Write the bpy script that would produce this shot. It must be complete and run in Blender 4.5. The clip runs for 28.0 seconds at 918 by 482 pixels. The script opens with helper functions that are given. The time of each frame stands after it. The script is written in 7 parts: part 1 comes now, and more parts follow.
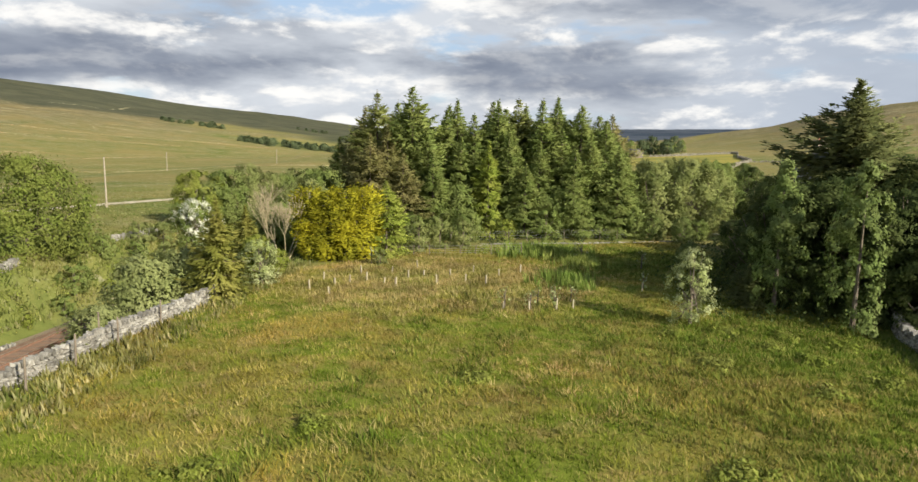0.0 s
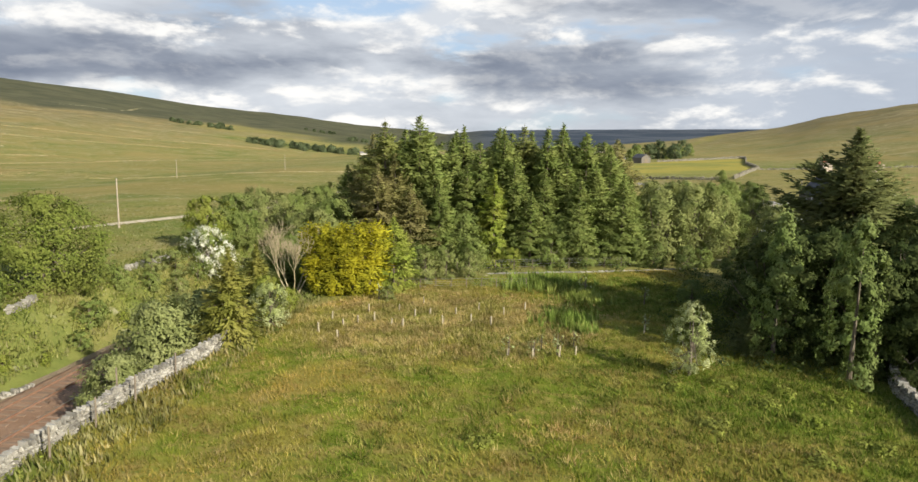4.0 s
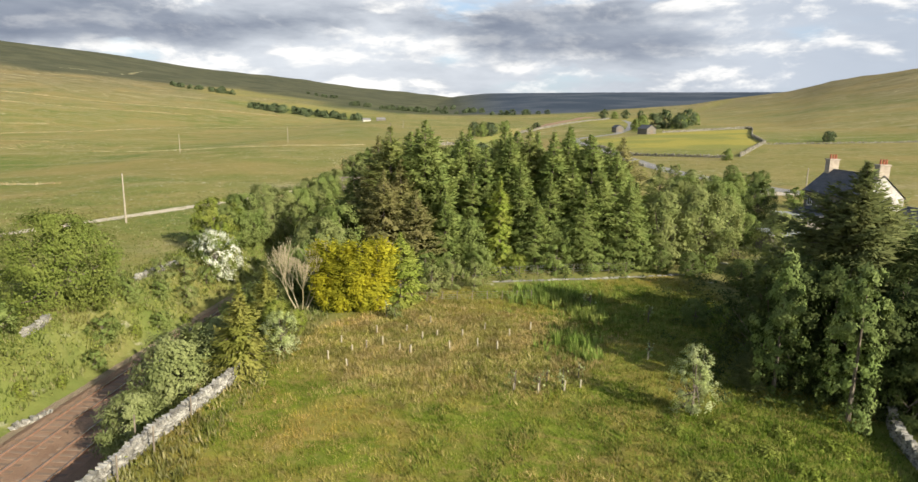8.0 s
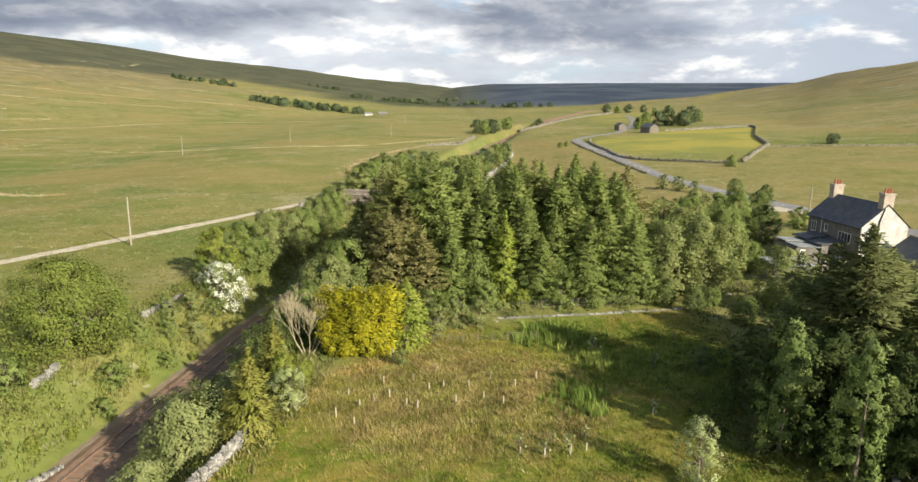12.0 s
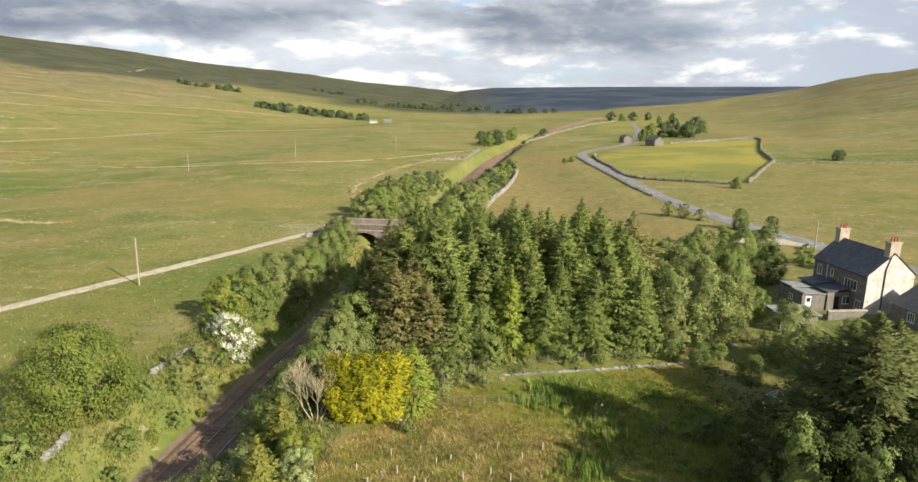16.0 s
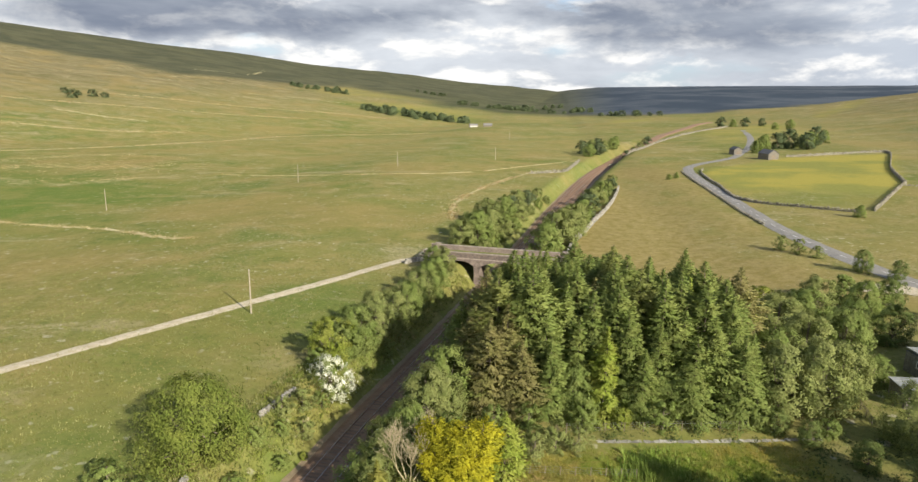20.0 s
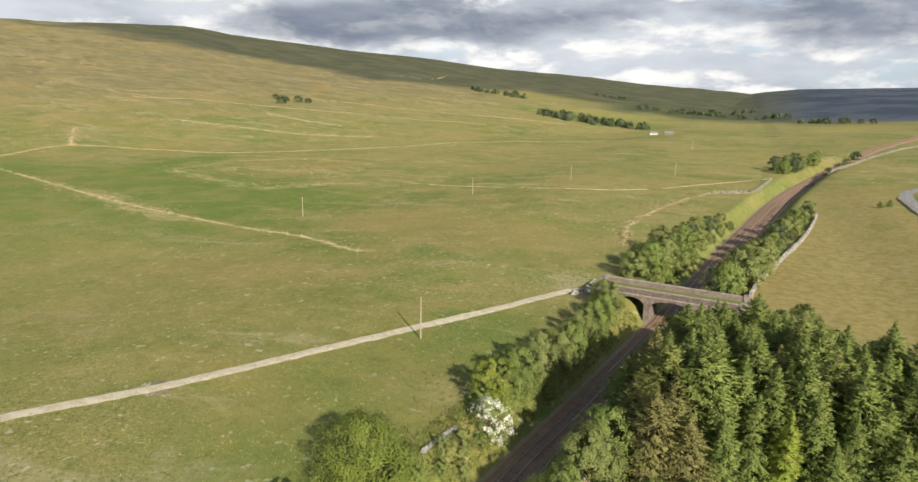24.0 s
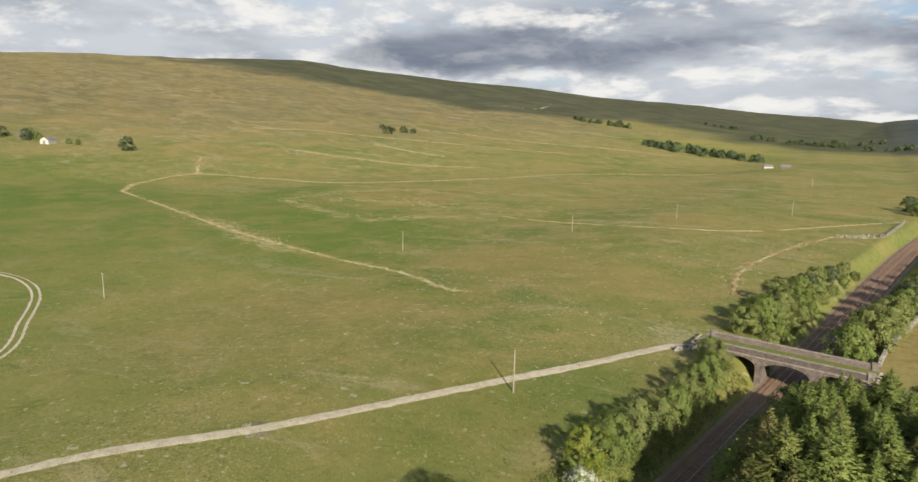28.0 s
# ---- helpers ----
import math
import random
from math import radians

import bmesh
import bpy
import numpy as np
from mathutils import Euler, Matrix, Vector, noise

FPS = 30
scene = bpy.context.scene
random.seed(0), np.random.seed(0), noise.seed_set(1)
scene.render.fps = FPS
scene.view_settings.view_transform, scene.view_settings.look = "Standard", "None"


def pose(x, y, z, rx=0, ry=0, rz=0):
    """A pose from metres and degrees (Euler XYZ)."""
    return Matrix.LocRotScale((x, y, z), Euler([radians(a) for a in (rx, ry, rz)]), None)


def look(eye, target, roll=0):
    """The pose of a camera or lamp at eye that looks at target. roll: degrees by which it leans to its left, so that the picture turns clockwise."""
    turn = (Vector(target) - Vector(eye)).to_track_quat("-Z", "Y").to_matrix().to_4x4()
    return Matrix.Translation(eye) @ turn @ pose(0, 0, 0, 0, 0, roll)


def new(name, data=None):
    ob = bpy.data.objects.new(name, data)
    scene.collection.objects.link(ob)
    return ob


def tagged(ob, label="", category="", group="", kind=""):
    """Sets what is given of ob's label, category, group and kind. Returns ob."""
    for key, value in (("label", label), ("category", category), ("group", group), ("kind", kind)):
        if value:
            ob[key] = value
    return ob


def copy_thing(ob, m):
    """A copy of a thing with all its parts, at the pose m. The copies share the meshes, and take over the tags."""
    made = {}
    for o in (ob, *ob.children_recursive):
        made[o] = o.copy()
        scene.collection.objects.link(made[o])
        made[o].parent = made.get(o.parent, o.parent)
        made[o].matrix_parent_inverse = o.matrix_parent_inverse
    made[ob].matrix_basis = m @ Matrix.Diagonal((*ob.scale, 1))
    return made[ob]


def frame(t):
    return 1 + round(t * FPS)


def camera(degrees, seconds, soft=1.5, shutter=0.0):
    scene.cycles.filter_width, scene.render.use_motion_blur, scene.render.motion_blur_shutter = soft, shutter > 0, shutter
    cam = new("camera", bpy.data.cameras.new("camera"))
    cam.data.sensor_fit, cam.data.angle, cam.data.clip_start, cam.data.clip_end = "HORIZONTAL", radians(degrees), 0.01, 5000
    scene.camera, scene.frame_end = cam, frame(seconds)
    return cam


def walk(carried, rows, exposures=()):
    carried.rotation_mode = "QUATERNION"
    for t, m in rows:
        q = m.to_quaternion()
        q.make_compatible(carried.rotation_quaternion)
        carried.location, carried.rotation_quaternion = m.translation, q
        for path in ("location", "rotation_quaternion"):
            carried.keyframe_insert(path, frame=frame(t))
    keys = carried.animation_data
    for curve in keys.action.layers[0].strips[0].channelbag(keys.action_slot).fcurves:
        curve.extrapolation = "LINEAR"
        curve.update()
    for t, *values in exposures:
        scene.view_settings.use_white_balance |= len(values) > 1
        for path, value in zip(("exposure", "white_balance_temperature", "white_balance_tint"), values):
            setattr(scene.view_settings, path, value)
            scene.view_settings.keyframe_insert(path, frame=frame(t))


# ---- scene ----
# Camera and its way: seconds, eye, downward tilt, turn to the left
PATH = [
    (0, 0.999, -1.731, 10.238, 8.378, -2.425),
    (1, 1.068, -2.007, 10.636, 8.211, -2.170),
    (2, 1.092, -2.187, 11.416, 8.205, -1.993),
    (3, 1.078, -2.284, 12.429, 8.410, -1.807),
    (3.5, 1.059, -2.305, 12.990, 8.322, -1.795),
    (5.5, 0.924, -2.237, 15.384, 9.566, -1.637),
    (6.5, 0.830, -2.129, 16.603, 10.438, -1.598),
    (7.5, 0.726, -1.985, 17.814, 11.274, -1.567),
    (8.5, 0.615, -1.812, 19.020, 12.082, -1.534),
    (9.5, 0.502, -1.615, 20.232, 12.658, -1.601),
    (10.5, 0.389, -1.402, 21.465, 12.700, -1.469),
    (11.5, 0.279, -1.177, 22.738, 12.609, -1.376),
    (12.5, 0.174, -0.944, 24.065, 12.475, -1.434),
    (14.5, -0.018, -0.462, 26.928, 12.359, -1.267),
    (15.5, -0.104, -0.217, 28.469, 12.420, -1.224),
    (16, -0.145, -0.094, 29.265, 12.307, -1.022),
    (16.5, -0.185, 0.031, 30.075, 12.455, -0.503),
    (17, -0.223, 0.156, 30.898, 12.351, -0.096),
    (17.5, -0.260, 0.282, 31.731, 12.415, 0.602),
    (18, -0.296, 0.410, 32.571, 12.350, 1.695),
    (18.5, -0.333, 0.539, 33.414, 12.467, 2.833),
    (19, -0.368, 0.670, 34.257, 12.421, 3.848),
    (19.5, -0.404, 0.804, 35.096, 12.502, 6.064),
    (20, -0.441, 0.942, 35.927, 12.579, 7.733),
    (20.5, -0.479, 1.082, 36.745, 12.584, 9.572),
    (21, -0.518, 1.227, 37.547, 12.639, 11.667),
    (21.5, -0.560, 1.377, 38.327, 12.627, 13.545),
    (22, -0.604, 1.533, 39.083, 12.727, 15.683),
    (22.5, -0.651, 1.695, 39.810, 12.762, 18.080),
    (24.5, -0.884, 2.427, 42.373, 12.552, 24.212),
    (25, -0.958, 2.636, 42.919, 12.065, 25.155),
    (25.5, -1.039, 2.858, 43.428, 11.742, 25.998),
    (26, -1.128, 3.094, 43.901, 11.239, 26.741),
    (26.5, -1.226, 3.345, 44.343, 10.942, 27.449),
    (27, -1.335, 3.612, 44.758, 10.742, 28.616),
    (27.5, -1.455, 3.898, 45.153, 10.672, 30.417),
    (28, -1.587, 4.203, 45.540, 10.502, 32.072),
]
cam = camera(71.1, 28.0, soft=1.5)
walk(cam, [(t, pose(x, y, z, 90 - tilt, 0, turn) @ pose(0, 0, 0, 0, 0, 1.15)) for t, x, y, z, tilt, turn in PATH],
     exposures=[(0, 0.54), (6, 0.60), (9, 0.70), (16, 0.71), (22, 0.60), (25, 0.50), (28, 0.33)])

# ---- light ----
SUN_EL, SUN_AZ = radians(27), radians(135)      # azimuth clockwise from +y
sun = new("sun", bpy.data.lights.new("sun", "SUN"))
sun.data.energy, sun.data.angle, sun.data.color = 5.0, radians(0.6), (1.0, 0.92, 0.755)
sun_from = Vector((math.sin(SUN_AZ) * math.cos(SUN_EL), math.cos(SUN_AZ) * math.cos(SUN_EL), math.sin(SUN_EL)))
sun.matrix_world = look(sun_from * 100, (0, 0, 0))


class Nodes:
    """Short hand for a node tree."""

    def __init__(self, tree):
        self.tree = tree
        tree.nodes.clear()

    def put(self, kind, _out=0, **inputs):
        n = self.tree.nodes.new(kind)
        for key, v in inputs.items():
            if key.startswith("p_"):
                set_choice(n, key[2:], v)
        return n

    def link(self, a, b):
        self.tree.links.new(a, b)


def set_choice(n, key, v):
    if key == "operation":
        n.operation = v
    elif key == "data_type":
        n.data_type = v
    elif key == "blend_type":
        n.blend_type = v
    elif key == "attribute_name":
        n.attribute_name = v
    elif key == "noise_dimensions":
        n.noise_dimensions = v
    elif key == "feature":
        n.feature = v


def sock(nd, v, s):
    """Feed socket s with a value, a colour or another socket."""
    if isinstance(v, bpy.types.NodeSocket):
        nd.link(v, s)
    elif isinstance(v, (tuple, list)) and len(v) == 3 and s.type == "RGBA":
        s.default_value = (*v, 1)
    else:
        s.default_value = v


def maths(nd, op, a, b=0.0, clamp=False):
    n = nd.put("ShaderNodeMath", p_operation=op)
    n.use_clamp = clamp
    sock(nd, a, n.inputs[0]), sock(nd, b, n.inputs[1])
    return n.outputs[0]


def mixc(nd, f, a, b, blend="MIX"):
    n = nd.put("ShaderNodeMix", p_data_type="RGBA", p_blend_type=blend)
    sock(nd, f, n.inputs[0]), sock(nd, a, n.inputs[6]), sock(nd, b, n.inputs[7])
    return n.outputs[2]


def span(nd, v, lo, hi, a=0.0, b=1.0, smooth=True):
    n = nd.put("ShaderNodeMapRange")
    n.interpolation_type = "SMOOTHSTEP" if smooth else "LINEAR"
    sock(nd, v, n.inputs[0])
    for i, q in enumerate((lo, hi, a, b)):
        n.inputs[i + 1].default_value = q
    return n.outputs[0]


def grain(nd, co, scale, detail=4.0, rough=0.55, warp=0.0):
    n = nd.put("ShaderNodeTexNoise")
    if co is not None:
        nd.link(co, n.inputs["Vector"])
    n.inputs["Scale"].default_value, n.inputs["Detail"].default_value = scale, detail
    n.inputs["Roughness"].default_value, n.inputs["Distortion"].default_value = rough, warp
    return n.outputs[0]


def vec(nd, op, a, b=None, scale=None):
    n = nd.put("ShaderNodeVectorMath", p_operation=op)
    sock(nd, a, n.inputs[0])
    if b is not None:
        sock(nd, b, n.inputs[1])
    if scale is not None:
        sock(nd, scale, n.inputs["Scale"])
    return n.outputs["Value" if op in ("DOT_PRODUCT", "LENGTH", "DISTANCE") else "Vector"]


def make_world():
    w = bpy.data.worlds.new("sky")
    scene.world = w
    w.use_nodes = True
    nd = Nodes(w.node_tree)
    sky = nd.put("ShaderNodeTexSky")
    sky.sky_type, sky.sun_disc = "NISHITA", False
    sky.sun_elevation, sky.sun_rotation = SUN_EL, SUN_AZ
    sky.dust_density, sky.altitude = 1.5, 300
    blue = vec(nd, "SCALE", sky.outputs[0], scale=0.11)
    way = nd.put("ShaderNodeTexCoord").outputs["Generated"]
    sep = nd.put("ShaderNodeSeparateXYZ")
    nd.link(way, sep.inputs[0])
    x, y, z = sep.outputs
    tall = nd.put("ShaderNodeCombineXYZ")
    nd.link(x, tall.inputs[0]), nd.link(y, tall.inputs[1])
    nd.link(maths(nd, "MULTIPLY", maths(nd, "MAXIMUM", z, 0.0), 2.7), tall.inputs[2])
    dome = tall.outputs[0]
    curl = nd.put("ShaderNodeTexNoise")
    nd.link(dome, curl.inputs["Vector"])
    curl.inputs["Scale"].default_value, curl.inputs["Detail"].default_value = 12.0, 6.0
    wisp = vec(nd, "SCALE", vec(nd, "SUBTRACT", curl.outputs["Color"], (0.5, 0.5, 0.5)), scale=0.16)

    def heap(shift):
        """Heaped cloud: broad masses with rounded heads on them."""
        p = vec(nd, "ADD", dome, shift)
        cell = nd.put("ShaderNodeTexVoronoi", p_feature="SMOOTH_F1")
        nd.link(vec(nd, "ADD", p, wisp), cell.inputs["Vector"])
        cell.inputs["Scale"].default_value, cell.inputs["Smoothness"].default_value = 12.0, 0.35
        head = maths(nd, "MULTIPLY", maths(nd, "SUBTRACT", 0.5, cell.outputs["Distance"]), 0.15)
        return maths(nd, "ADD", grain(nd, p, 5.4, 11, 0.60, 0.25), head)
    flat = nd.put("ShaderNodeMapping")
    flat.inputs["Scale"].default_value = (1, 1, 1.4)
    nd.link(dome, flat.inputs[0])
    n2 = grain(nd, vec(nd, "ADD", flat.outputs[0], (3.1, 7.7, 0.0)), 2.6, 6, 0.52, 0.2)    # grey undersides
    n1 = grain(nd, vec(nd, "ADD", flat.outputs[0], (0.9, 0.2, 3.7)), 3.0, 9, 0.55, 0.2)    # open and closed parts
    n3, n3_up = heap((-5.0, 2.2, 4.0)), heap((-4.985, 2.2, 4.045))                         # billows, and a little higher
    lit = span(nd, maths(nd, "SUBTRACT", n3, n3_up), -0.06, 0.15)                          # tops bright, bases grey
    ahead = maths(nd, "DIVIDE", x, maths(nd, "MAXIMUM", y, 0.1))

    def bank(u0, ur, z0, zr):
        """A bank of cloud round a bearing and a height, with a frayed edge."""
        a = maths(nd, "DIVIDE", maths(nd, "SUBTRACT", ahead, u0), ur)
        b = maths(nd, "DIVIDE", maths(nd, "SUBTRACT", z, z0), zr)
        d = maths(nd, "SQRT", maths(nd, "ADD", maths(nd, "MULTIPLY", a, a), maths(nd, "MULTIPLY", b, b)))
        d = maths(nd, "ADD", d, maths(nd, "MULTIPLY", maths(nd, "SUBTRACT", n1, 0.5), 1.8))
        return span(nd, d, 1.2, 0.45)
    slab = maths(nd, "MAXIMUM", bank(0.55, 0.52, 0.225, 0.075), maths(nd, "MAXIMUM", maths(nd, "MULTIPLY", bank(-0.52, 0.42, 0.10, 0.045), 0.9), maths(nd, "MULTIPLY", bank(0.18, 0.34, 0.115, 0.06), 0.95)))
    gap = maths(nd, "MAXIMUM", bank(-0.14, 0.16, 0.215, 0.05), maths(nd, "MULTIPLY", bank(0.75, 0.35, 0.10, 0.035), 0.75))
    white = maths(nd, "MAXIMUM", bank(-0.62, 0.40, 0.185, 0.05), maths(nd, "MULTIPLY", bank(-1.2, 0.7, 0.15, 0.09), 0.7))
    shade = span(nd, maths(nd, "ADD", maths(nd, "ADD", n2, maths(nd, "MULTIPLY", slab, 0.34)), maths(nd, "MULTIPLY", white, -0.12)), 0.34, 0.84)
    shade = maths(nd, "ADD", shade, maths(nd, "MULTIPLY", maths(nd, "SUBTRACT", grain(nd, flat.outputs[0], 9.0, 8, 0.58, 0.3), 0.5), 0.55), True)
    veil = mixc(nd, shade, (0.54, 0.57, 0.61), (0.17, 0.198, 0.255))
    veil = mixc(nd, span(nd, ahead, 0.20, 0.65, 0.0, 0.7), veil, (0.33, 0.38, 0.46))
    head = maths(nd, "MULTIPLY", span(nd, n3, 0.42, 0.55), maths(nd, "MULTIPLY", lit, span(nd, slab, 0.75, 0.1, 0.25, 1.0)))
    cloud = mixc(nd, maths(nd, "MULTIPLY", head, 0.92), veil, (0.81, 0.795, 0.765))
    open_sky = maths(nd, "ADD", n1, maths(nd, "SUBTRACT", maths(nd, "MULTIPLY", gap, 0.22), maths(nd, "MULTIPLY", slab, 0.2)))
    open_sky = maths(nd, "MULTIPLY", span(nd, open_sky, 0.58, 0.72), maths(nd, "SUBTRACT", 1.0, maths(nd, "MULTIPLY", head, 0.8)))
    colour = mixc(nd, maths(nd, "MULTIPLY", open_sky, 0.85), cloud, mixc(nd, 0.5, blue, (0.36, 0.49, 0.68)))
    colour = mixc(nd, maths(nd, "MULTIPLY", span(nd, maths(nd, "ADD", z, maths(nd, "MULTIPLY", maths(nd, "SUBTRACT", n1, 0.5), 0.3)), 0.28, 0.50), 0.92), colour, blue)   # clear overhead
    bg = nd.put("ShaderNodeBackground")
    nd.link(colour, bg.inputs[0])
    bg.inputs[1].default_value = 0.90
    nd.link(bg.outputs[0], nd.put("ShaderNodeOutputWorld").inputs[0])


make_world()


# ---- materials ----
def material(name, colour=(0.3, 0.3, 0.3), rough=0.8, metal=0.0, second=None, scale=1.0, fine=None, fine_scale=12.0,
             bump=0.0, bump_scale=20.0, vary=0.0, island=False, through_light=0.0, space="object", each=0.0):
    """A surface with two scales of colour, relief, and a per-object or per-piece change of tone."""
    m = bpy.data.materials.new(name)
    m.use_nodes = True
    nd = Nodes(m.node_tree)
    co = nd.put("ShaderNodeNewGeometry").outputs["Position"] if space == "world" else nd.put("ShaderNodeTexCoord").outputs["Object"]
    c = colour
    if second:
        c = mixc(nd, span(nd, grain(nd, co, scale, 5), 0.36, 0.64), c, second)
    if fine:
        c = mixc(nd, span(nd, grain(nd, co, fine_scale, 3), 0.5, 0.72), c, fine)
    if vary:
        r = nd.put("ShaderNodeNewGeometry").outputs["Random Per Island"] if island else nd.put("ShaderNodeObjectInfo").outputs["Random"]
        v = maths(nd, "ADD", maths(nd, "MULTIPLY", r, 2 * vary), 1 - vary)
        c = vec(nd, "SCALE", mixc(nd, 0.0, c, c), scale=v)
    if each:
        r = nd.put("ShaderNodeObjectInfo").outputs["Random"]
        c = mixc(nd, maths(nd, "MULTIPLY", r, each), c, vec(nd, "MULTIPLY", c, (1.5, 1.42, 1.35)))
    b = nd.put("ShaderNodeBsdfPrincipled")
    sock(nd, c, b.inputs["Base Color"])
    b.inputs["Roughness"].default_value, b.inputs["Metallic"].default_value = rough, metal
    b.inputs["Specular IOR Level"].default_value = 0.06 if through_light else 0.3
    if bump:
        n = nd.put("ShaderNodeBump")
        n.inputs["Strength"].default_value, n.inputs["Distance"].default_value = bump, 0.05
        nd.link(grain(nd, co, bump_scale, 4, 0.6), n.inputs["Height"])
        nd.link(n.outputs[0], b.inputs["Normal"])
    out = b.outputs[0]
    if through_light:
        t = nd.put("ShaderNodeBsdfTranslucent")
        sock(nd, c, t.inputs[0])
        mx = nd.put("ShaderNodeMixShader")
        mx.inputs[0].default_value = through_light
        nd.link(out, mx.inputs[1]), nd.link(t.outputs[0], mx.inputs[2])
        out = mx.outputs[0]
    nd.link(out, nd.put("ShaderNodeOutputMaterial").inputs[0])
    return m


def leafy(name, a, b, vary=0.25, light=0.35):
    return material(name, a, 0.7, second=b, scale=0.45, vary=vary, island=True, through_light=light, each=0.16)


SPRUCE = leafy("spruce_needles", (0.176, 0.232, 0.064), (0.230, 0.268, 0.082), 0.28, 0.36)
SPRUCE_B = leafy("brown_spruce_needles", (0.235, 0.235, 0.085), (0.280, 0.255, 0.108), 0.25, 0.42)
SPRUCE_O = leafy("olive_needles", (0.235, 0.25, 0.055), (0.295, 0.285, 0.078), 0.25, 0.42)
SPRUCE_T = leafy("thin_spruce_needles", (0.215, 0.248, 0.075), (0.265, 0.285, 0.095), 0.25, 0.42)
SPRUCE_Y = leafy("yellow_green_needles", (0.27, 0.34, 0.06), (0.33, 0.36, 0.08), 0.25, 0.42)
DARKFIR = leafy("dark_fir_needles", (0.125, 0.15, 0.056), (0.165, 0.18, 0.068), 0.25, 0.35)
GOLD = leafy("golden_cypress_sprays", (0.42, 0.39, 0.03), (0.31, 0.315, 0.033), 0.35, 0.38)
LEAF = leafy("mid_green_leaves", (0.190, 0.248, 0.068), (0.245, 0.288, 0.092), 0.25, 0.38)
LEAF_D = leafy("dark_green_leaves", (0.150, 0.198, 0.060), (0.198, 0.235, 0.078), 0.25, 0.35)
# dark group: sunlight put into LEAF_S, shade into LEAF_N, as plain leaf colour
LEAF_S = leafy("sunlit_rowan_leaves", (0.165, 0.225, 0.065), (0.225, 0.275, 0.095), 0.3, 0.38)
LEAF_N = leafy("shade_dark_leaves", (0.068, 0.096, 0.030), (0.098, 0.122, 0.040), 0.25, 0.3)
BANK_LEAF = leafy("bank_herbs", (0.20, 0.235, 0.05), (0.25, 0.25, 0.075), 0.25, 0.35)
LEAF_G = leafy("grey_green_leaves", (0.208, 0.245, 0.080), (0.268, 0.292, 0.108), 0.25, 0.36)
LEAF_W = leafy("sallow_leaves", (0.235, 0.270, 0.098), (0.295, 0.32, 0.135), 0.25, 0.36)
LEAF_Y = leafy("fresh_green_leaves", (0.22, 0.27, 0.045), (0.27, 0.29, 0.07), 0.35, 0.35)
LEAF_P = leafy("pale_whitebeam_leaves", (0.34, 0.39, 0.15), (0.44, 0.47, 0.25), 0.35, 0.35)
LEAF_A = leafy("alder_leaves", (0.172, 0.220, 0.046), (0.220, 0.252, 0.060))
STRAW_MAT = material("bleached_grass_sward", (0.46, 0.39, 0.22), 0.95, second=(0.24, 0.215, 0.08), scale=0.22, fine=(0.56, 0.50, 0.34), fine_scale=0.9, bump=0.5, space="world")
# bluish haze of distance put into the leaf colour of far trees
LEAF_F = leafy("far_hazy_leaves", (0.105, 0.140, 0.068), (0.145, 0.178, 0.088))
BLOOM = leafy("white_blossom", (0.78, 0.77, 0.69), (0.58, 0.60, 0.46), 0.25, 0.15)
BARK = material("bark", (0.12, 0.095, 0.07), 0.9, second=(0.20, 0.17, 0.13), scale=3, bump=0.6, bump_scale=14)
DEADWOOD = material("pale_dead_wood", (0.50, 0.43, 0.27), 0.85, second=(0.38, 0.32, 0.20), scale=4, bump=0.4)
STONE = material("limestone", (0.33, 0.315, 0.275), 0.9, second=(0.215, 0.20, 0.17), scale=2.2, fine=(0.42, 0.41, 0.37), fine_scale=9, bump=0.7, vary=0.42)
STONE_JOINED = material("limestone_rubble", (0.34, 0.325, 0.285), 0.9, second=(0.22, 0.205, 0.175), scale=1.6, fine=(0.43, 0.415, 0.375), fine_scale=9, bump=0.7, vary=0.42, island=True)
BALLAST = material("rusty_ballast", (0.245, 0.150, 0.092), 0.95, second=(0.30, 0.195, 0.125), scale=0.5, fine=(0.19, 0.12, 0.085), fine_scale=14, bump=1.0, bump_scale=18, space="world")
CESS = material("grey_cess_gravel", (0.36, 0.275, 0.18), 0.95, second=(0.30, 0.23, 0.14), scale=0.8, fine=(0.13, 0.11, 0.09), fine_scale=14, bump=1.0, space="world")
SLEEPER = material("weathered_sleeper", (0.20, 0.14, 0.098), 0.9, second=(0.24, 0.168, 0.118), scale=2, bump=0.4, vary=0.25)
DARKWALL = material("dark_mossy_wall_stone", (0.26, 0.24, 0.19), 0.9, second=(0.18, 0.165, 0.125), scale=1.2, fine=(0.33, 0.31, 0.25), fine_scale=6, bump=0.6, vary=0.35, island=True)
RAIL = material("rusted_rail_steel", (0.26, 0.15, 0.10), 0.6, 0.3, second=(0.32, 0.20, 0.14), scale=3)
STEEL = material("polished_rail_steel", (0.55, 0.54, 0.52), 0.38, 0.9, second=(0.46, 0.44, 0.42), scale=2)
ASPHALT = material("worn_asphalt", (0.22, 0.21, 0.195), 0.9, second=(0.28, 0.265, 0.245), scale=0.3, fine=(0.12, 0.12, 0.12), fine_scale=5, bump=0.3, space="world")
PAINT = material("worn_road_paint", (0.7, 0.7, 0.66), 0.8, second=(0.5, 0.5, 0.47), scale=2)
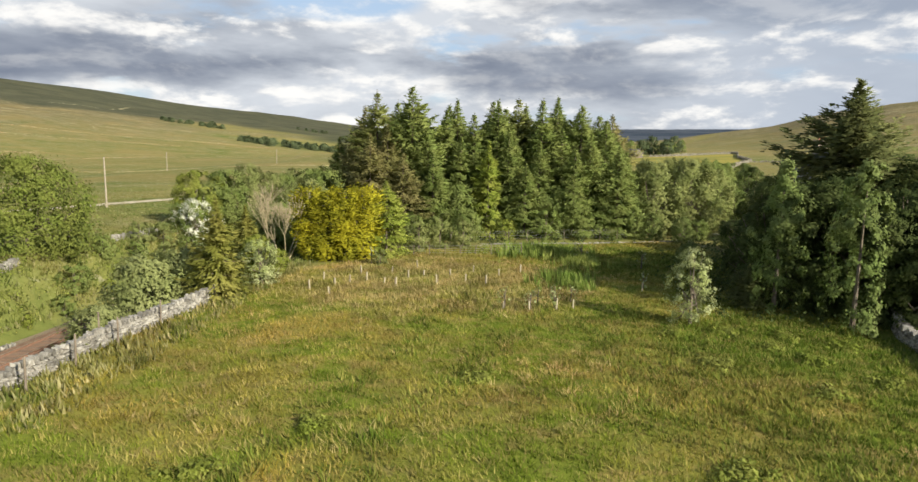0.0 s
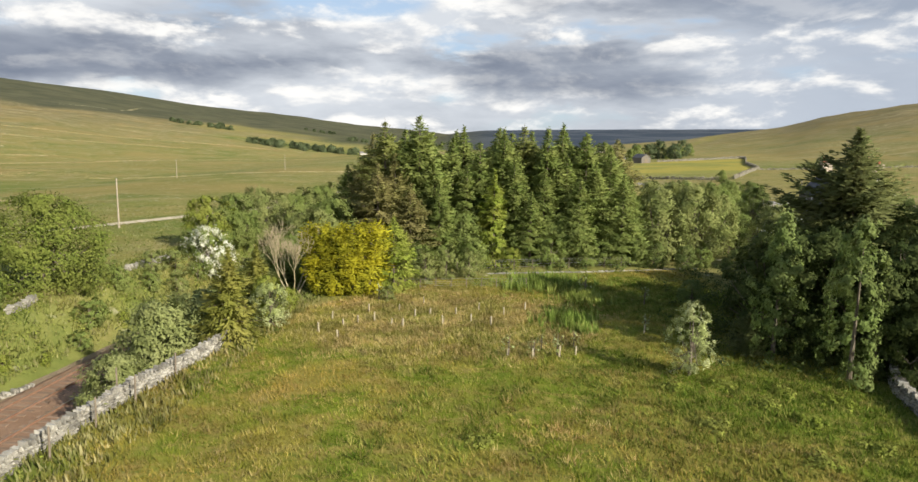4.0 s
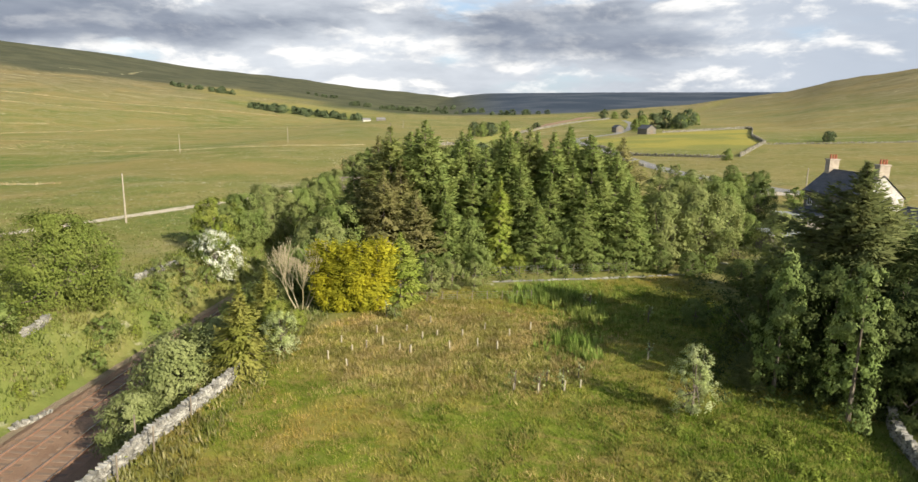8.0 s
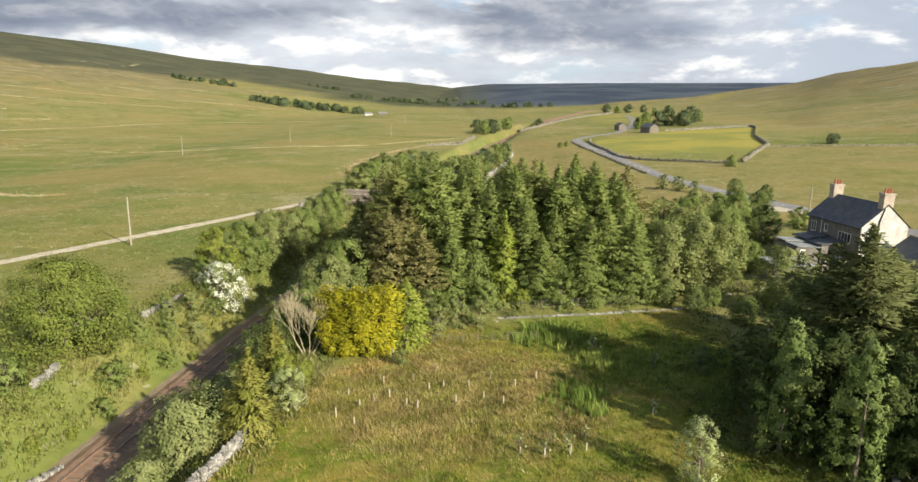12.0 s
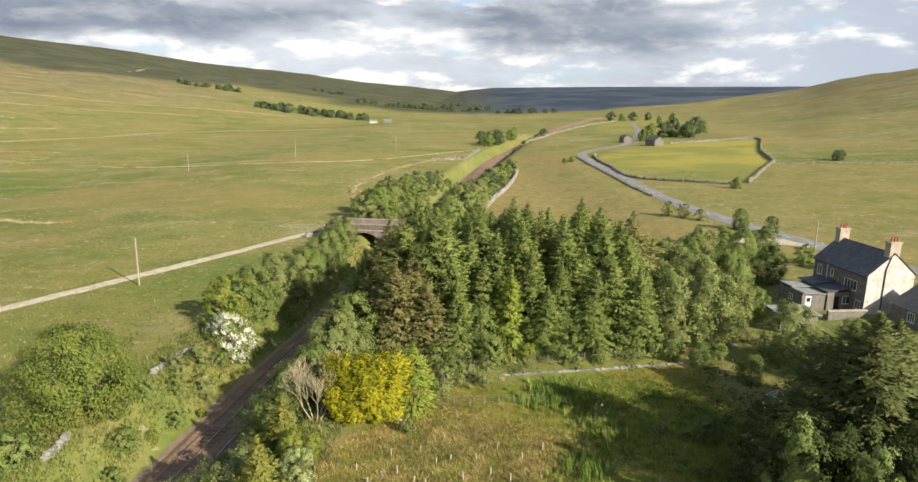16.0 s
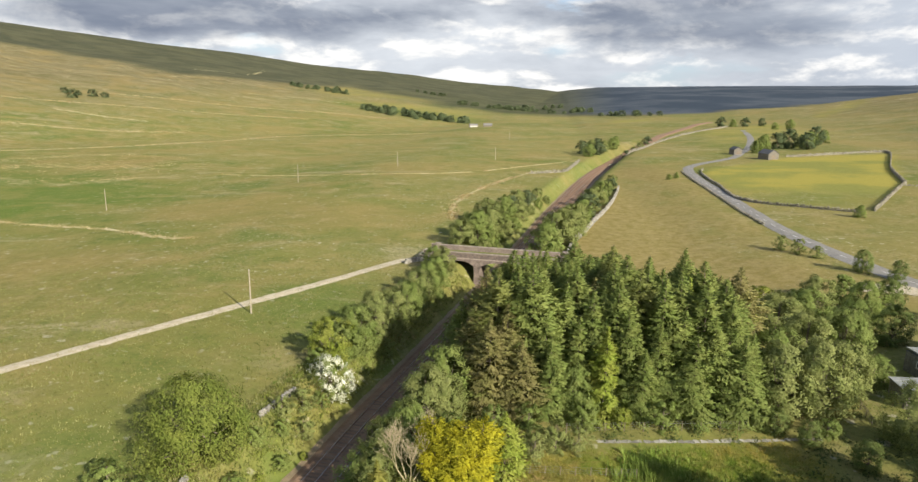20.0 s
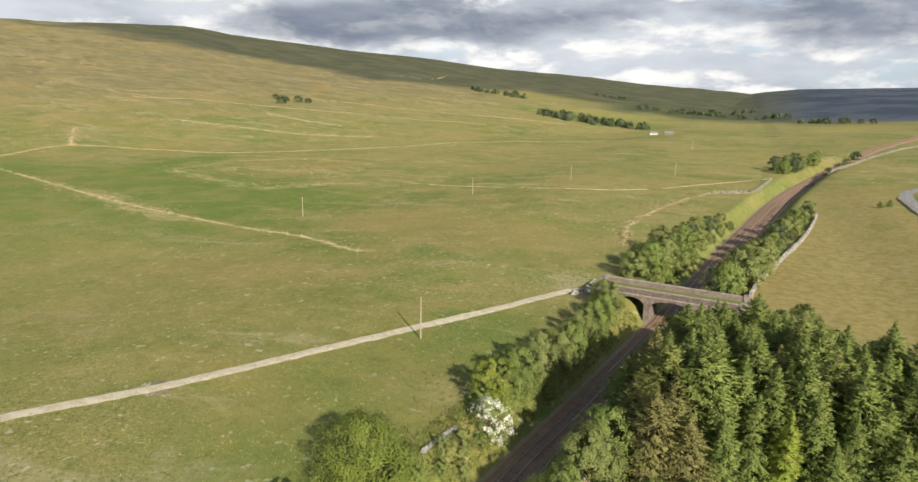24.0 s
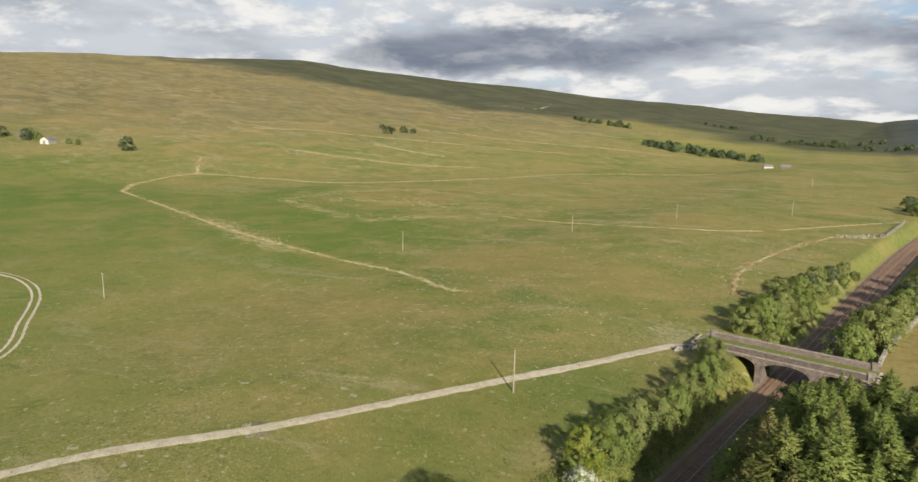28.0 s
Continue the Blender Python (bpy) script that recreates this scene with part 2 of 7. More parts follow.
TRACKDIRT = material("pale_limestone_track", (0.54, 0.465, 0.34), 0.95, second=(0.41, 0.345, 0.23), scale=0.7, fine=(0.62, 0.58, 0.48), fine_scale=4, bump=0.6, space="world")
WOOD = material("weathered_pole_wood", (0.40, 0.35, 0.27), 0.85, second=(0.28, 0.24, 0.18), scale=5, bump=0.3)
FENCEWOOD = material("grey_fence_wood", (0.24, 0.20, 0.15), 0.9, second=(0.16, 0.13, 0.10), scale=5, bump=0.3)
BRIDGESTONE = material("sooty_gritstone", (0.15, 0.12, 0.105), 0.9, second=(0.22, 0.175, 0.15), scale=1.2, fine=(0.09, 0.075, 0.07), fine_scale=4, bump=0.7, vary=0.25)
COPING = material("pale_coping_stone", (0.34, 0.29, 0.25), 0.9, second=(0.24, 0.20, 0.17), scale=1.5, bump=0.4, vary=0.15)


# ---- geometry helpers ----
def part(name, bm, mat, parent=None, label=""):
    """Link a bmesh as one mesh object under parent."""
    me = bpy.data.meshes.new(name)
    bm.to_mesh(me)
    bm.free()
    return mesh_part(name, me, mat, parent, label)


def mesh_part(name, me, mat, parent=None, label=""):
    if mat and not me.materials:
        me.materials.append(mat)
    ob = new(name, me)
    if parent:
        ob.parent = parent
    return tagged(ob, label) if label else ob


def raw(name, verts, faces):
    me = bpy.data.meshes.new(name)
    me.from_pydata(verts, [], faces)
    return me


def leaf_mesh(name, corners, normals=None):
    """A mesh from an array of loose faces, n x k x 3, shaded by the given normals, n x 3."""
    c = np.asarray(corners, dtype=np.float32)
    n, k = c.shape[:2]
    me = bpy.data.meshes.new(name)
    me.vertices.add(k * n), me.loops.add(k * n), me.polygons.add(n)
    me.vertices.foreach_set("co", c.reshape(-1))
    me.loops.foreach_set("vertex_index", np.arange(k * n, dtype=np.int32))
    me.polygons.foreach_set("loop_start", np.arange(0, k * n, k, dtype=np.int32))
    me.update(calc_edges=True)
    if normals is not None:
        me.polygons.foreach_set("use_smooth", np.ones(n, dtype=bool))
        me.normals_split_custom_set_from_vertices(np.repeat(normals, k, 0).tolist())
    return me


def thing(name, label, category, group="", kind="", at=(0, 0, 0), turn=0.0):
    ob = new(name)
    ob.empty_display_size = 0.3
    ob.matrix_basis = pose(*at, 0, 0, turn)
    return tagged(ob, label, category, group, kind)


def box(bm, x0, x1, y0, y1, z0, z1, m=None):
    v = [bm.verts.new((m @ Vector(p)) if m else p) for p in
         ((x0, y0, z0), (x1, y0, z0), (x1, y1, z0), (x0, y1, z0), (x0, y0, z1), (x1, y0, z1), (x1, y1, z1), (x0, y1, z1))]
    for f in ((3, 2, 1, 0), (4, 5, 6, 7), (0, 1, 5, 4), (1, 2, 6, 5), (2, 3, 7, 6), (3, 0, 4, 7)):
        bm.faces.new([v[i] for i in f])


def tube(bm, a, b, r0, r1, sides=6):
    """A tapered round bar from a to b."""
    a, b = Vector(a), Vector(b)
    q = (b - a).to_track_quat("Z", "Y")
    ring = []
    for p, r in ((a, r0), (b, r1)):
        ring.append([bm.verts.new(p + q @ Vector((r * math.cos(k * math.tau / sides), r * math.sin(k * math.tau / sides), 0))) for k in range(sides)])
    for k in range(sides):
        bm.faces.new((ring[0][k], ring[0][(k + 1) % sides], ring[1][(k + 1) % sides], ring[1][k]))
    bm.faces.new(ring[1])
    bm.faces.new(ring[0][::-1])


def smooth01(v, a, b):
    t = np.clip((np.asarray(v, dtype=float) - a) / (b - a), 0, 1)
    return t * t * (3 - 2 * t)


# ---- the lie of the land ----
RAIL_Z = -4.0
RAIL_Y = [-300, -60, 0, 20, 40, 60, 72, 90, 120, 137, 180, 245, 405, 500, 570, 647, 749, 909, 1100, 1600]
RAIL_X = [-60, -31, -27.6, -26.3, -24.5, -21.9, -20.3, -17.2, -12.6, -10.0, -3.9, 5.0, 34.0, 60, 83, 109, 146, 206, 280, 520]
ROAD_Y = [60, 90, 105, 118, 130, 145, 165, 185, 212, 259, 300, 325, 345, 362, 385, 432, 540, 700]
ROAD_X = [108, 84, 76, 72, 69.5, 67, 64.5, 63.2, 63.5, 65, 66, 67.5, 71.5, 80, 99, 121, 157, 195]


def curve_x(y, ys, xs):
    """A smooth line through the plan's points (Catmull-Rom)."""
    y, ys, xs = np.asarray(y, dtype=float), np.array(ys, float), np.array(xs, float)
    d = np.gradient(xs, ys)
    i = np.clip(np.searchsorted(ys, y) - 1, 0, len(ys) - 2)
    h = ys[i + 1] - ys[i]
    t = np.clip((y - ys[i]) / h, 0, 1)
    return ((2 * t**3 - 3 * t**2 + 1) * xs[i] + (t**3 - 2 * t**2 + t) * h * d[i] + (-2 * t**3 + 3 * t**2) * xs[i + 1] + (t**3 - t**2) * h * d[i + 1])


def rail_x(y):
    return curve_x(y, RAIL_Y, RAIL_X)


def road_x(y):
    return curve_x(y, ROAD_Y, ROAD_X)


def waves(x, y, size, seed):
    """Cheap rolling unevenness."""
    r = np.random.RandomState(seed)
    z = 0
    for k in range(7):
        a, p, f = r.uniform(0, 6.28), r.uniform(0, 6.28), (0.6 + 0.35 * k) * 6.28 / size
        z = z + np.sin((x * math.cos(a) + y * math.sin(a)) * f + p) / (1 + 0.6 * k)
    return z / 2.6


def hills(x, y):
    """Heights of the hill on the left, the far fell and the hill on the right."""
    r = np.hypot(x, y) + 1e-6
    az = np.degrees(np.arctan2(x, y))
    # hills: crest angle seen from above the field, crest distance and foot distance by bearing
    e = np.interp(az, [-180, -120, -95, -67, -61, -51, -45.5, -40.6, -31.5, -21.4, -12, -3.5, 1.5, 8], [3, 4, 4.4, 4.6, 4.85, 5.08, 5.15, 4.5, 3.75, 2.7, 1.88, 1.1, 0.58, -0.6])
    top = np.interp(az, [-180, -90, -50, -31, -12, 2], [2200, 2300, 2500, 2900, 3500, 4000])
    foot = np.interp(az, [-180, -75, -55, -31, -18, -8, 2], [500, 560, 560, 640, 760, 1000, 1500])
    p = (r - foot) / (top - foot)
    hill_l = (36 + top * np.tan(np.radians(e))) * np.where(p > 1, 1 - 0.25 * (p - 1) ** 2, np.clip(p, 0, 1) ** 1.15)
    e2 = np.interp(az, [-14, -6, -1.5, 1.5, 4, 12, 21, 30, 40], [-2.0, -0.4, 0.5, 0.86, 1.0, 1.22, 1.35, 1.45, 1.3])
    p2 = (r - 1380) / 3020
    hill_f = (30 + 4400 * np.tan(np.radians(e2))) * np.clip(p2, 0, 1) ** 0.8 * smooth01(np.abs(az - 12), 60, 30)
    e3 = np.interp(az, [12, 20, 24, 28.5, 31.3, 36, 45, 60, 100, 150, 180], [-1.2, -0.5, 0.25, 1.0, 1.75, 2.6, 3.6, 4.4, 4.5, 3.5, 3.0])
    top3 = np.interp(az, [12, 20, 28, 36, 90], [1350, 1400, 1650, 1500, 1500])
    foot3 = np.interp(az, [12, 20, 30, 45, 90], [1100, 800, 420, 320, 320])
    p3 = (r - foot3) / (top3 - foot3)
    hill_r = (30 + top3 * np.tan(np.radians(e3))) * np.where(p3 > 1, 1 - 0.3 * (p3 - 1) ** 2, np.clip(p3, 0, 1) ** 1.2)
    return hill_l, hill_f, hill_r


def ground(x, y, cutting=True):
    x, y = np.asarray(x, dtype=float), np.asarray(y, dtype=float)
    r = np.hypot(x, y) + 1e-6
    z = 2.4 * smooth01(x, 30, 58) * smooth01(r, 20, 60) + 0.045 * np.clip(x - 58, 0, 220)
    z = z - 5.5 * smooth01(-x, 60, 170)
    hill_l, hill_f, hill_r = hills(x, y)
    z = z + np.maximum(np.maximum(hill_l, hill_f), np.maximum(hill_r, 0))
    far = smooth01(r, 120, 900)
    z = z + far * (waves(x, y, 420, 3) * (1.2 + 0.004 * np.clip(r - 500, 0, 1200))) * smooth01(r, 4600, 3600) + waves(x, y, 60, 5) * 0.25 * smooth01(r, 60, 160) + waves(x, y, 9, 8) * 0.07
    if cutting:
        d = np.abs(x - rail_x(y))
        bed = RAIL_Z - 0.45
        w = smooth01(d, 4.6, 10.2)
        deep = smooth01(y, 640, 420)
        z = np.where(d < 10.2, (bed * (1 - w) + z * w) * deep + z * (1 - deep), z)
    return z


def gz(x, y):
    return float(ground(x, y))


def grid_axis(lo, hi, core0, core1, fine, n_out):
    """Even steps in the core, growing steps outside it."""
    core = np.arange(core0, core1 + 1e-6, fine)
    def grow(length):
        k = np.linspace(0, 1, n_out + 1)[1:]
        s = 1.0
        for _ in range(60):
            s = s - 0.05 * (np.sinh(s) / s - length / (n_out * fine)) / max(1.0, np.cosh(s) / s)
        return np.sinh(s * k) / np.sinh(s) * length
    return np.concatenate([core0 - grow(core0 - lo)[::-1], core, core1 + grow(hi - core1)])


def in_poly(x, y, poly, soft=4.0):
    """1 inside a convex polygon given clockwise or not, fading over soft metres."""
    cx, cy = sum(p[0] for p in poly) / len(poly), sum(p[1] for p in poly) / len(poly)
    v = np.full(np.shape(x), 1e9)
    for (ax, ay), (bx, by) in zip(poly, poly[1:] + poly[:1]):
        nx, ny = by - ay, ax - bx
        l = math.hypot(nx, ny)
        nx, ny = nx / l, ny / l
        if (cx - ax) * nx + (cy - ay) * ny < 0:
            nx, ny = -nx, -ny
        v = np.minimum(v, (x - ax) * nx + (y - ay) * ny)
    return smooth01(v, -soft / 2, soft / 2)


FIELD = [(-15.5, -40), (-15.5, 30), (-12, 44), (-4, 60), (26, 69), (34, 60), (27, 30), (22, -40)]
MEADOW = [(70, 245), (95, 211), (101, 214), (139, 277), (198, 410), (136, 396), (80, 336), (73, 315)]


def make_ground():
    xs = grid_axis(-4700, 4700, -48, 48, 1.0, 140)
    ys = grid_axis(-1500, 4900, 6, 150, 1.1, 140)
    X, Y = np.meshgrid(xs, ys)
    Z = ground(X, Y)
    nx, ny = len(xs), len(ys)
    me = bpy.data.meshes.new("ground")
    me.vertices.add(nx * ny)
    me.vertices.foreach_set("co", np.stack([X, Y, Z], -1).astype(np.float32).reshape(-1))
    i = (np.arange(ny - 1)[:, None] * nx + np.arange(nx - 1)[None, :]).reshape(-1)
    q = np.stack([i, i + 1, i + nx + 1, i + nx], -1).astype(np.int32)
    me.loops.add(q.size), me.polygons.add(len(q))
    me.loops.foreach_set("vertex_index", q.reshape(-1))
    me.polygons.foreach_set("loop_start", np.arange(0, q.size, 4, dtype=np.int32))
    me.polygons.foreach_set("use_smooth", np.ones(len(q), dtype=bool))
    me.update(calc_edges=True)
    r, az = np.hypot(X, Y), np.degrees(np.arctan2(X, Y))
    # cloud shade on the upper hills, put into the ground colour as dark moor
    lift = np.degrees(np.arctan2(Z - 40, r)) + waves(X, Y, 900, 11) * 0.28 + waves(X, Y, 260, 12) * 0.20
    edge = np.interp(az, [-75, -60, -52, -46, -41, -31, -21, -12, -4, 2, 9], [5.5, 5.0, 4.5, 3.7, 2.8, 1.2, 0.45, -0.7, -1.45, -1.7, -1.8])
    moor_shade = smooth01(lift, edge - 0.15, edge + 0.2) * smooth01(az, 12, 5) * smooth01(r, 1150, 1400)
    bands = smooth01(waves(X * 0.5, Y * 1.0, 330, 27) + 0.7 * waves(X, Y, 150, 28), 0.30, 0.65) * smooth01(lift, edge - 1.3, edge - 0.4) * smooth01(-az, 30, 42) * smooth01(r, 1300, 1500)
    moor_shade = np.maximum(moor_shade, 0.75 * bands)
    moor_shade = np.maximum(moor_shade, 0.75 * smooth01(waves(X, Y, 520, 17) + 0.6 * waves(X, Y, 190, 18), 1.0, 1.3) * smooth01(r, 1300, 1700) * smooth01(-az, 25, 40))
    # this field stays out of the painted cloud shade
    hayfield = in_poly(X, Y, [(-575, 1850), (-600, 1600), (-380, 1250), (-167, 1150), (-140, 1230), (-320, 1600)], 120)
    moor_shade = moor_shade * (1 - 0.9 * hayfield)
    hill_l, hill_f, hill_r = hills(X, Y)
    # slate: mask of the far fell, where distance haze goes into the colour
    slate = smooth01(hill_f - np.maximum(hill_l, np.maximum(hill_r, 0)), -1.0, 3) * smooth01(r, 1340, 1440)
    moor_shade = np.maximum(moor_shade, slate * smooth01(az, 6, 0))
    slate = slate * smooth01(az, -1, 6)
    brown = smooth01(((X - 1) / 11) ** 2 + ((Y - 47) / 9) ** 2 + 0.5 * waves(X, Y, 9, 4), 1.9, 0.2) * 0.7 + 0.8 * smooth01(((X - 20) / 26) ** 2 + ((Y - 200) / 75) ** 2 + 0.3 * waves(X, Y, 60, 4), 1.2, 0.5) + 0.3 * smooth01(((X + 125) / 60) ** 2 + ((Y - 110) / 40) ** 2 + 0.4 * waves(X, Y, 50, 6), 1.1, 0.4)
    brown = np.maximum(brown, 0.75 * in_poly(X, Y, [(-300, 320), (-205, 300), (-185, 362), (-235, 395), (-290, 392)], 30) * smooth01(waves(X, Y, 40, 9), -0.2, 0.5))
    moorgrass = np.maximum(in_poly(X, Y, [(28, 130), (58, 122), (62, 230), (66, 320), (44, 400), (24, 280)], 12), 0.55 * in_poly(X, Y, [(66, 118), (150, 114), (240, 250), (140, 268), (68, 205)], 20)) * smooth01(0.5 * waves(X, Y, 42, 33) + 0.4 * waves(X, Y, 13, 34), -0.9, 0.3)
    brown = np.maximum(brown, 0.75 * moorgrass)
    brown = brown * smooth01(np.abs(X - rail_x(Y)), 9, 14)
    wet = np.maximum(np.exp(-(((X - 11.5) / 3.2) ** 2 + ((Y - 60) / 3.5) ** 2)), np.maximum(np.exp(-(((X - 14.2) / 2.0) ** 2 + ((Y - 54.5) / 3.2) ** 2)), np.exp(-(((X - 11.3) / 2.2) ** 2 + ((Y - 46.5) / 2.6) ** 2))))
    wet = np.maximum(wet, 0.6 * np.exp(-(((X - 20) / 7) ** 2 + ((Y - 56) / 9) ** 2)))
    meadow = in_poly(X, Y, MEADOW, 6) * (0.25 + 0.75 * smooth01(Y + 0.25 * X, 262, 292))
    meadow = np.maximum(meadow, 0.45 * in_poly(X, Y, [(-470, 1500), (-470, 1900), (-190, 2000), (-60, 1800), (-160, 1580)], 60))
    meadow = np.maximum(meadow, 0.5 * in_poly(X, Y, [(130, 520), (260, 640), (240, 760), (150, 700)], 30))
    meadow = np.maximum(meadow, 0.45 * hayfield * smooth01(waves(X, Y, 300, 35), -0.5, 0.2))
    for strength, poly in ((0.55, [(371, 980), (556, 1277), (633, 1456), (420, 1113)]), (0.6, [(172, 667), (206, 768), (295, 867), (258, 748), (168, 614)]), (0.8, [(100, 1050), (167, 1178), (144, 1009), (89, 933)])):
        meadow = np.maximum(meadow, strength * in_poly(X, Y, poly, 30))
    rough = in_poly(X, Y, FIELD, 6)
    # bleached grass along old wall lines and over banks
    bleach = 0 * X
    for pts, wide, strength in (([(-110, 168), (-160, 181), (-190, 179)], 2.5, 0.7), ([(-190, 178), (-230, 190), (-267, 206)], 11, 1.0), ([(-267, 206), (-322, 221), (-424, 252), (-469, 286), (-485, 350)], 5, 0.9),
                                ([(-485, 350), (-431, 382), (-364, 398), (-301, 498), (-249, 646), (-137, 731)], 7, 0.85), ([(-310, 290), (-320, 345), (-290, 395), (-255, 425)], 13, 0.8), ([(-307, 287), (-255, 268), (-217, 258), (-186, 305)], 9, 0.95),
                                ([(-270, 320), (-235, 350), (-210, 370)], 28, 0.55), ([(-500, 430), (-440, 480), (-380, 560)], 32, 0.65), ([(-560, 520), (-480, 540), (-360, 600)], 22, 0.8), ([(-485, 350), (-565, 415)], 8, 0.8),
                                ([(-155, 133), (-140, 136)], 8, 0.75), ([(-121, 126), (-116, 122)], 5, 0.5), ([(-137, 98), (-133, 100)], 3, 0.6), ([(-28, 191), (-31, 233), (-23, 278), (-9, 325)], 3, 0.7), ([(-169, 317), (-115, 303), (-72, 301), (-38, 319)], 4, 0.7)):
        for (ax, ay), (bx, by) in zip(pts, pts[1:]):
            dx, dy = bx - ax, by - ay
            u = np.clip(((X - ax) * dx + (Y - ay) * dy) / (dx * dx + dy * dy), 0, 1)
            bleach = np.maximum(bleach, strength * np.exp(-((X - ax - u * dx) ** 2 + (Y - ay - u * dy) ** 2) / wide ** 2))
    lush = smooth01(-X - 0.35 * Y + 30 * waves(X, Y, 110, 41), 20, 200) * smooth01(Y, 330, 200) * 0.9 + smooth01(-X, 330, 430) * smooth01(Y, 330, 200) + in_poly(X, Y, [(-170, 165), (-390, 235), (-340, 360), (-180, 260)], 60) * 0.7 + in_poly(X, Y, [(-60, 100), (-35, 128), (-20, 60), (-60, 30)], 20) * 0.6
    lush = np.maximum(lush, 0.55 * smooth01(np.abs(X - rail_x(Y)), 14, 10) * smooth01(Y, 500, 400))
    lush = np.maximum(lush, 0.9 * in_poly(X, Y, [(-440, 1200), (-120, 1030), (-90, 1120), (-380, 1340)], 60))
    lush = np.maximum(lush, 0.8 * in_poly(X, Y, [(-260, 1480), (10, 1480), (20, 1720), (-240, 1720)], 80))
    at = me.attributes.new("cover", "FLOAT_COLOR", "POINT")
    at.data.foreach_set("color", np.stack([moor_shade, meadow, rough, np.clip(lush, 0, 1)], -1).astype(np.float32).reshape(-1))
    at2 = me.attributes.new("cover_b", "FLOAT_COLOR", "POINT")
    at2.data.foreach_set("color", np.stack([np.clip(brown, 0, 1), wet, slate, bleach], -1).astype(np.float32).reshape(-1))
    m = bpy.data.materials.new("upland_grass")
    m.use_nodes = True
    nd = Nodes(m.node_tree)
    co = nd.put("ShaderNodeNewGeometry").outputs["Position"]
    cov = nd.put("ShaderNodeAttribute", p_attribute_name="cover")
    sp = nd.put("ShaderNodeSeparateColor")
    nd.link(cov.outputs["Color"], sp.inputs[0])
    big, mid, small = grain(nd, co, 0.006, 6, 0.6, 0.5), grain(nd, co, 0.05, 5, 0.6, 0.3), grain(nd, co, 0.9, 4, 0.6)
    tiny = grain(nd, co, 7.0, 3, 0.7)
    cov2 = nd.put("ShaderNodeAttribute", p_attribute_name="cover_b")
    sp2 = nd.put("ShaderNodeSeparateColor")
    nd.link(cov2.outputs["Color"], sp2.inputs[0])
    stretch = nd.put("ShaderNodeMapping")
    stretch.inputs["Scale"].default_value, stretch.inputs["Rotation"].default_value = (1, 1.9, 1), (0, 0, 0.35)
    nd.link(co, stretch.inputs[0])
    streak = grain(nd, stretch.outputs[0], 0.016, 10, 0.72, 1.6)
    green, olive, straw = (0.155, 0.192, 0.046), (0.26, 0.238, 0.078), (0.42, 0.36, 0.20)
    c = mixc(nd, span(nd, big, 0.36, 0.60), green, olive)
    c = mixc(nd, maths(nd, "MULTIPLY", span(nd, mid, 0.44, 0.66), 0.75), c, (0.315, 0.262, 0.098))
    c = mixc(nd, maths(nd, "MULTIPLY", span(nd, streak, 0.55, 0.63), 0.6), c, straw)
    high = nd.put("ShaderNodeSeparateXYZ")
    nd.link(co, high.inputs[0])
    c = mixc(nd, maths(nd, "MULTIPLY", span(nd, maths(nd, "ADD", high.outputs[2], maths(nd, "MULTIPLY", streak, 90.0)), 30, 110), 0.85), c, mixc(nd, span(nd, streak, 0.42, 0.6), (0.162, 0.130, 0.070), (0.275, 0.226, 0.125)))
    c = mixc(nd, maths(nd, "MULTIPLY", span(nd, grain(nd, co, 0.35, 6, 0.7, 0.8), 0.60, 0.72), 0.25), c, (0.38, 0.34, 0.20))
    fleck = grain(nd, co, 0.16, 9, 0.74, 0.6)
    c = mixc(nd, maths(nd, "MULTIPLY", span(nd, fleck, 0.54, 0.66), 0.55), c, (0.37, 0.30, 0.15))
    c = mixc(nd, maths(nd, "MULTIPLY", span(nd, fleck, 0.47, 0.36), 0.55), c, (0.100, 0.138, 0.034))
    c = mixc(nd, maths(nd, "MULTIPLY", span(nd, grain(nd, co, 0.55, 2, 0.5), 0.65, 0.71), 0.75), c, (0.50, 0.46, 0.33))
    tufty = span(nd, grain(nd, co, 0.022, 6, 0.62, 0.8), 0.46, 0.60)          # tufted and stony parts of the sward
    crumb = grain(nd, co, 1.7, 4, 0.75)
    c = mixc(nd, maths(nd, "MULTIPLY", maths(nd, "MULTIPLY", span(nd, crumb, 0.56, 0.66), tufty), 0.8), c, (0.46, 0.42, 0.28))
    c = mixc(nd, maths(nd, "MULTIPLY", span(nd, crumb, 0.46, 0.36), maths(nd, "ADD", maths(nd, "MULTIPLY", tufty, 0.45), 0.35)), c, (0.085, 0.115, 0.028))
    vein = maths(nd, "ABSOLUTE", maths(nd, "SUBTRACT", grain(nd, stretch.outputs[0], 0.0045, 7, 0.62, 1.2), 0.5))
    vein = maths(nd, "MULTIPLY", span(nd, vein, 0.012, 0.002), span(nd, grain(nd, co, 0.006, 4, 0.6), 0.48, 0.60))
    vein = maths(nd, "MULTIPLY", vein, span(nd, high.outputs[2], 4, 25))
    c = mixc(nd, maths(nd, "MULTIPLY", vein, 0.85), c, (0.42, 0.36, 0.20))
    c = mixc(nd, maths(nd, "MULTIPLY", cov.outputs["Alpha"], 0.68), c, mixc(nd, span(nd, mid, 0.4, 0.65), (0.108, 0.170, 0.034), (0.165, 0.195, 0.05)))
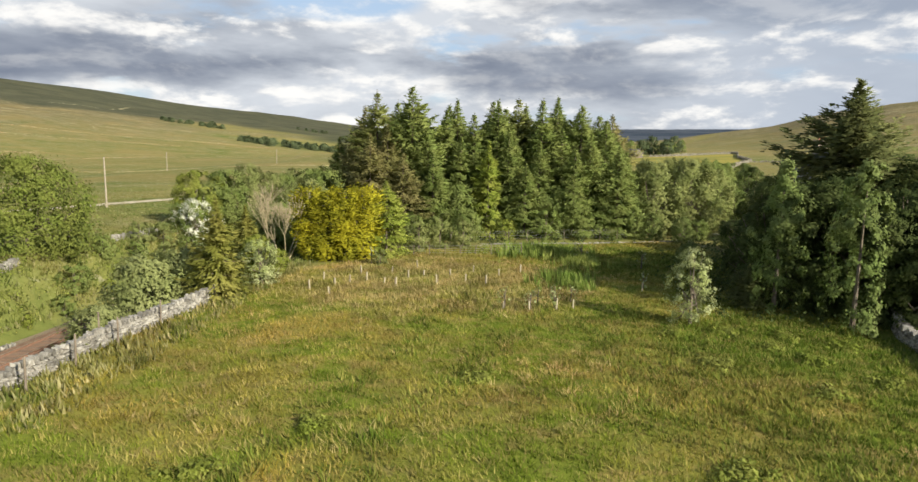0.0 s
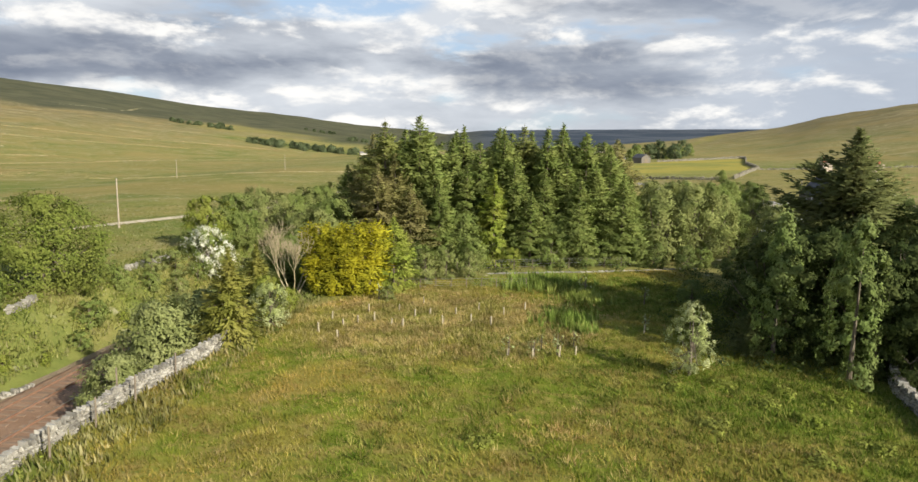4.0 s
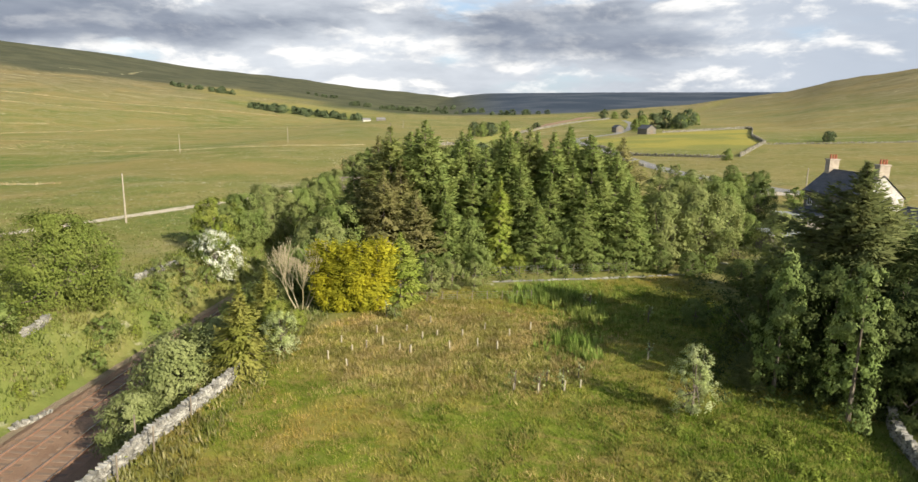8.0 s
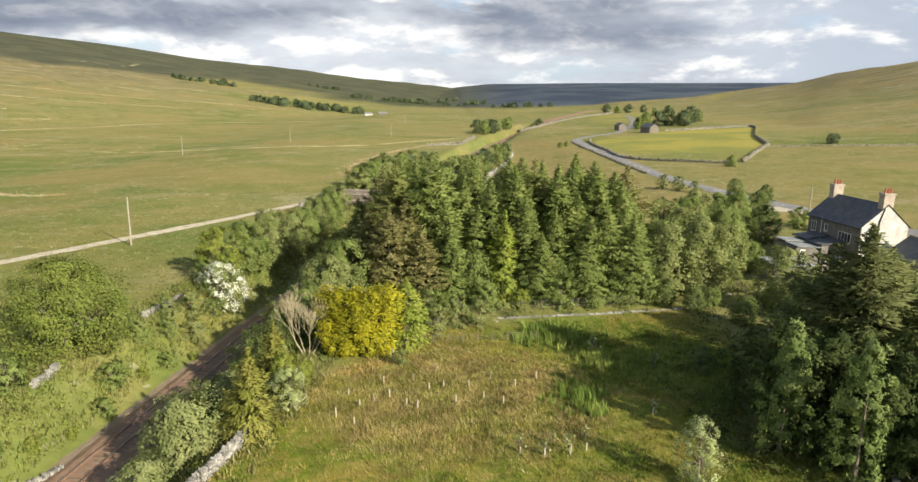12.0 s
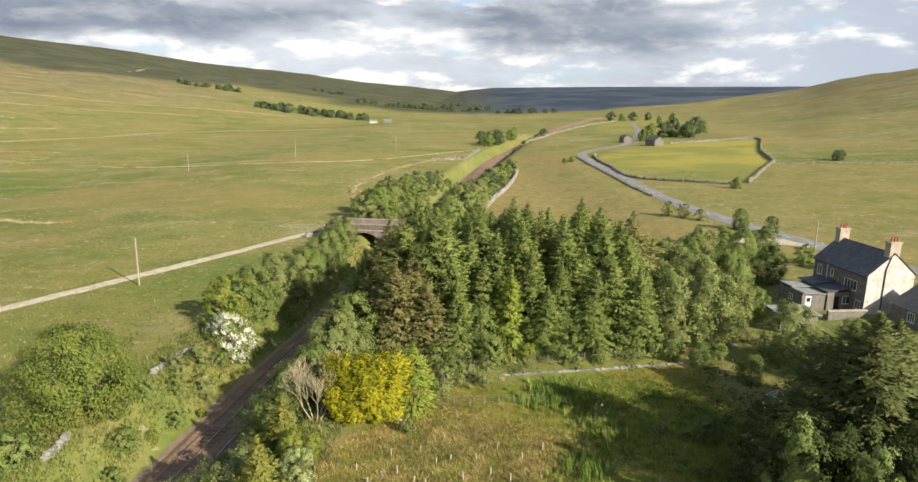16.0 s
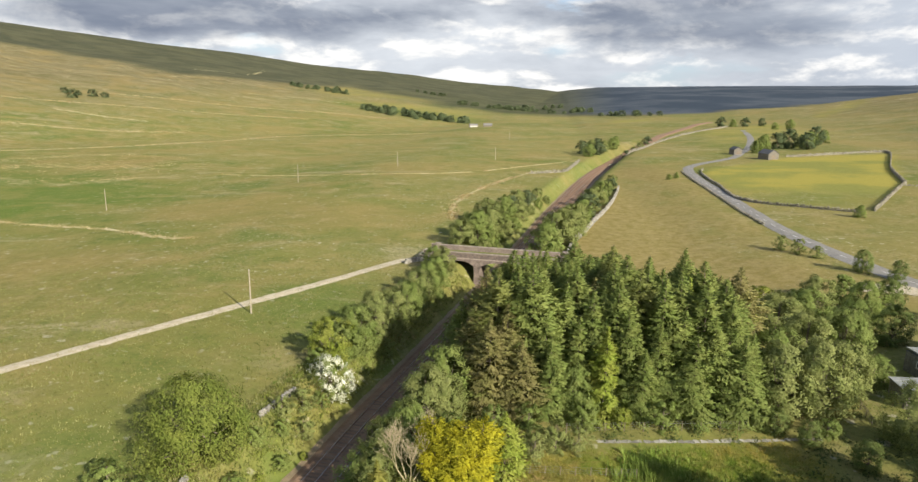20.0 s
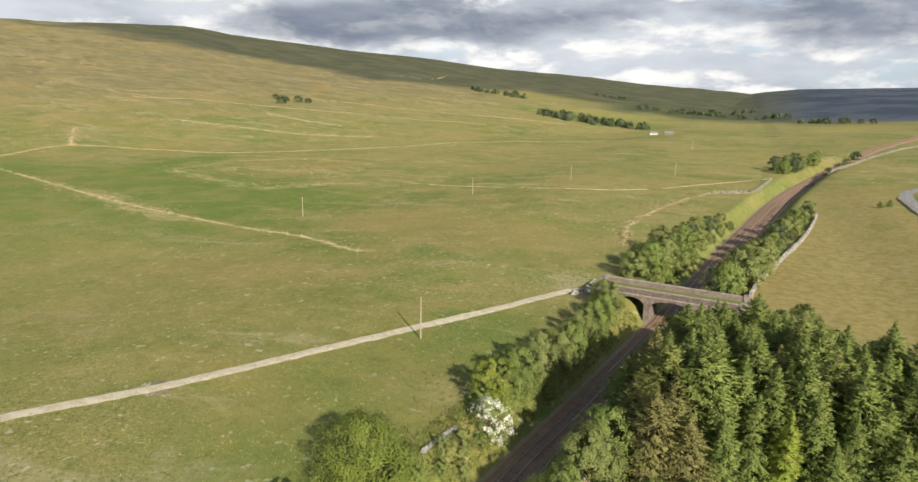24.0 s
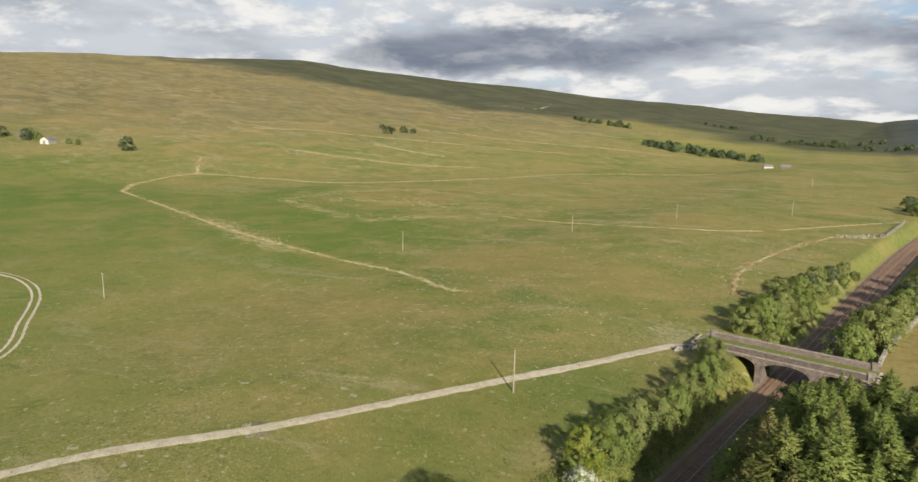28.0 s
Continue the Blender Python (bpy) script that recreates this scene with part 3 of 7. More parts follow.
    tan = span(nd, grain(nd, vec(nd, "ADD", co, (210.0, 40.0, 0.0)), 0.013, 7, 0.62, 0.9), 0.47, 0.62)
    c = mixc(nd, maths(nd, "MULTIPLY", tan, maths(nd, "SUBTRACT", 0.42, maths(nd, "MULTIPLY", cov.outputs["Alpha"], 0.25))), c, (0.33, 0.245, 0.095))
    dry = maths(nd, "ADD", maths(nd, "MULTIPLY", cov2.outputs["Alpha"], 0.29), maths(nd, "SUBTRACT", grain(nd, stretch.outputs[0], 0.11, 8, 0.75, 1.0), 0.5))
    c = mixc(nd, maths(nd, "MULTIPLY", span(nd, dry, 0.19, 0.33), 0.62), c, mixc(nd, span(nd, crumb, 0.4, 0.6), (0.36, 0.295, 0.14), (0.50, 0.43, 0.25)))
    f = mixc(nd, span(nd, grain(nd, co, 0.12, 5, 0.6, 0.6), 0.40, 0.62), (0.175, 0.215, 0.030), (0.265, 0.240, 0.055))
    f = mixc(nd, maths(nd, "MULTIPLY", span(nd, grain(nd, stretch.outputs[0], 0.30, 7, 0.65, 0.8), 0.50, 0.63), 0.7), f, (0.34, 0.255, 0.085))
    f = mixc(nd, maths(nd, "MULTIPLY", span(nd, grain(nd, stretch.outputs[0], 0.42, 6, 0.65, 0.5), 0.52, 0.66), 0.7), f, (0.105, 0.150, 0.022))
    f = mixc(nd, maths(nd, "MULTIPLY", span(nd, small, 0.52, 0.72), 0.6), f, (0.33, 0.27, 0.10))
    c = mixc(nd, sp.outputs[2], c, f)
    c = mixc(nd, sp2.outputs[0], c, mixc(nd, span(nd, grain(nd, co, 0.4, 5, 0.7), 0.35, 0.62), (0.235, 0.19, 0.062), (0.335, 0.265, 0.115)))
    c = mixc(nd, sp2.outputs[1], c, (0.155, 0.25, 0.048))
    c = mixc(nd, sp.outputs[1], c, mixc(nd, span(nd, grain(nd, co, 0.03, 4), 0.42, 0.58), (0.36, 0.315, 0.075), (0.255, 0.255, 0.070)))
    # dark ground tone that stands for the cloud shade
    cloud_dark = mixc(nd, span(nd, grain(nd, co, 0.012, 6, 0.6), 0.4, 0.62), (0.064, 0.072, 0.046), (0.100, 0.104, 0.062))
    c = mixc(nd, maths(nd, "MULTIPLY", sp.outputs[0], 0.9), c, cloud_dark)
    # far fell coloured dark and bluish for haze and cloud shade
    fell_haze = mixc(nd, span(nd, grain(nd, co, 0.004, 6, 0.6), 0.42, 0.6), (0.050, 0.066, 0.090), (0.092, 0.108, 0.130))
    c = mixc(nd, sp2.outputs[2], c, fell_haze)
    c = mixc(nd, maths(nd, "MULTIPLY", span(nd, small, 0.35, 0.7), 0.35), c, vec(nd, "SCALE", mixc(nd, 0.0, c, c), scale=0.62))
    c = mixc(nd, maths(nd, "MULTIPLY", span(nd, tiny, 0.45, 0.7), 0.3), c, vec(nd, "SCALE", mixc(nd, 0.0, c, c), scale=0.55))
    b = nd.put("ShaderNodeBsdfPrincipled")
    nd.link(c, b.inputs["Base Color"])
    b.inputs["Roughness"].default_value, b.inputs["Specular IOR Level"].default_value = 0.95, 0.03
    bump = nd.put("ShaderNodeBump")
    bump.inputs["Strength"].default_value, bump.inputs["Distance"].default_value = 0.7, 0.12
    nd.link(maths(nd, "ADD", small, maths(nd, "MULTIPLY", tiny, 0.6)), bump.inputs["Height"])
    nd.link(bump.outputs[0], b.inputs["Normal"])
    nd.link(b.outputs[0], nd.put("ShaderNodeOutputMaterial").inputs[0])
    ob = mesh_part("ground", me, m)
    tagged(ob, "rolling upland pasture and rough grass, with cloud shade coloured into the moor hilltops and haze into the far fell", "ground", kind="structure")


make_ground()


def ribbon(name, line, offsets, mat, label, category, parent=None, kind="structure", lift=None):
    """A strip along a plan line; offsets: (sideways, lift over the ground or absolute height)."""
    pts = [Vector((p[0], p[1], 0)) for p in line]
    v, f = [], []
    for i, p in enumerate(pts):
        d = (pts[min(i + 1, len(pts) - 1)] - pts[max(i - 1, 0)]).normalized()
        s = Vector((d.y, -d.x, 0))
        for o, h in offsets:
            q = p + s * o
            v.append((q.x, q.y, h if lift is None else gz(q.x, q.y) + h + lift))
    n = len(offsets)
    for i in range(len(pts) - 1):
        for k in range(n - 1):
            a = i * n + k
            f.append((a, a + 1, a + n + 1, a + n)[::-1])
    ob = mesh_part(name, raw(name, v, f), mat, parent)
    return tagged(ob, label, category, kind=kind) if not parent else ob


def spline(points, step=2.0):
    """Points along a smooth plan line."""
    P = [Vector((*p, 0)) for p in points]
    out = []
    for i in range(len(P) - 1):
        a, b, c, d = P[max(i - 1, 0)], P[i], P[i + 1], P[min(i + 2, len(P) - 1)]
        n = max(2, int((c - b).length / step))
        for k in range(n):
            t = k / n
            q = 0.5 * ((2 * b) + (c - a) * t + (2 * a - 5 * b + 4 * c - d) * t**2 + (3 * b - a - 3 * c + d) * t**3)
            out.append((q.x, q.y))
    return out + [points[-1]]


# ---- railway ----
def make_railway():
    ys = list(np.arange(-60, 430, 3.0))
    line = [(float(rail_x(y)), float(y)) for y in ys]
    z = RAIL_Z
    ribbon("railway_ballast", line, [(-4.6, z - 0.5), (-3.9, z - 0.2), (-3.3, z - 0.0), (-1.7, z + 0.005), (0, z - 0.03), (1.7, z + 0.005), (3.3, z - 0.0), (3.9, z - 0.2), (4.6, z - 0.5)], BALLAST, "rust-brown stone ballast bed of a double railway line", "ballast")
    beyond = [(float(rail_x(y)), float(y)) for y in np.arange(426, 940, 6.0)]
    ribbon("railway_ballast", beyond, [(-5.0, -0.1), (-3.8, 0.55), (3.8, 0.55), (5.0, -0.1)], BALLAST, "rust-brown ballast of the railway curving away up the valley", "ballast", lift=0.0)
    for side in (-1, 1):
        ribbon("railway_cess", line, [(o * side, h) for o, h in ([(-5.4, z - 0.42), (-4.0, z - 0.25)] if side > 0 else [(-4.0, z - 0.25), (-5.4, z - 0.42)])], CESS, "pale gravel walkway beside the railway track", "gravel path")


make_railway()


def rail_frame(y):
    d = (Vector((float(rail_x(y + 0.5)), y + 0.5, 0)) - Vector((float(rail_x(y - 0.5)), y - 0.5, 0))).normalized()
    return Vector((float(rail_x(y)), y, RAIL_Z)), d


def make_tracks():
    """Two tracks, each with two rails and its sleepers."""
    bm = bmesh.new()
    box(bm, -1.3, 1.3, -0.13, 0.13, -0.12, 0.03)
    bmesh.ops.bevel(bm, geom=bm.edges[:], offset=0.015, segments=1, affect="EDGES")
    sleeper = bpy.data.meshes.new("sleeper")
    bm.to_mesh(sleeper), bm.free()
    sleeper.materials.append(SLEEPER)
    for off in (-1.72, 1.72):
        tr = thing("railway_track", "rusty steel rails on weathered sleepers, one line of a double track", "railway track", "railway tracks", "structure")
        for g in (-0.72, 0.72):
            prof = [(-0.075, 0.03), (-0.07, 0.045), (-0.012, 0.06), (-0.012, 0.13), (-0.036, 0.14), (-0.036, 0.175), (0.036, 0.175), (0.036, 0.14), (0.012, 0.13), (0.012, 0.06), (0.07, 0.045), (0.075, 0.03)]
            v, f = [], []
            for y in np.arange(-40, 420, 4.0):
                p, d = rail_frame(float(y))
                s = Vector((d.y, -d.x, 0))
                v += [tuple(p + s * (off + g + a) + Vector((0, 0, h))) for a, h in prof]
            n, k = len(prof), len(np.arange(-40, 420, 4.0))
            f = [(i * n + j, i * n + (j + 1) % n, (i + 1) * n + (j + 1) % n, (i + 1) * n + j) for i in range(k - 1) for j in range(n)]
            rail = mesh_part("rail", raw("rail", v, f), RAIL, tr)
            w = []
            for y in np.arange(-40, 420, 4.0):
                p, d = rail_frame(float(y))
                side = Vector((d.y, -d.x, 0))
                w += [tuple(p + side * (off + g + a) + Vector((0, 0, 0.179))) for a in (-0.03, 0.03)]
            mesh_part("running_surface", raw("running_surface", w, [(2 * i, 2 * i + 1, 2 * i + 3, 2 * i + 2) for i in range(k - 1)]), STEEL, rail, "polished steel rail head")
        y, count = 20.0, 0
        far_v, far_f = [], []
        while y < 330:
            p, d = rail_frame(y)
            s = Vector((d.y, -d.x, 0))
            if y < 135:
                ob = mesh_part("sleeper", sleeper, None, tr)
                ob.matrix_basis = Matrix.Translation(p + s * off) @ pose(0, 0, 0, 0, 0, math.degrees(math.atan2(d.y, d.x)) - 90)
            else:
                b = len(far_v)
                for a, c in ((-1.3, -0.13), (1.3, -0.13), (1.3, 0.13), (-1.3, 0.13)):
                    far_v.append(tuple(p + s * (off + a) + d * c + Vector((0, 0, 0.03))))
                far_f.append((b, b + 1, b + 2, b + 3))
            y += 0.72
        tagged(mesh_part("sleepers", raw("sleepers", far_v, far_f), SLEEPER, tr), kind="stuff")


make_tracks()


# ---- roads and paths ----
FARM_TRACK = [(-118, -30), (-104, 12), (-92.9, 37.8), (-86.0, 49.5), (-74.0, 64.1), (-64.4, 79.8), (-52.4, 101.3), (-43, 117), (-36.4, 130), (-31.0, 138.5), (-24, 141.2)]
LOOP_TRACK = [(-118, -20), (-134, 38), (-153, 63), (-173, 76), (-197, 90), (-217, 96), (-235, 96), (-262, 88), (-300, 60)]


def make_ways():
    for nm, pts, w, lab in (("farm_track", FARM_TRACK, 1.25, "pale crushed-limestone farm track through the pasture"), ("loop_track", LOOP_TRACK, 1.3, "two pale wheel tracks with grass between them curving across the pasture")):
        line = spline(pts, 1.2)
        rnd = random.Random(4)
        pts3, v, f = [Vector((*p, 0)) for p in line], [], []
        for i, p in enumerate(pts3):
            d = (pts3[min(i + 1, len(pts3) - 1)] - pts3[max(i - 1, 0)]).normalized()
            s = Vector((d.y, -d.x, 0))
            for o in (-w - rnd.uniform(-0.14, 0.16), -w * 0.5, 0, w * 0.5, w + rnd.uniform(-0.14, 0.16)):
                q = p + s * o
                edge = abs(o) > w * 0.7
                v.append((q.x, q.y, gz(q.x, q.y) + (0.03 if edge else 0.09)))
        for i in range(len(line) - 1):
            for k in (0, 1, 2, 3) if nm == "farm_track" else (0, 3):
                a = i * 5 + k
                f.append((a + 5, a + 6, a + 1, a))
        tagged(mesh_part(nm, raw(nm, v, f), TRACKDIRT), lab, "farm track", kind="structure")
    ys = np.arange(75, 700, 3.0)
    line = [(float(road_x(y)), float(y)) for y in ys]
    ribbon("road", line, [(-2.5, 0.02), (-1.2, 0.10), (0, 0.13), (1.2, 0.10), (2.5, 0.02)], ASPHALT, "narrow worn asphalt road between rough verges", "road", lift=0.02)
    marks = thing("road_markings", "worn white dashed centre line painted on the road", "road marking", kind="structure")
    y = 120.0
    while y < 420:
        a = [(float(road_x(q)), float(q)) for q in (y, y + 1.5, y + 3)]
        ribbon("dash", a, [(-0.09, 0.165), (0.09, 0.165)], PAINT, "", "", parent=marks, lift=0.0)
        y += 7.5
    lay = spline([(72, 120), (67, 124), (62, 126), (58, 124)], 1.0)
    ribbon("lay_by", lay, [(-3.0, 0.05), (0, 0.12), (3.0, 0.05)], TRACKDIRT, "pale gravel pull-in beside the road", "lay-by", lift=0.0)


make_ways()


# ---- the three-arched bridge ----
def make_bridge():
    a, b = Vector((-25.5, 141.6, 0)), Vector((4.2, 138.7, 0))
    ln = (b - a).length
    m = Matrix.Translation(a) @ pose(0, 0, 0, 0, 0, math.degrees(math.atan2(b.y - a.y, b.x - a.x)))
    br = thing("road_bridge", "dark sooty gritstone bridge with three arches over the railway", "bridge")
    br.matrix_basis = m
    half, deck = 3.5, 1.45
    arches = [(4.2, 10.4), (11.6, 20.0), (21.2, 27.2)]      # left and right springing along the bridge
    spring = -1.0

    def soffit(u):
        for l, r in arches:
            if l < u < r:
                c, w = (l + r) / 2, (r - l) / 2
                return spring + 1.75 * math.sqrt(max(0, 1 - ((u - c) / w) ** 2))
        return -4.6
    us = sorted({round(u, 3) for u in list(np.arange(0, ln, 0.3)) + [ln] + [x for ar in arches for x in (ar[0] + 0.001, ar[0] - 0.001, ar[1] - 0.001, ar[1] + 0.001)]})
    for side in (-1, 1):
        bm = bmesh.new()
        y0, y1 = (-half, -half + 0.55) if side < 0 else (half - 0.55, half)
        cols = []
        for u in us:
            lo = soffit(u)
            if u < 3.5:
                lo = -1.5
            cols.append([bm.verts.new((u, y, z)) for y in (y0, y1) for z in (lo, deck)])
        for p, q in zip(cols, cols[1:]):
            bm.faces.new((p[0], q[0], q[1], p[1])), bm.faces.new((p[2], p[3], q[3], q[2])), bm.faces.new((p[0], p[2], q[2], q[0]))
        part("spandrel_wall", bm, BRIDGESTONE, br)
        bm = bmesh.new()
        box(bm, -1.2, ln + 0.6, y0 + 0.05, y1 - 0.05, deck, deck + 1.05)
        part("parapet", bm, BRIDGESTONE, br)
        x, rnd = -1.2, random.Random(7 + side)
        while x < ln + 0.5:
            w = rnd.uniform(0.7, 1.05)
            bm = bmesh.new()
            box(bm, x, min(x + w - 0.02, ln + 0.62), y0 - 0.04, y1 + 0.04, deck + 1.05, deck + 1.2 + rnd.uniform(-0.01, 0.015))
            part("coping_stone", bm, COPING, br, "pale coping stone")
            x += w
        bm = bmesh.new()
        box(bm, -0.4, ln + 0.2, y0 - 0.08 if side < 0 else y1, y0 if side < 0 else y1 + 0.08, deck - 0.25, deck - 0.03)
        part("string_course", bm, COPING, br)
        for l, r in arches:
            c, w, n = (l + r) / 2, (r - l) / 2, 19
            for k in range(n):
                bm = bmesh.new()
                t0, t1 = math.pi * k / n + 0.008, math.pi * (k + 1) / n - 0.008
                ya, yb = (y0 - 0.05, y0 + 0.1) if side < 0 else (y1 - 0.1, y1 + 0.05)
                v = [bm.verts.new((c - (w + e) * math.cos(t), y, spring + (1.75 + e) * math.sin(t))) for y in (ya, yb) for t, e in ((t0, 0), (t1, 0), (t1, 0.45), (t0, 0.45))]
                for f in ((0, 1, 2, 3), (7, 6, 5, 4), (0, 4, 5, 1), (1, 5, 6, 2), (2, 6, 7, 3), (3, 7, 4, 0)):
                    bm.faces.new([v[i] for i in f])
                bmesh.ops.recalc_face_normals(bm, faces=bm.faces[:])
                part("voussoir", bm, BRIDGESTONE, br)
    for l, r in arches:
        bm = bmesh.new()
        c, w = (l + r) / 2, (r - l) / 2
        rows = [[bm.verts.new((c - w * math.cos(math.pi * k / 20), y, spring + 1.75 * math.sin(math.pi * k / 20))) for k in range(21)] for y in (-half + 0.5, half - 0.5)]
        for k in range(20):
            bm.faces.new((rows[0][k], rows[0][k + 1], rows[1][k + 1], rows[1][k]))
        part("arch_barrel", bm, BRIDGESTONE, br)
    for x0, x1 in ((10.4, 11.6), (20.0, 21.2)):
        bm = bmesh.new()
        for z0, z1, g in ((-4.7, -4.1, 0.28), (-4.1, spring - 0.2, 0.0), (spring - 0.2, spring + 0.1, 0.1)):
            box(bm, x0 - g, x1 + g, -half - g - 0.06, half + g + 0.06, z0, z1)
        box(bm, x0, x1, -half + 0.5, half - 0.5, spring + 0.1, deck - 0.3)
        part("pier", bm, BRIDGESTONE, br, "dressed stone pier")
    bm = bmesh.new()
    box(bm, -2.5, ln + 1, -half + 0.5, half - 0.5, deck - 0.35, deck)
    part("deck", bm, TRACKDIRT, br, "gravel and grass roadway")
    bm = bmesh.new()
    box(bm, -2, ln + 0.5, 0.6, half - 0.56, deck, deck + 0.05), box(bm, -2, ln + 0.5, -half + 0.56, -1.6, deck, deck + 0.05)
    part("grass_verge", bm, material("verge_grass", (0.11, 0.15, 0.03), 0.95, second=(0.17, 0.17, 0.04), scale=1.5, bump=0.8, bump_scale=9), br, "grass-grown edge of the roadway")
    for u in (0.3, ln - 0.3):
        for y in (-half + 0.28, half - 0.28):
            bm = bmesh.new()
            box(bm, u - 0.5, u + 0.5, y - 0.42, y + 0.42, deck - 0.5, deck + 1.3), box(bm, u - 0.58, u + 0.58, y - 0.5, y + 0.5, deck + 1.3, deck + 1.48)
            part("end_pillar", bm, COPING, br)


make_bridge()


# ---- trees ----
def leaf_sprays(rnd, spots, size, flat=0.35):
    """Leaf sprays: pointed blades turned outwards from their clump. spots: n x (place, outward)."""
    n = len(spots)
    p = np.array([s[0] for s in spots]) if not isinstance(spots, tuple) else spots[0]
    o = np.array([s[1] for s in spots]) if not isinstance(spots, tuple) else spots[1]
    n = len(p)
    nrm = o + rnd.normal(0, flat, (n, 3))
    nrm /= np.linalg.norm(nrm, axis=1, keepdims=True) + 1e-9
    t = np.cross(nrm, rnd.normal(0, 1, (n, 3)))
    t /= np.linalg.norm(t, axis=1, keepdims=True) + 1e-9
    b = np.cross(nrm, t)
    s = size * rnd.uniform(0.6, 1.3, (n, 1))
    shade = o / (np.linalg.norm(o, axis=1, keepdims=True) + 1e-9) * 0.85 + nrm * 0.22
    shade /= np.linalg.norm(shade, axis=1, keepdims=True)
    return np.stack([p - t * s * 0.7 - b * s * 0.62, p + t * s * 1.2, p - t * s * 0.7 + b * s * 0.62], 1), shade


def broadleaf(name, label, h, w, mat, seed, clumps=70, leaves=90, size=0.16, low=0.0, belly=0.42, second=None, share=0.0, stems=1, group="", category="tree", fat=1.0, limbs=14):
    """A tree or bush: stems, limbs and a crown of leaf sprays in uneven clumps. Built at the origin, height h, width w;
    low: where the crown starts, belly: where it is widest, both as shares of the height."""
    rnd = np.random.RandomState(seed)
    tree = thing(name, label, category, group)
    bm = bmesh.new()
    P, O, K, tips = [], [], [], []
    lobes, amp = rnd.uniform(0, 6.28, 5), rnd.uniform(-0.20, 0.20, 5)
    for k in range(clumps):
        v = low + (0.95 - low) * ((k + rnd.uniform()) / clumps) ** 0.9          # share of the height
        half = (v - belly) / ((0.99 - belly) if v > belly else max(belly - low + 0.28, 0.3))
        a = rnd.uniform(0, 6.28) + k * 2.4
        rim = w / 2 * math.sqrt(max(0.02, 1 - half * half)) * (1 + float(np.sum(amp * np.sin(np.arange(1, 6) * a + lobes + v * 3))))
        r = rnd.uniform(0.075, 0.15) * w * fat * (1 - 0.35 * max(0, half))
        f = max(0.0, rim - r * 0.75) * (rnd.uniform(0.80, 1.08) if rnd.uniform() > 0.18 else rnd.uniform(0.2, 0.7))
        c = np.array([math.cos(a) * f, math.sin(a) * f, max(v * h - r * 0.3, r * 0.5)])
        d = np.array([math.cos(a), math.sin(a), 0.9 * half + 0.25])
        tips.append((c, r))
        nl = int(leaves * rnd.uniform(0.7, 1.3))
        q = rnd.normal(0, 1, (nl, 3)) + d * 0.55
        q /= np.linalg.norm(q, axis=1, keepdims=True)
        P.append(c + (q * rnd.uniform(0.2, 0.9, (nl, 1)) + rnd.normal(0, 0.32, (nl, 3))) * r * np.array([1, 1, 0.85]))
        O.append(q * 0.5 + d * 0.6 + np.array([0, 0, 0.15]))
        K += list(rnd.uniform(0, 1, nl) < (0.8 if rnd.uniform() < share else 0.05 * (share > 0)))
    P, O, K = np.concatenate(P), np.concatenate(O), np.array(K)
    P[:, 2] = np.maximum(P[:, 2], 0.03)
    fork = Vector((0, 0, h * (low + 0.18)))
    for s in range(stems):
        base = Vector((rnd.uniform(-0.12, 0.12) * (stems > 1) * w, rnd.uniform(-0.12, 0.12) * (stems > 1) * w, -0.35))
        r0 = 0.018 * h / math.sqrt(stems) + 0.03
        tube(bm, base, fork, r0, r0 * 0.7, 7)
        tube(bm, fork, (base.x * 0.5, base.y * 0.5, h * 0.84), r0 * 0.7, 0.02, 5)
    for c, r in tips[:: max(1, clumps // limbs)] if limbs else []:
        mid = fork.lerp(Vector(c), 0.5) + Vector((0, 0, -0.04 * h))
        tube(bm, fork.lerp(Vector((0, 0, h * 0.7)), rnd.uniform(0, 0.6)), mid, 0.010 * h, 0.006 * h, 4)
        tube(bm, mid, c, 0.006 * h, 0.01, 4)
    part("trunk", bm, BARK, tree)
    Q, N = leaf_sprays(rnd, (P, O), size)
    mesh_part("crown", leaf_mesh("crown", Q[~K] if second else Q, N[~K] if second else N), mat, tree)
    if second:
        mesh_part("blossom", leaf_mesh("blossom", Q[K], N[K]), second, tree, "white flower clusters")
    return tree


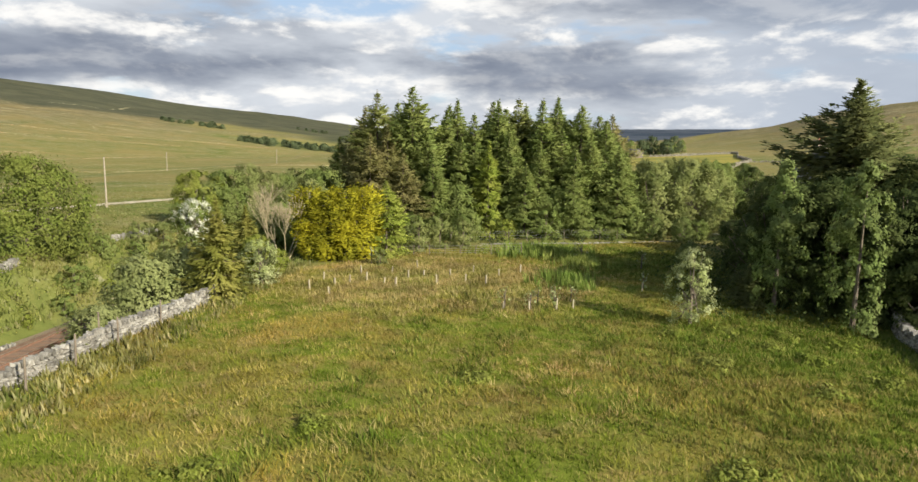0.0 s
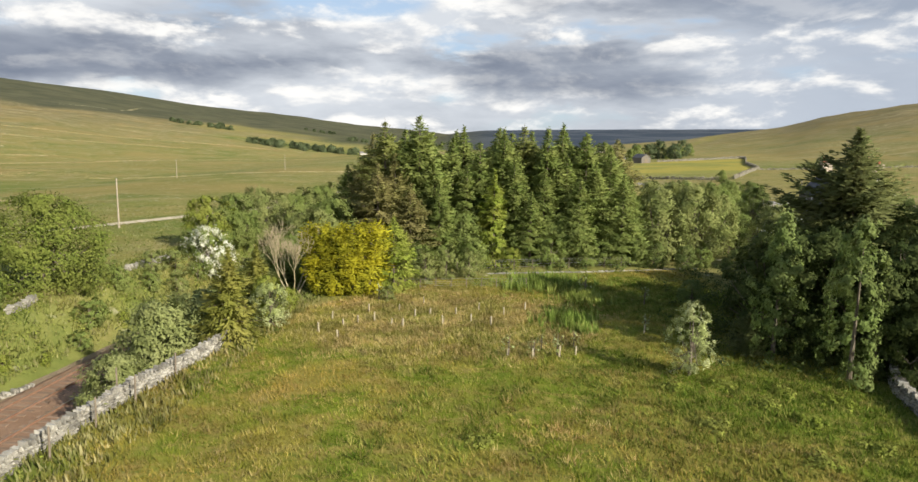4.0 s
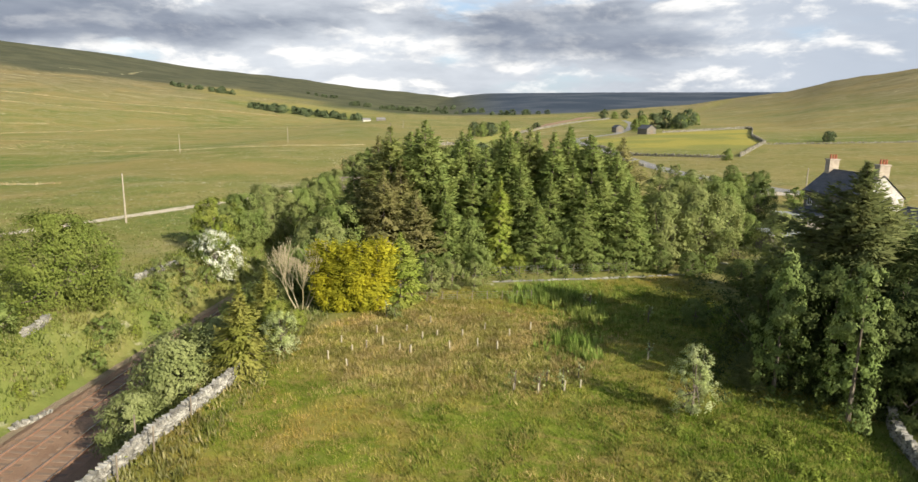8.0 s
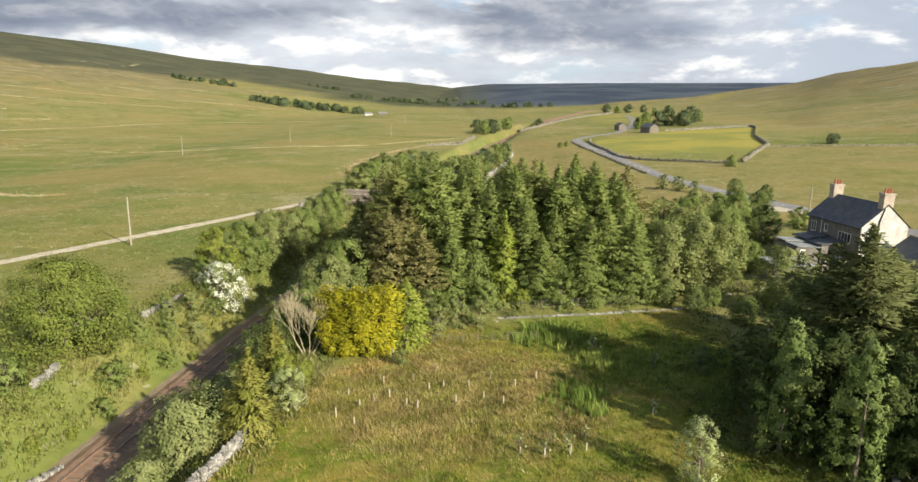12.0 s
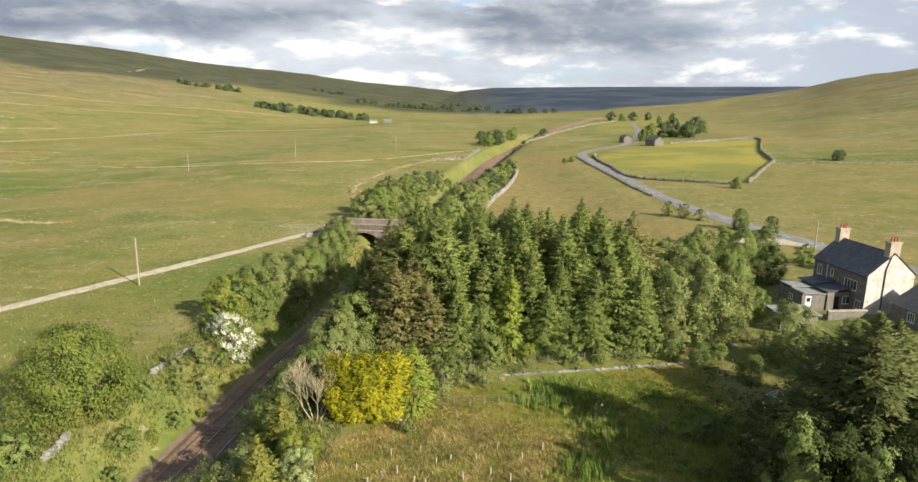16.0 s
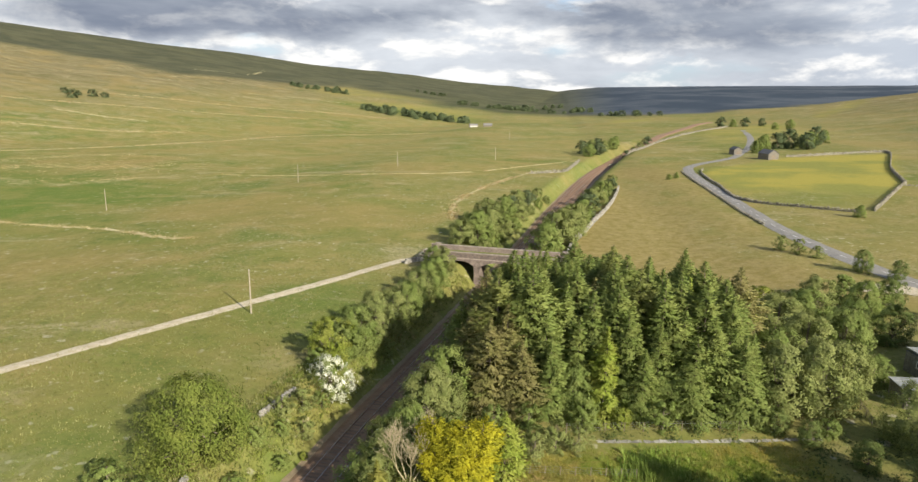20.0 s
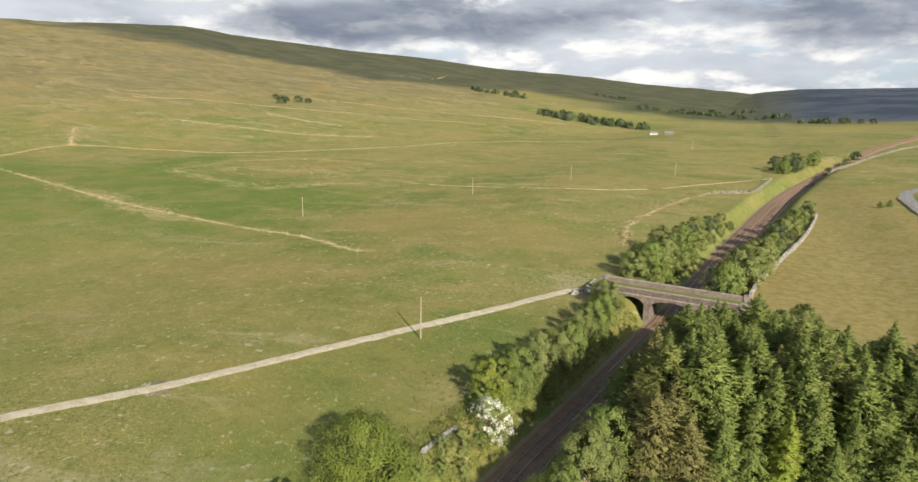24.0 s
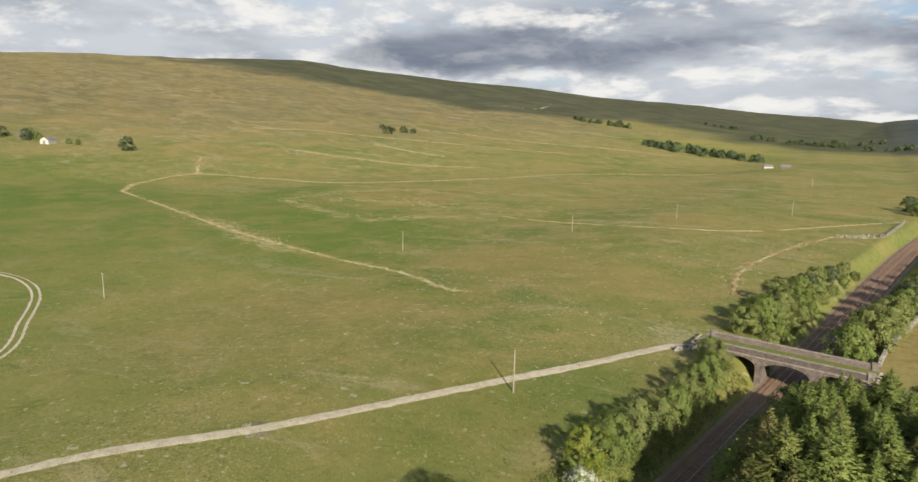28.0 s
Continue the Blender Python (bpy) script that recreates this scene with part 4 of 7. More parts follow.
def conifer(name, label, h, w, mat, seed, bare=0.06, gap=0.42, per=8, droop=0.30, size=0.30, group="", shape=0.85, inner=0.12):
    """A spruce: trunk, uneven whorls of drooping boughs and hanging needle sprays along them."""
    rnd = np.random.RandomState(seed)
    tree = thing(name, label, "tree", group)
    bm = bmesh.new()
    tube(bm, (0, 0, -0.3), (0, 0, h * 0.55), 0.016 * h + 0.03, 0.009 * h, 7)
    tube(bm, (0, 0, h * 0.55), (0, 0, h), 0.009 * h, 0.012, 5)
    P, T, S = [], [], []
    ph, am = rnd.uniform(0, 6.28, 4), rnd.uniform(0.08, 0.20, 4)
    z = h * bare
    while z < h * 0.985:
        n = per if z < 0.8 * h else max(4, per - 2)
        a0 = rnd.uniform(0, 6.28)
        for j in range(n):
            zb = min(h * 0.985, z + rnd.uniform(-2.2, 2.2) * gap * min(1.0, 2.2 * (1.02 - z / h)))
            k = zb / h
            a = a0 + j * math.tau / n + rnd.normal(0, 0.25)
            lob = 1 + float(np.sum(am * np.sin(np.arange(1, 5) * a + ph + k * 5)))
            reach = w / 2 * (1 - k) ** shape * (1.0 if k > 0.12 else 0.75 + 2 * k) * (min(1.0, (1 - k) / 0.32) ** 0.65 if shape > 0.4 else 1.0)
            L = reach * rnd.uniform(0.62, 1.12) * lob + 0.10
            dr = droop * (1.0 - 0.9 * k) * rnd.uniform(0.4, 1.5)
            ca, sa = math.cos(a), math.sin(a)
            if L > 0.9 and rnd.uniform() < 0.25:
                tube(bm, (0, 0, zb), (ca * L * 0.8, sa * L * 0.8, zb - dr * L * 0.55), 0.035, 0.012, 3)
            m = max(2, int(L * (1 - inner) / (size * 0.48)))
            for q in range(m):
                s = inner + (1 - inner) * (q + 0.6 + rnd.uniform(-0.3, 0.3)) / m
                pz = zb - dr * L * s + 0.30 * L * max(0, s - 0.5) ** 1.4 + k * 0.35 * L * s
                spread = 0.30 * L * (0.25 + s * (1.2 - s))
                for side in (-1, 0, 1):
                    if side and rnd.uniform() < 0.12:
                        continue
                    o = side * spread * rnd.uniform(0.2, 1.1)
                    hang = rnd.uniform(0.0, 0.45)
                    P.append((ca * L * s - sa * o, sa * L * s + ca * o, pz - abs(o) * 0.35 - hang * size + rnd.normal(0, 0.14)))
                    T.append((ca - sa * side * 0.7 + rnd.normal(0, 0.25), sa + ca * side * 0.7 + rnd.normal(0, 0.25), -0.35 - hang - dr * 0.5 + 1.0 * max(0, s - 0.65) + k * 0.8))
                    S.append((1.0 if k < 0.85 else 0.7) * (1.15 - 0.4 * s))
        z += gap * (1.0 if z < 0.6 * h else 0.75) * rnd.uniform(0.8, 1.2)
    part("trunk", bm, BARK, tree)
    P, T, S = np.array(P), np.array(T), np.array(S)[:, None]
    T /= np.linalg.norm(T, axis=1, keepdims=True)
    out = P * np.array([1, 1, 0])
    out /= np.linalg.norm(out, axis=1, keepdims=True) + 1e-6
    up = np.array([0, 0, 0.6]) + out * 0.8 + rnd.normal(0, 0.5, T.shape)
    side = np.cross(T, up)
    side /= np.linalg.norm(side, axis=1, keepdims=True)
    up = np.cross(side, T)
    s = size * S * rnd.uniform(0.6, 1.35, (len(P), 1))
    Q = np.stack([P - T * s * 0.7 + side * s * 0.42, P + T * s * 1.3 - up * s * 0.1, P - T * s * 0.7 - side * s * 0.42], 1)
    N = out * 0.85 + np.array([0, 0, 0.28]) + up * 0.42
    N /= np.linalg.norm(N, axis=1, keepdims=True)
    mesh_part("crown", leaf_mesh("crown", Q, N), mat, tree)
    return tree


def stand(ob, x, y, turn=0.0, s=1.0, sz=None, dz=0.0):
    ob.matrix_basis = pose(x, y, gz(x, y) + dz, 0, 0, turn) @ Matrix.Diagonal((s, s, sz or s, 1))
    return ob


def again(ob, x, y, turn=0.0, s=1.0, sz=None, dz=0.0):
    c = copy_thing(ob, pose(0, 0, 0))
    return stand(c, x, y, turn, s, sz, dz)


# ---- the spruce plantation ----
RND = random.Random(11)
SP = "spruces of the plantation"
SPRUCE_H = (16, 16, 15, 14, 16, 16)
spruces = [conifer("spruce", "tall green spruce with drooping boughs in the plantation", 16, 10.4, SPRUCE, 21, group=SP, size=0.29, gap=0.47, per=10, shape=0.62, inner=0.3),
           conifer("spruce", "tall narrow green spruce in the plantation", 16, 9.0, SPRUCE, 22, group=SP, droop=0.4, size=0.29, gap=0.47, per=10, shape=0.66, inner=0.3),
           conifer("spruce", "spruce with thin brownish needles in the plantation", 15, 9.6, SPRUCE_B, 23, group=SP, per=9, size=0.29, gap=0.50, shape=0.52, inner=0.3),
           conifer("spruce", "yellow-green spruce among darker ones in the plantation", 14, 7.4, SPRUCE_Y, 24, group=SP, droop=0.5, size=0.28, gap=0.45, inner=0.3),
           conifer("spruce", "full-bodied green spruce with a ragged outline in the plantation", 16, 11.4, SPRUCE, 25, group=SP, droop=0.22, size=0.30, gap=0.50, per=10, shape=0.50, inner=0.3),
           conifer("spruce", "olive-green spruce with thin upper boughs in the plantation", 16, 9.8, SPRUCE_T, 26, group=SP, droop=0.35, size=0.28, gap=0.52, per=9, shape=0.58, inner=0.3)]
FRONT = [(-5.6, 75, 16.6, 0), (-3.4, 79.5, 15.8, 1), (-1.5, 75, 17.0, 0), (2.6, 76, 14.9, 1), (5.8, 75.5, 14.3, 1), (8.7, 76, 15.7, 0), (11.4, 78.5, 16.5, 0), (14.0, 76, 16.2, 1),
         (16.4, 79, 16.5, 0), (19.0, 77, 15.4, 0), (21.8, 76, 13.6, 0), (-6.0, 70.5, 11.5, 2), (-2.3, 69.8, 9.4, 2), (1.0, 70, 9.8, 1), (7.3, 71.5, 11.0, 3), (11.6, 71.5, 8.6, 0), (17.4, 72.5, 10.2, 0),
         (22.6, 72.6, 10.6, 0), (-8.2, 74.5, 11.5, 2), (-4.2, 72.6, 12.5, 2), (0.4, 73.2, 12.2, 0), (4.2, 73.4, 11.6, 1), (9.8, 73.8, 12.4, 0), (13.4, 73.4, 11.0, 0), (16.2, 74.6, 12.8, 1), (19.6, 74.2, 12.0, 0), (24.2, 75.2, 10.2, 1)]
for x, y, h, k in FRONT:
    k = {0: (0, 4, 0, 5), 1: (1, 1, 4, 1)}.get(k, (k,))[RND.randrange(4) if k < 2 else 0]
    again(spruces[k], x, y, RND.uniform(0, 360), h / SPRUCE_H[k] * RND.uniform(0.95, 1.1), h / SPRUCE_H[k])
for j, y in enumerate((83, 88, 93, 98, 103, 108)):
    for i in range(7):
        x = -6.5 + 0.12 * (y - 80) + i * 4.9 + (j % 2) * 2.4 + RND.uniform(-1.0, 1.0)
        if x > 27 - max(0, y - 94) * 1.2 or x < rail_x(y) + 9.0:
            continue
        k = RND.choice((0, 4, 1, 4, 0, 0, 4, 5, 1, 4, 0, 2))
        if x > 15 and y > 100:
            continue
        h = RND.uniform(11.5, 15.5) * (0.85 if y > 95 else 1)
        again(spruces[k], x, y + RND.uniform(-1, 1), RND.uniform(0, 360), h / 13.6, h / 15.5)
for ob, spot in zip(spruces, ((4.0, 81, 40), (13.0, 83, 90), (-7.5, 80, 10), (18.5, 84, 200), (8.6, 81.5, 75), (-1.0, 84, 310))):
    stand(ob, *spot)

# ---- broadleaved trees and bushes ----
BANK = "trees along the railway"
alder = broadleaf("alder_tree", "rounded mid-green broadleaved tree with dense foliage", 9, 10, LEAF_A, 31, 260, 95, 0.11, low=0.02)
stand(alder, -34.2, 55.0, 20)
sallow = broadleaf("sallow_bush", "grey-green sallow bush beside the railway wall", 4.4, 5.6, LEAF_W, 32, 150, 85, 0.095, stems=4, category="bush")
stand(sallow, -17.6, 40.6, 0, 1.2, 1.32)
again(sallow, -18.8, 36.4, 80, 0.85, 0.95), again(sallow, -16.4, 43.5, 150, 1.0, 1.1)
mid = broadleaf("broadleaved_tree", "bushy mid-green tree on the railway bank", 6.5, 6.4, LEAF, 33, 120, 78, 0.125, stems=3, group=BANK)
dark = broadleaf("broadleaved_tree", "dark green bushy tree with dense leaves", 7.5, 6.4, LEAF_D, 34, 125, 78, 0.125, stems=2)
pale = broadleaf("willow_tree", "grey-green willow with silvery leaves", 8, 7.0, LEAF_G, 35, 130, 78, 0.13, stems=3)
fresh = broadleaf("broadleaved_tree", "fresh yellow-green bushy tree", 6, 5.2, LEAF_Y, 36, 105, 75, 0.115, stems=2)
far_mid = broadleaf("far_tree", "distant rounded green tree", 6.5, 6.4, LEAF, 51, 84, 58, 0.19, stems=2, fat=1.1, limbs=6)
far_pale = broadleaf("far_willow", "distant rounded grey-green willow", 6.5, 6.6, LEAF_G, 59, 84, 58, 0.19, stems=2, fat=1.1, limbs=6)
tiny = broadleaf("far_tree", "small distant tree on the hillside", 5.6, 9, LEAF_F, 53, 26, 16, 0.62, stems=1, fat=1.3, limbs=3, belly=0.3)
far_dark = broadleaf("far_tree", "distant dark green tree", 7.5, 6.8, LEAF_F, 52, 56, 55, 0.26, stems=2, fat=1.25)
hawthorn = broadleaf("hawthorn_bush", "hawthorn bush covered in white blossom", 5.0, 5.0, LEAF, 37, 130, 80, 0.085, second=BLOOM, share=0.5, stems=2, category="bush")
stand(hawthorn, -26.9, 75.0, 0, 1.05, 1.25)
whitebeam = broadleaf("whitebeam_sapling", "young whitebeam with pale silvery leaves in the field", 4.9, 2.7, LEAF_P, 38, 90, 60, 0.06, low=0.05, belly=0.35)
stand(whitebeam, 16.3, 34.6, 0)
deep = broadleaf("broadleaved_tree", "tree of the dark group with its shade put into the deep green leaf colour", 7.5, 5.6, LEAF_N, 54, 200, 56, 0.105, stems=2, fat=0.75)
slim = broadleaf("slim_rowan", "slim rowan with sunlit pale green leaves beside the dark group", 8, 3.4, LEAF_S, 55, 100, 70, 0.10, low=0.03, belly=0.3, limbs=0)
KINDS = (mid, dark, pale, fresh, far_mid, far_dark, tiny, deep, slim, far_pale)


low_bush = broadleaf("bush", "low rounded green bush in the rough grass", 3.2, 3.4, LEAF, 56, 48, 58, 0.105, stems=2, category="bush", limbs=6)
pale_bush = broadleaf("sallow_bush", "low grey-green sallow bush in the rough grass", 3.8, 3.6, LEAF_G, 57, 50, 60, 0.10, stems=3, category="bush", limbs=6)
BUSHES = {0: low_bush, 2: pale_bush}
stand(low_bush, -30.4, 60.2, 0, 0.7), stand(pale_bush, -29.8, 66.4, 0, 0.7)


def plant(rows):
    for x, y, k, s in rows:
        if k in BUSHES and s <= 0.62:
            again(BUSHES[k], x, y, RND.uniform(0, 360), 2 * s * RND.uniform(0.95, 1.05), 2 * s * RND.uniform(0.92, 1.08))
            continue
        again(KINDS[k], x, y, RND.uniform(0, 360), s * RND.uniform(0.95, 1.05), s * RND.uniform(0.92, 1.08))


stand(mid, -27.0, 86, 10, 1.1), stand(dark, 36, 57, 0, 1.0), stand(deep, 33, 47, 0, 1.3), stand(slim, 25.7, 33.9, 0, 1.0, 1.30), stand(pale, 28.0, 76, 0, 1.15), stand(fresh, -28.8, 80.5, 60, 1.15)
stand(tiny, -500, 1490, 0, 1.3), stand(far_mid, -19.4, 172, 0, 0.9), stand(far_pale, 14.0, 222, 0, 0.8), stand(far_dark, -11.5, 206, 0, 0.8)
# railway bank this side of the bridge
plant([(-25.6, 92, 2, 0.95), (-24.2, 98, 2, 0.9), (-23.2, 104, 0, 1.0), (-22.6, 110, 2, 0.85), (-21.8, 116, 0, 1.0), (-21.2, 122, 0, 0.9), (-21.0, 128, 2, 0.78), (-23.5, 133, 0, 0.8),
       (-27.5, 82.5, 0, 0.8), (-30.2, 84.0, 2, 0.5), (-32.5, 61.5, 0, 0.4), (-28.6, 69.5, 2, 0.42), (-27.2, 66.5, 2, 0.38), (-29.0, 64, 0, 0.33)])
# beyond the bridge, both banks
plant([(-15.2, 155, 9, 0.62), (-13.8, 163, 4, 0.68), (-12.2, 173, 9, 0.62), (-10.8, 183, 9, 0.66), (-9.2, 193, 4, 0.6), (-7.6, 206, 9, 0.62), (-5.6, 219, 9, 0.58), (-3.2, 234, 4, 0.6), (-0.4, 250, 9, 0.55)])
plant([(-21.0, 156, 9, 1.1), (-17.5, 162, 4, 1.15), (-20.5, 166, 2, 0.95), (-15.8, 178, 9, 1.15), (-17.5, 187, 9, 1.1), (-12.8, 197, 4, 1.1), (-10.0, 213, 9, 1.0), (-14.8, 170, 9, 0.9), (-12.6, 188, 4, 0.8), (-9.4, 204, 9, 0.8), (-7.0, 226, 5, 0.7), (-4.0, 242, 9, 0.7),
       (0.4, 152, 4, 1.32), (2.6, 160, 9, 1.38), (5.0, 168, 2, 1.15), (6.8, 177, 9, 1.38), (3.2, 172, 4, 1.03), (1.0, 163, 9, 1.03), (8.6, 186, 9, 1.15), (10.8, 196, 4, 1.15), (12.6, 206, 5, 1.03), (14.6, 217, 9, 1.15), (17, 229, 9, 1.09), (19.6, 242, 4, 1.03),
       (22.5, 255, 9, 0.9), (25.5, 268, 5, 0.7), (-2.4, 147.5, 2, 0.55), (27, 282, 9, 0.8)])
plant([(26, 430, 4, 1.3), (33, 445, 5, 1.2), (29, 458, 9, 1.4), (38, 470, 9, 1.2), (22, 446, 5, 1.2), (45, 486, 4, 1.3), (36, 500, 5, 1.2), (54, 470, 5, 0.8), (62, 492, 9, 0.9), (70, 520, 9, 1.0), (80, 556, 5, 1.0), (50, 510, 4, 1.2)])
# behind the field and by the houses
plant([(32.6, 76.5, 2, 1.15), (36.5, 80, 2, 0.95), (30, 84, 0, 1.25), (35, 88, 2, 1.1), (41, 91, 0, 1.2), (34.7, 98, 2, 1.1), (40, 102, 0, 1.2), (45, 111, 2, 0.95), (52, 109, 0, 1.05), (57, 112, 1, 0.8),
       (47, 101, 0, 1.0), (50.5, 97.5, 1, 0.85), (29, 95, 3, 1.2), (28.5, 104, 0, 1.15), (22, 107, 1, 1.1), (36, 110, 3, 1.1), (16, 113, 0, 1.2), (9, 118, 1, 1.0), (39.4, 69.5, 2, 0.95),
       (43, 63, 0, 1.0), (37, 56.5, 1, 1.0), (62, 108, 0, 0.6), (66, 102, 1, 0.5), (5, 122, 0, 0.85), (24, 117, 0, 0.9), (13, 126, 1, 0.9), (30, 114, 0, 1.0), (44, 96, 2, 0.85), (42, 84, 0, 0.75), (52, 118, 4, 0.8), (1.5, 116, 0, 1.0), (-4, 112, 0, 0.9)])
# the dark group beside the field
bigfir = conifer("fir_tree", "broad dark fir rising above the other trees", 15.4, 12.8, DARKFIR, 41, bare=0.16, per=10, gap=0.42, droop=0.10, size=0.30, shape=0.55)
stand(bigfir, 30.4, 42.5, 0)
again(bigfir, 39, 52, 120, 0.85, 0.72), again(bigfir, 36.5, 43, 200, 0.8, 0.7)
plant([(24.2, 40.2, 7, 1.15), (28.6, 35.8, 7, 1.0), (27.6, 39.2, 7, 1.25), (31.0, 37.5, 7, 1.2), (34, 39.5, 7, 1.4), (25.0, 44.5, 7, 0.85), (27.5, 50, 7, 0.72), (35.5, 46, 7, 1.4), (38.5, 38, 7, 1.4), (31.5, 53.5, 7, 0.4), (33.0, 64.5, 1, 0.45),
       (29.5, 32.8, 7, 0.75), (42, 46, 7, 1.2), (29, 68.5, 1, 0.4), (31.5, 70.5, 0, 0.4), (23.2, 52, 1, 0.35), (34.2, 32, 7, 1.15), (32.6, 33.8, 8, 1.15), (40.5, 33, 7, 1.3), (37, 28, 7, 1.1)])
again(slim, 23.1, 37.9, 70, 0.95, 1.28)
# unseen spruces added to the right of the group to shade it
for x, y, h in ((44, 25, 12.5), (48, 31, 13), (50, 22, 13), (55, 29, 14), (47, 38, 12), (54, 38, 13)):
    again(spruces[1], x, y, x * 77, h / 16 * 1.1, h / 16)
small_spruce = conifer("young_spruce", "young brownish-green spruce in front of the railway bushes", 6.4, 4.8, SPRUCE_O, 42, bare=0.02, gap=0.3, per=9, droop=0.12, size=0.22)
stand(small_spruce, -13.1, 40.5, 0)
again(small_spruce, -13.8, 49.5, 60, 0.85, 0.85), again(bigfir, 21.6, 38.4, 0, 0.22, 0.2)
golden = conifer("golden_cypress", "golden-yellow cypress column in a close row", 6.2, 3.3, GOLD, 43, bare=0.0, gap=0.21, per=15, droop=-0.35, size=0.19, group="golden cypress row", shape=0.20, inner=0.55)
stand(golden, -9.7, 55.3, 0)
for x, y, s in ((-8.2, 55.0, 0.97), (-6.7, 55.1, 1.0), (-5.2, 55.5, 1.03)):
    again(golden, x, y, RND.uniform(0, 360), s)
green_cypress = conifer("green_cypress", "olive-green cypress beside the golden row", 6.9, 5.4, SPRUCE_Y, 44, bare=0.0, gap=0.26, size=0.2, shape=0.6, inner=0.4)
stand(green_cypress, -3.2, 56.9, 0)
pale_shrub = broadleaf("whitebeam_bush", "low bush with pale silvery-green leaves beside the young spruce", 3.4, 3.0, LEAF_P, 63, 70, 62, 0.075, stems=3, category="bush", limbs=6)
stand(pale_shrub, -11.4, 44.4, 40)
plant([(-17.2, 47.6, 0, 0.70), (-16.6, 52.2, 2, 0.56), (-16.6, 56.4, 0, 0.92), (-15.9, 60.4, 2, 0.85), (-15.4, 64.4, 0, 1.0), (-18.6, 44.8, 2, 0.55), (-14.2, 68.4, 0, 0.85), (-12.3, 47, 3, 0.55), (-15.6, 46.2, 2, 0.58), (-17.2, 44.2, 2, 0.45), (-15.4, 59, 0, 0.8), (-11.2, 49, 3, 0.35), (-10.6, 67, 2, 0.75), (-12.5, 70, 2, 0.8), (-11.0, 76, 0, 0.95), (-9.2, 62, 0, 0.6), (1.8, 62.5, 2, 0.46), (4.2, 63.2, 2, 0.4), (-0.3, 61.2, 2, 0.45),
       (-34, 46.5, 0, 0.55), (-37, 41, 0, 0.75), (-33, 38.5, 0, 0.5), (-29.6, 53.5, 0, 0.42), (-15.8, 50.2, 0, 0.60), (-15.4, 55.2, 2, 0.64), (-38.5, 48, 0, 0.6), (-30.6, 43.5, 3, 0.2), (-29.4, 46.5, 3, 0.18), (-3.4, 52.6, 2, 0.2)])
# low growth at the foot of the spruces and on the banks
plant([(-5.0, 66.2, 0, 0.45), (-1.2, 66.6, 0, 0.5), (4.8, 68.3, 0, 0.5), (9.2, 69.2, 3, 0.4), (13.8, 69.8, 0, 0.55), (15.2, 73.2, 0, 0.9), (19.8, 71.6, 0, 0.5), (24.5, 72.2, 0, 0.6), (3.8, 71.8, 0, 0.95), (9.6, 72.8, 0, 0.75), (25.6, 79, 1, 1.0), (26, 70.6, 1, 0.45),
       (-27.6, 60.5, 0, 0.3), (-28.4, 57, 3, 0.22), (-26.2, 63.5, 3, 0.2), (-31.8, 58.6, 0, 0.35), (-33.4, 42.8, 3, 0.3), (-31.6, 40.4, 0, 0.3), (-30.6, 37.2, 3, 0.24), (-35.5, 45.2, 0, 0.5), (-28.8, 50.4, 0, 0.3), (-27.2, 72.4, 0, 0.35), (-30.0, 78.6, 0, 0.5)])
# the edge of the wood above the railway
plant([(-13.4, 61.5, 0, 0.95), (-12.6, 66.5, 2, 1.0), (-11.4, 71.5, 0, 1.15), (-10.6, 83, 1, 1.3), (-9.6, 89, 0, 1.35), (-8.2, 95, 1, 1.3), (-7.2, 101, 0, 1.35), (-6.4, 107, 1, 1.25), (-5.0, 113.5, 0, 1.1), (-3.4, 120, 0, 0.85), (-15.6, 53, 0, 0.55), (1.4, 127, 2, 0.55)])
for x, y, h in ((-10.4, 78, 12.0), (-8.6, 86.5, 11.0), (-5.5, 98.5, 12.5), (-3.2, 105, 11.5), (-1.0, 111.5, 10.5)):
    again(spruces[1], x, y, x * 90, h / 16 * 0.9, h / 16)


# ---- dry-stone walls ----
def stone_meshes(mat, count, seed, low=(0.2, 0.1), high=(0.42, 0.2), depth=0.5):
    rnd = random.Random(seed)
    out = []
    for k in range(count):
        bm = bmesh.new()
        w, h = rnd.uniform(low[0], high[0]), rnd.uniform(low[1], high[1])
        box(bm, -w / 2, w / 2, -depth / 2, depth / 2, 0, h)
        bmesh.ops.subdivide_edges(bm, edges=[e for e in bm.edges if abs(e.verts[0].co.y - e.verts[1].co.y) > 0.1], cuts=1)
        for v in bm.verts:
            v.co += Vector((rnd.uniform(-0.05, 0.05), rnd.uniform(-0.07, 0.07), rnd.uniform(-0.03, 0.03)))
        me = bpy.data.meshes.new("stone")
        bm.to_mesh(me), bm.free()
        me.materials.append(mat)
        out.append((me, w, h))
    return out


STONES = stone_meshes(STONE, 16, 5)


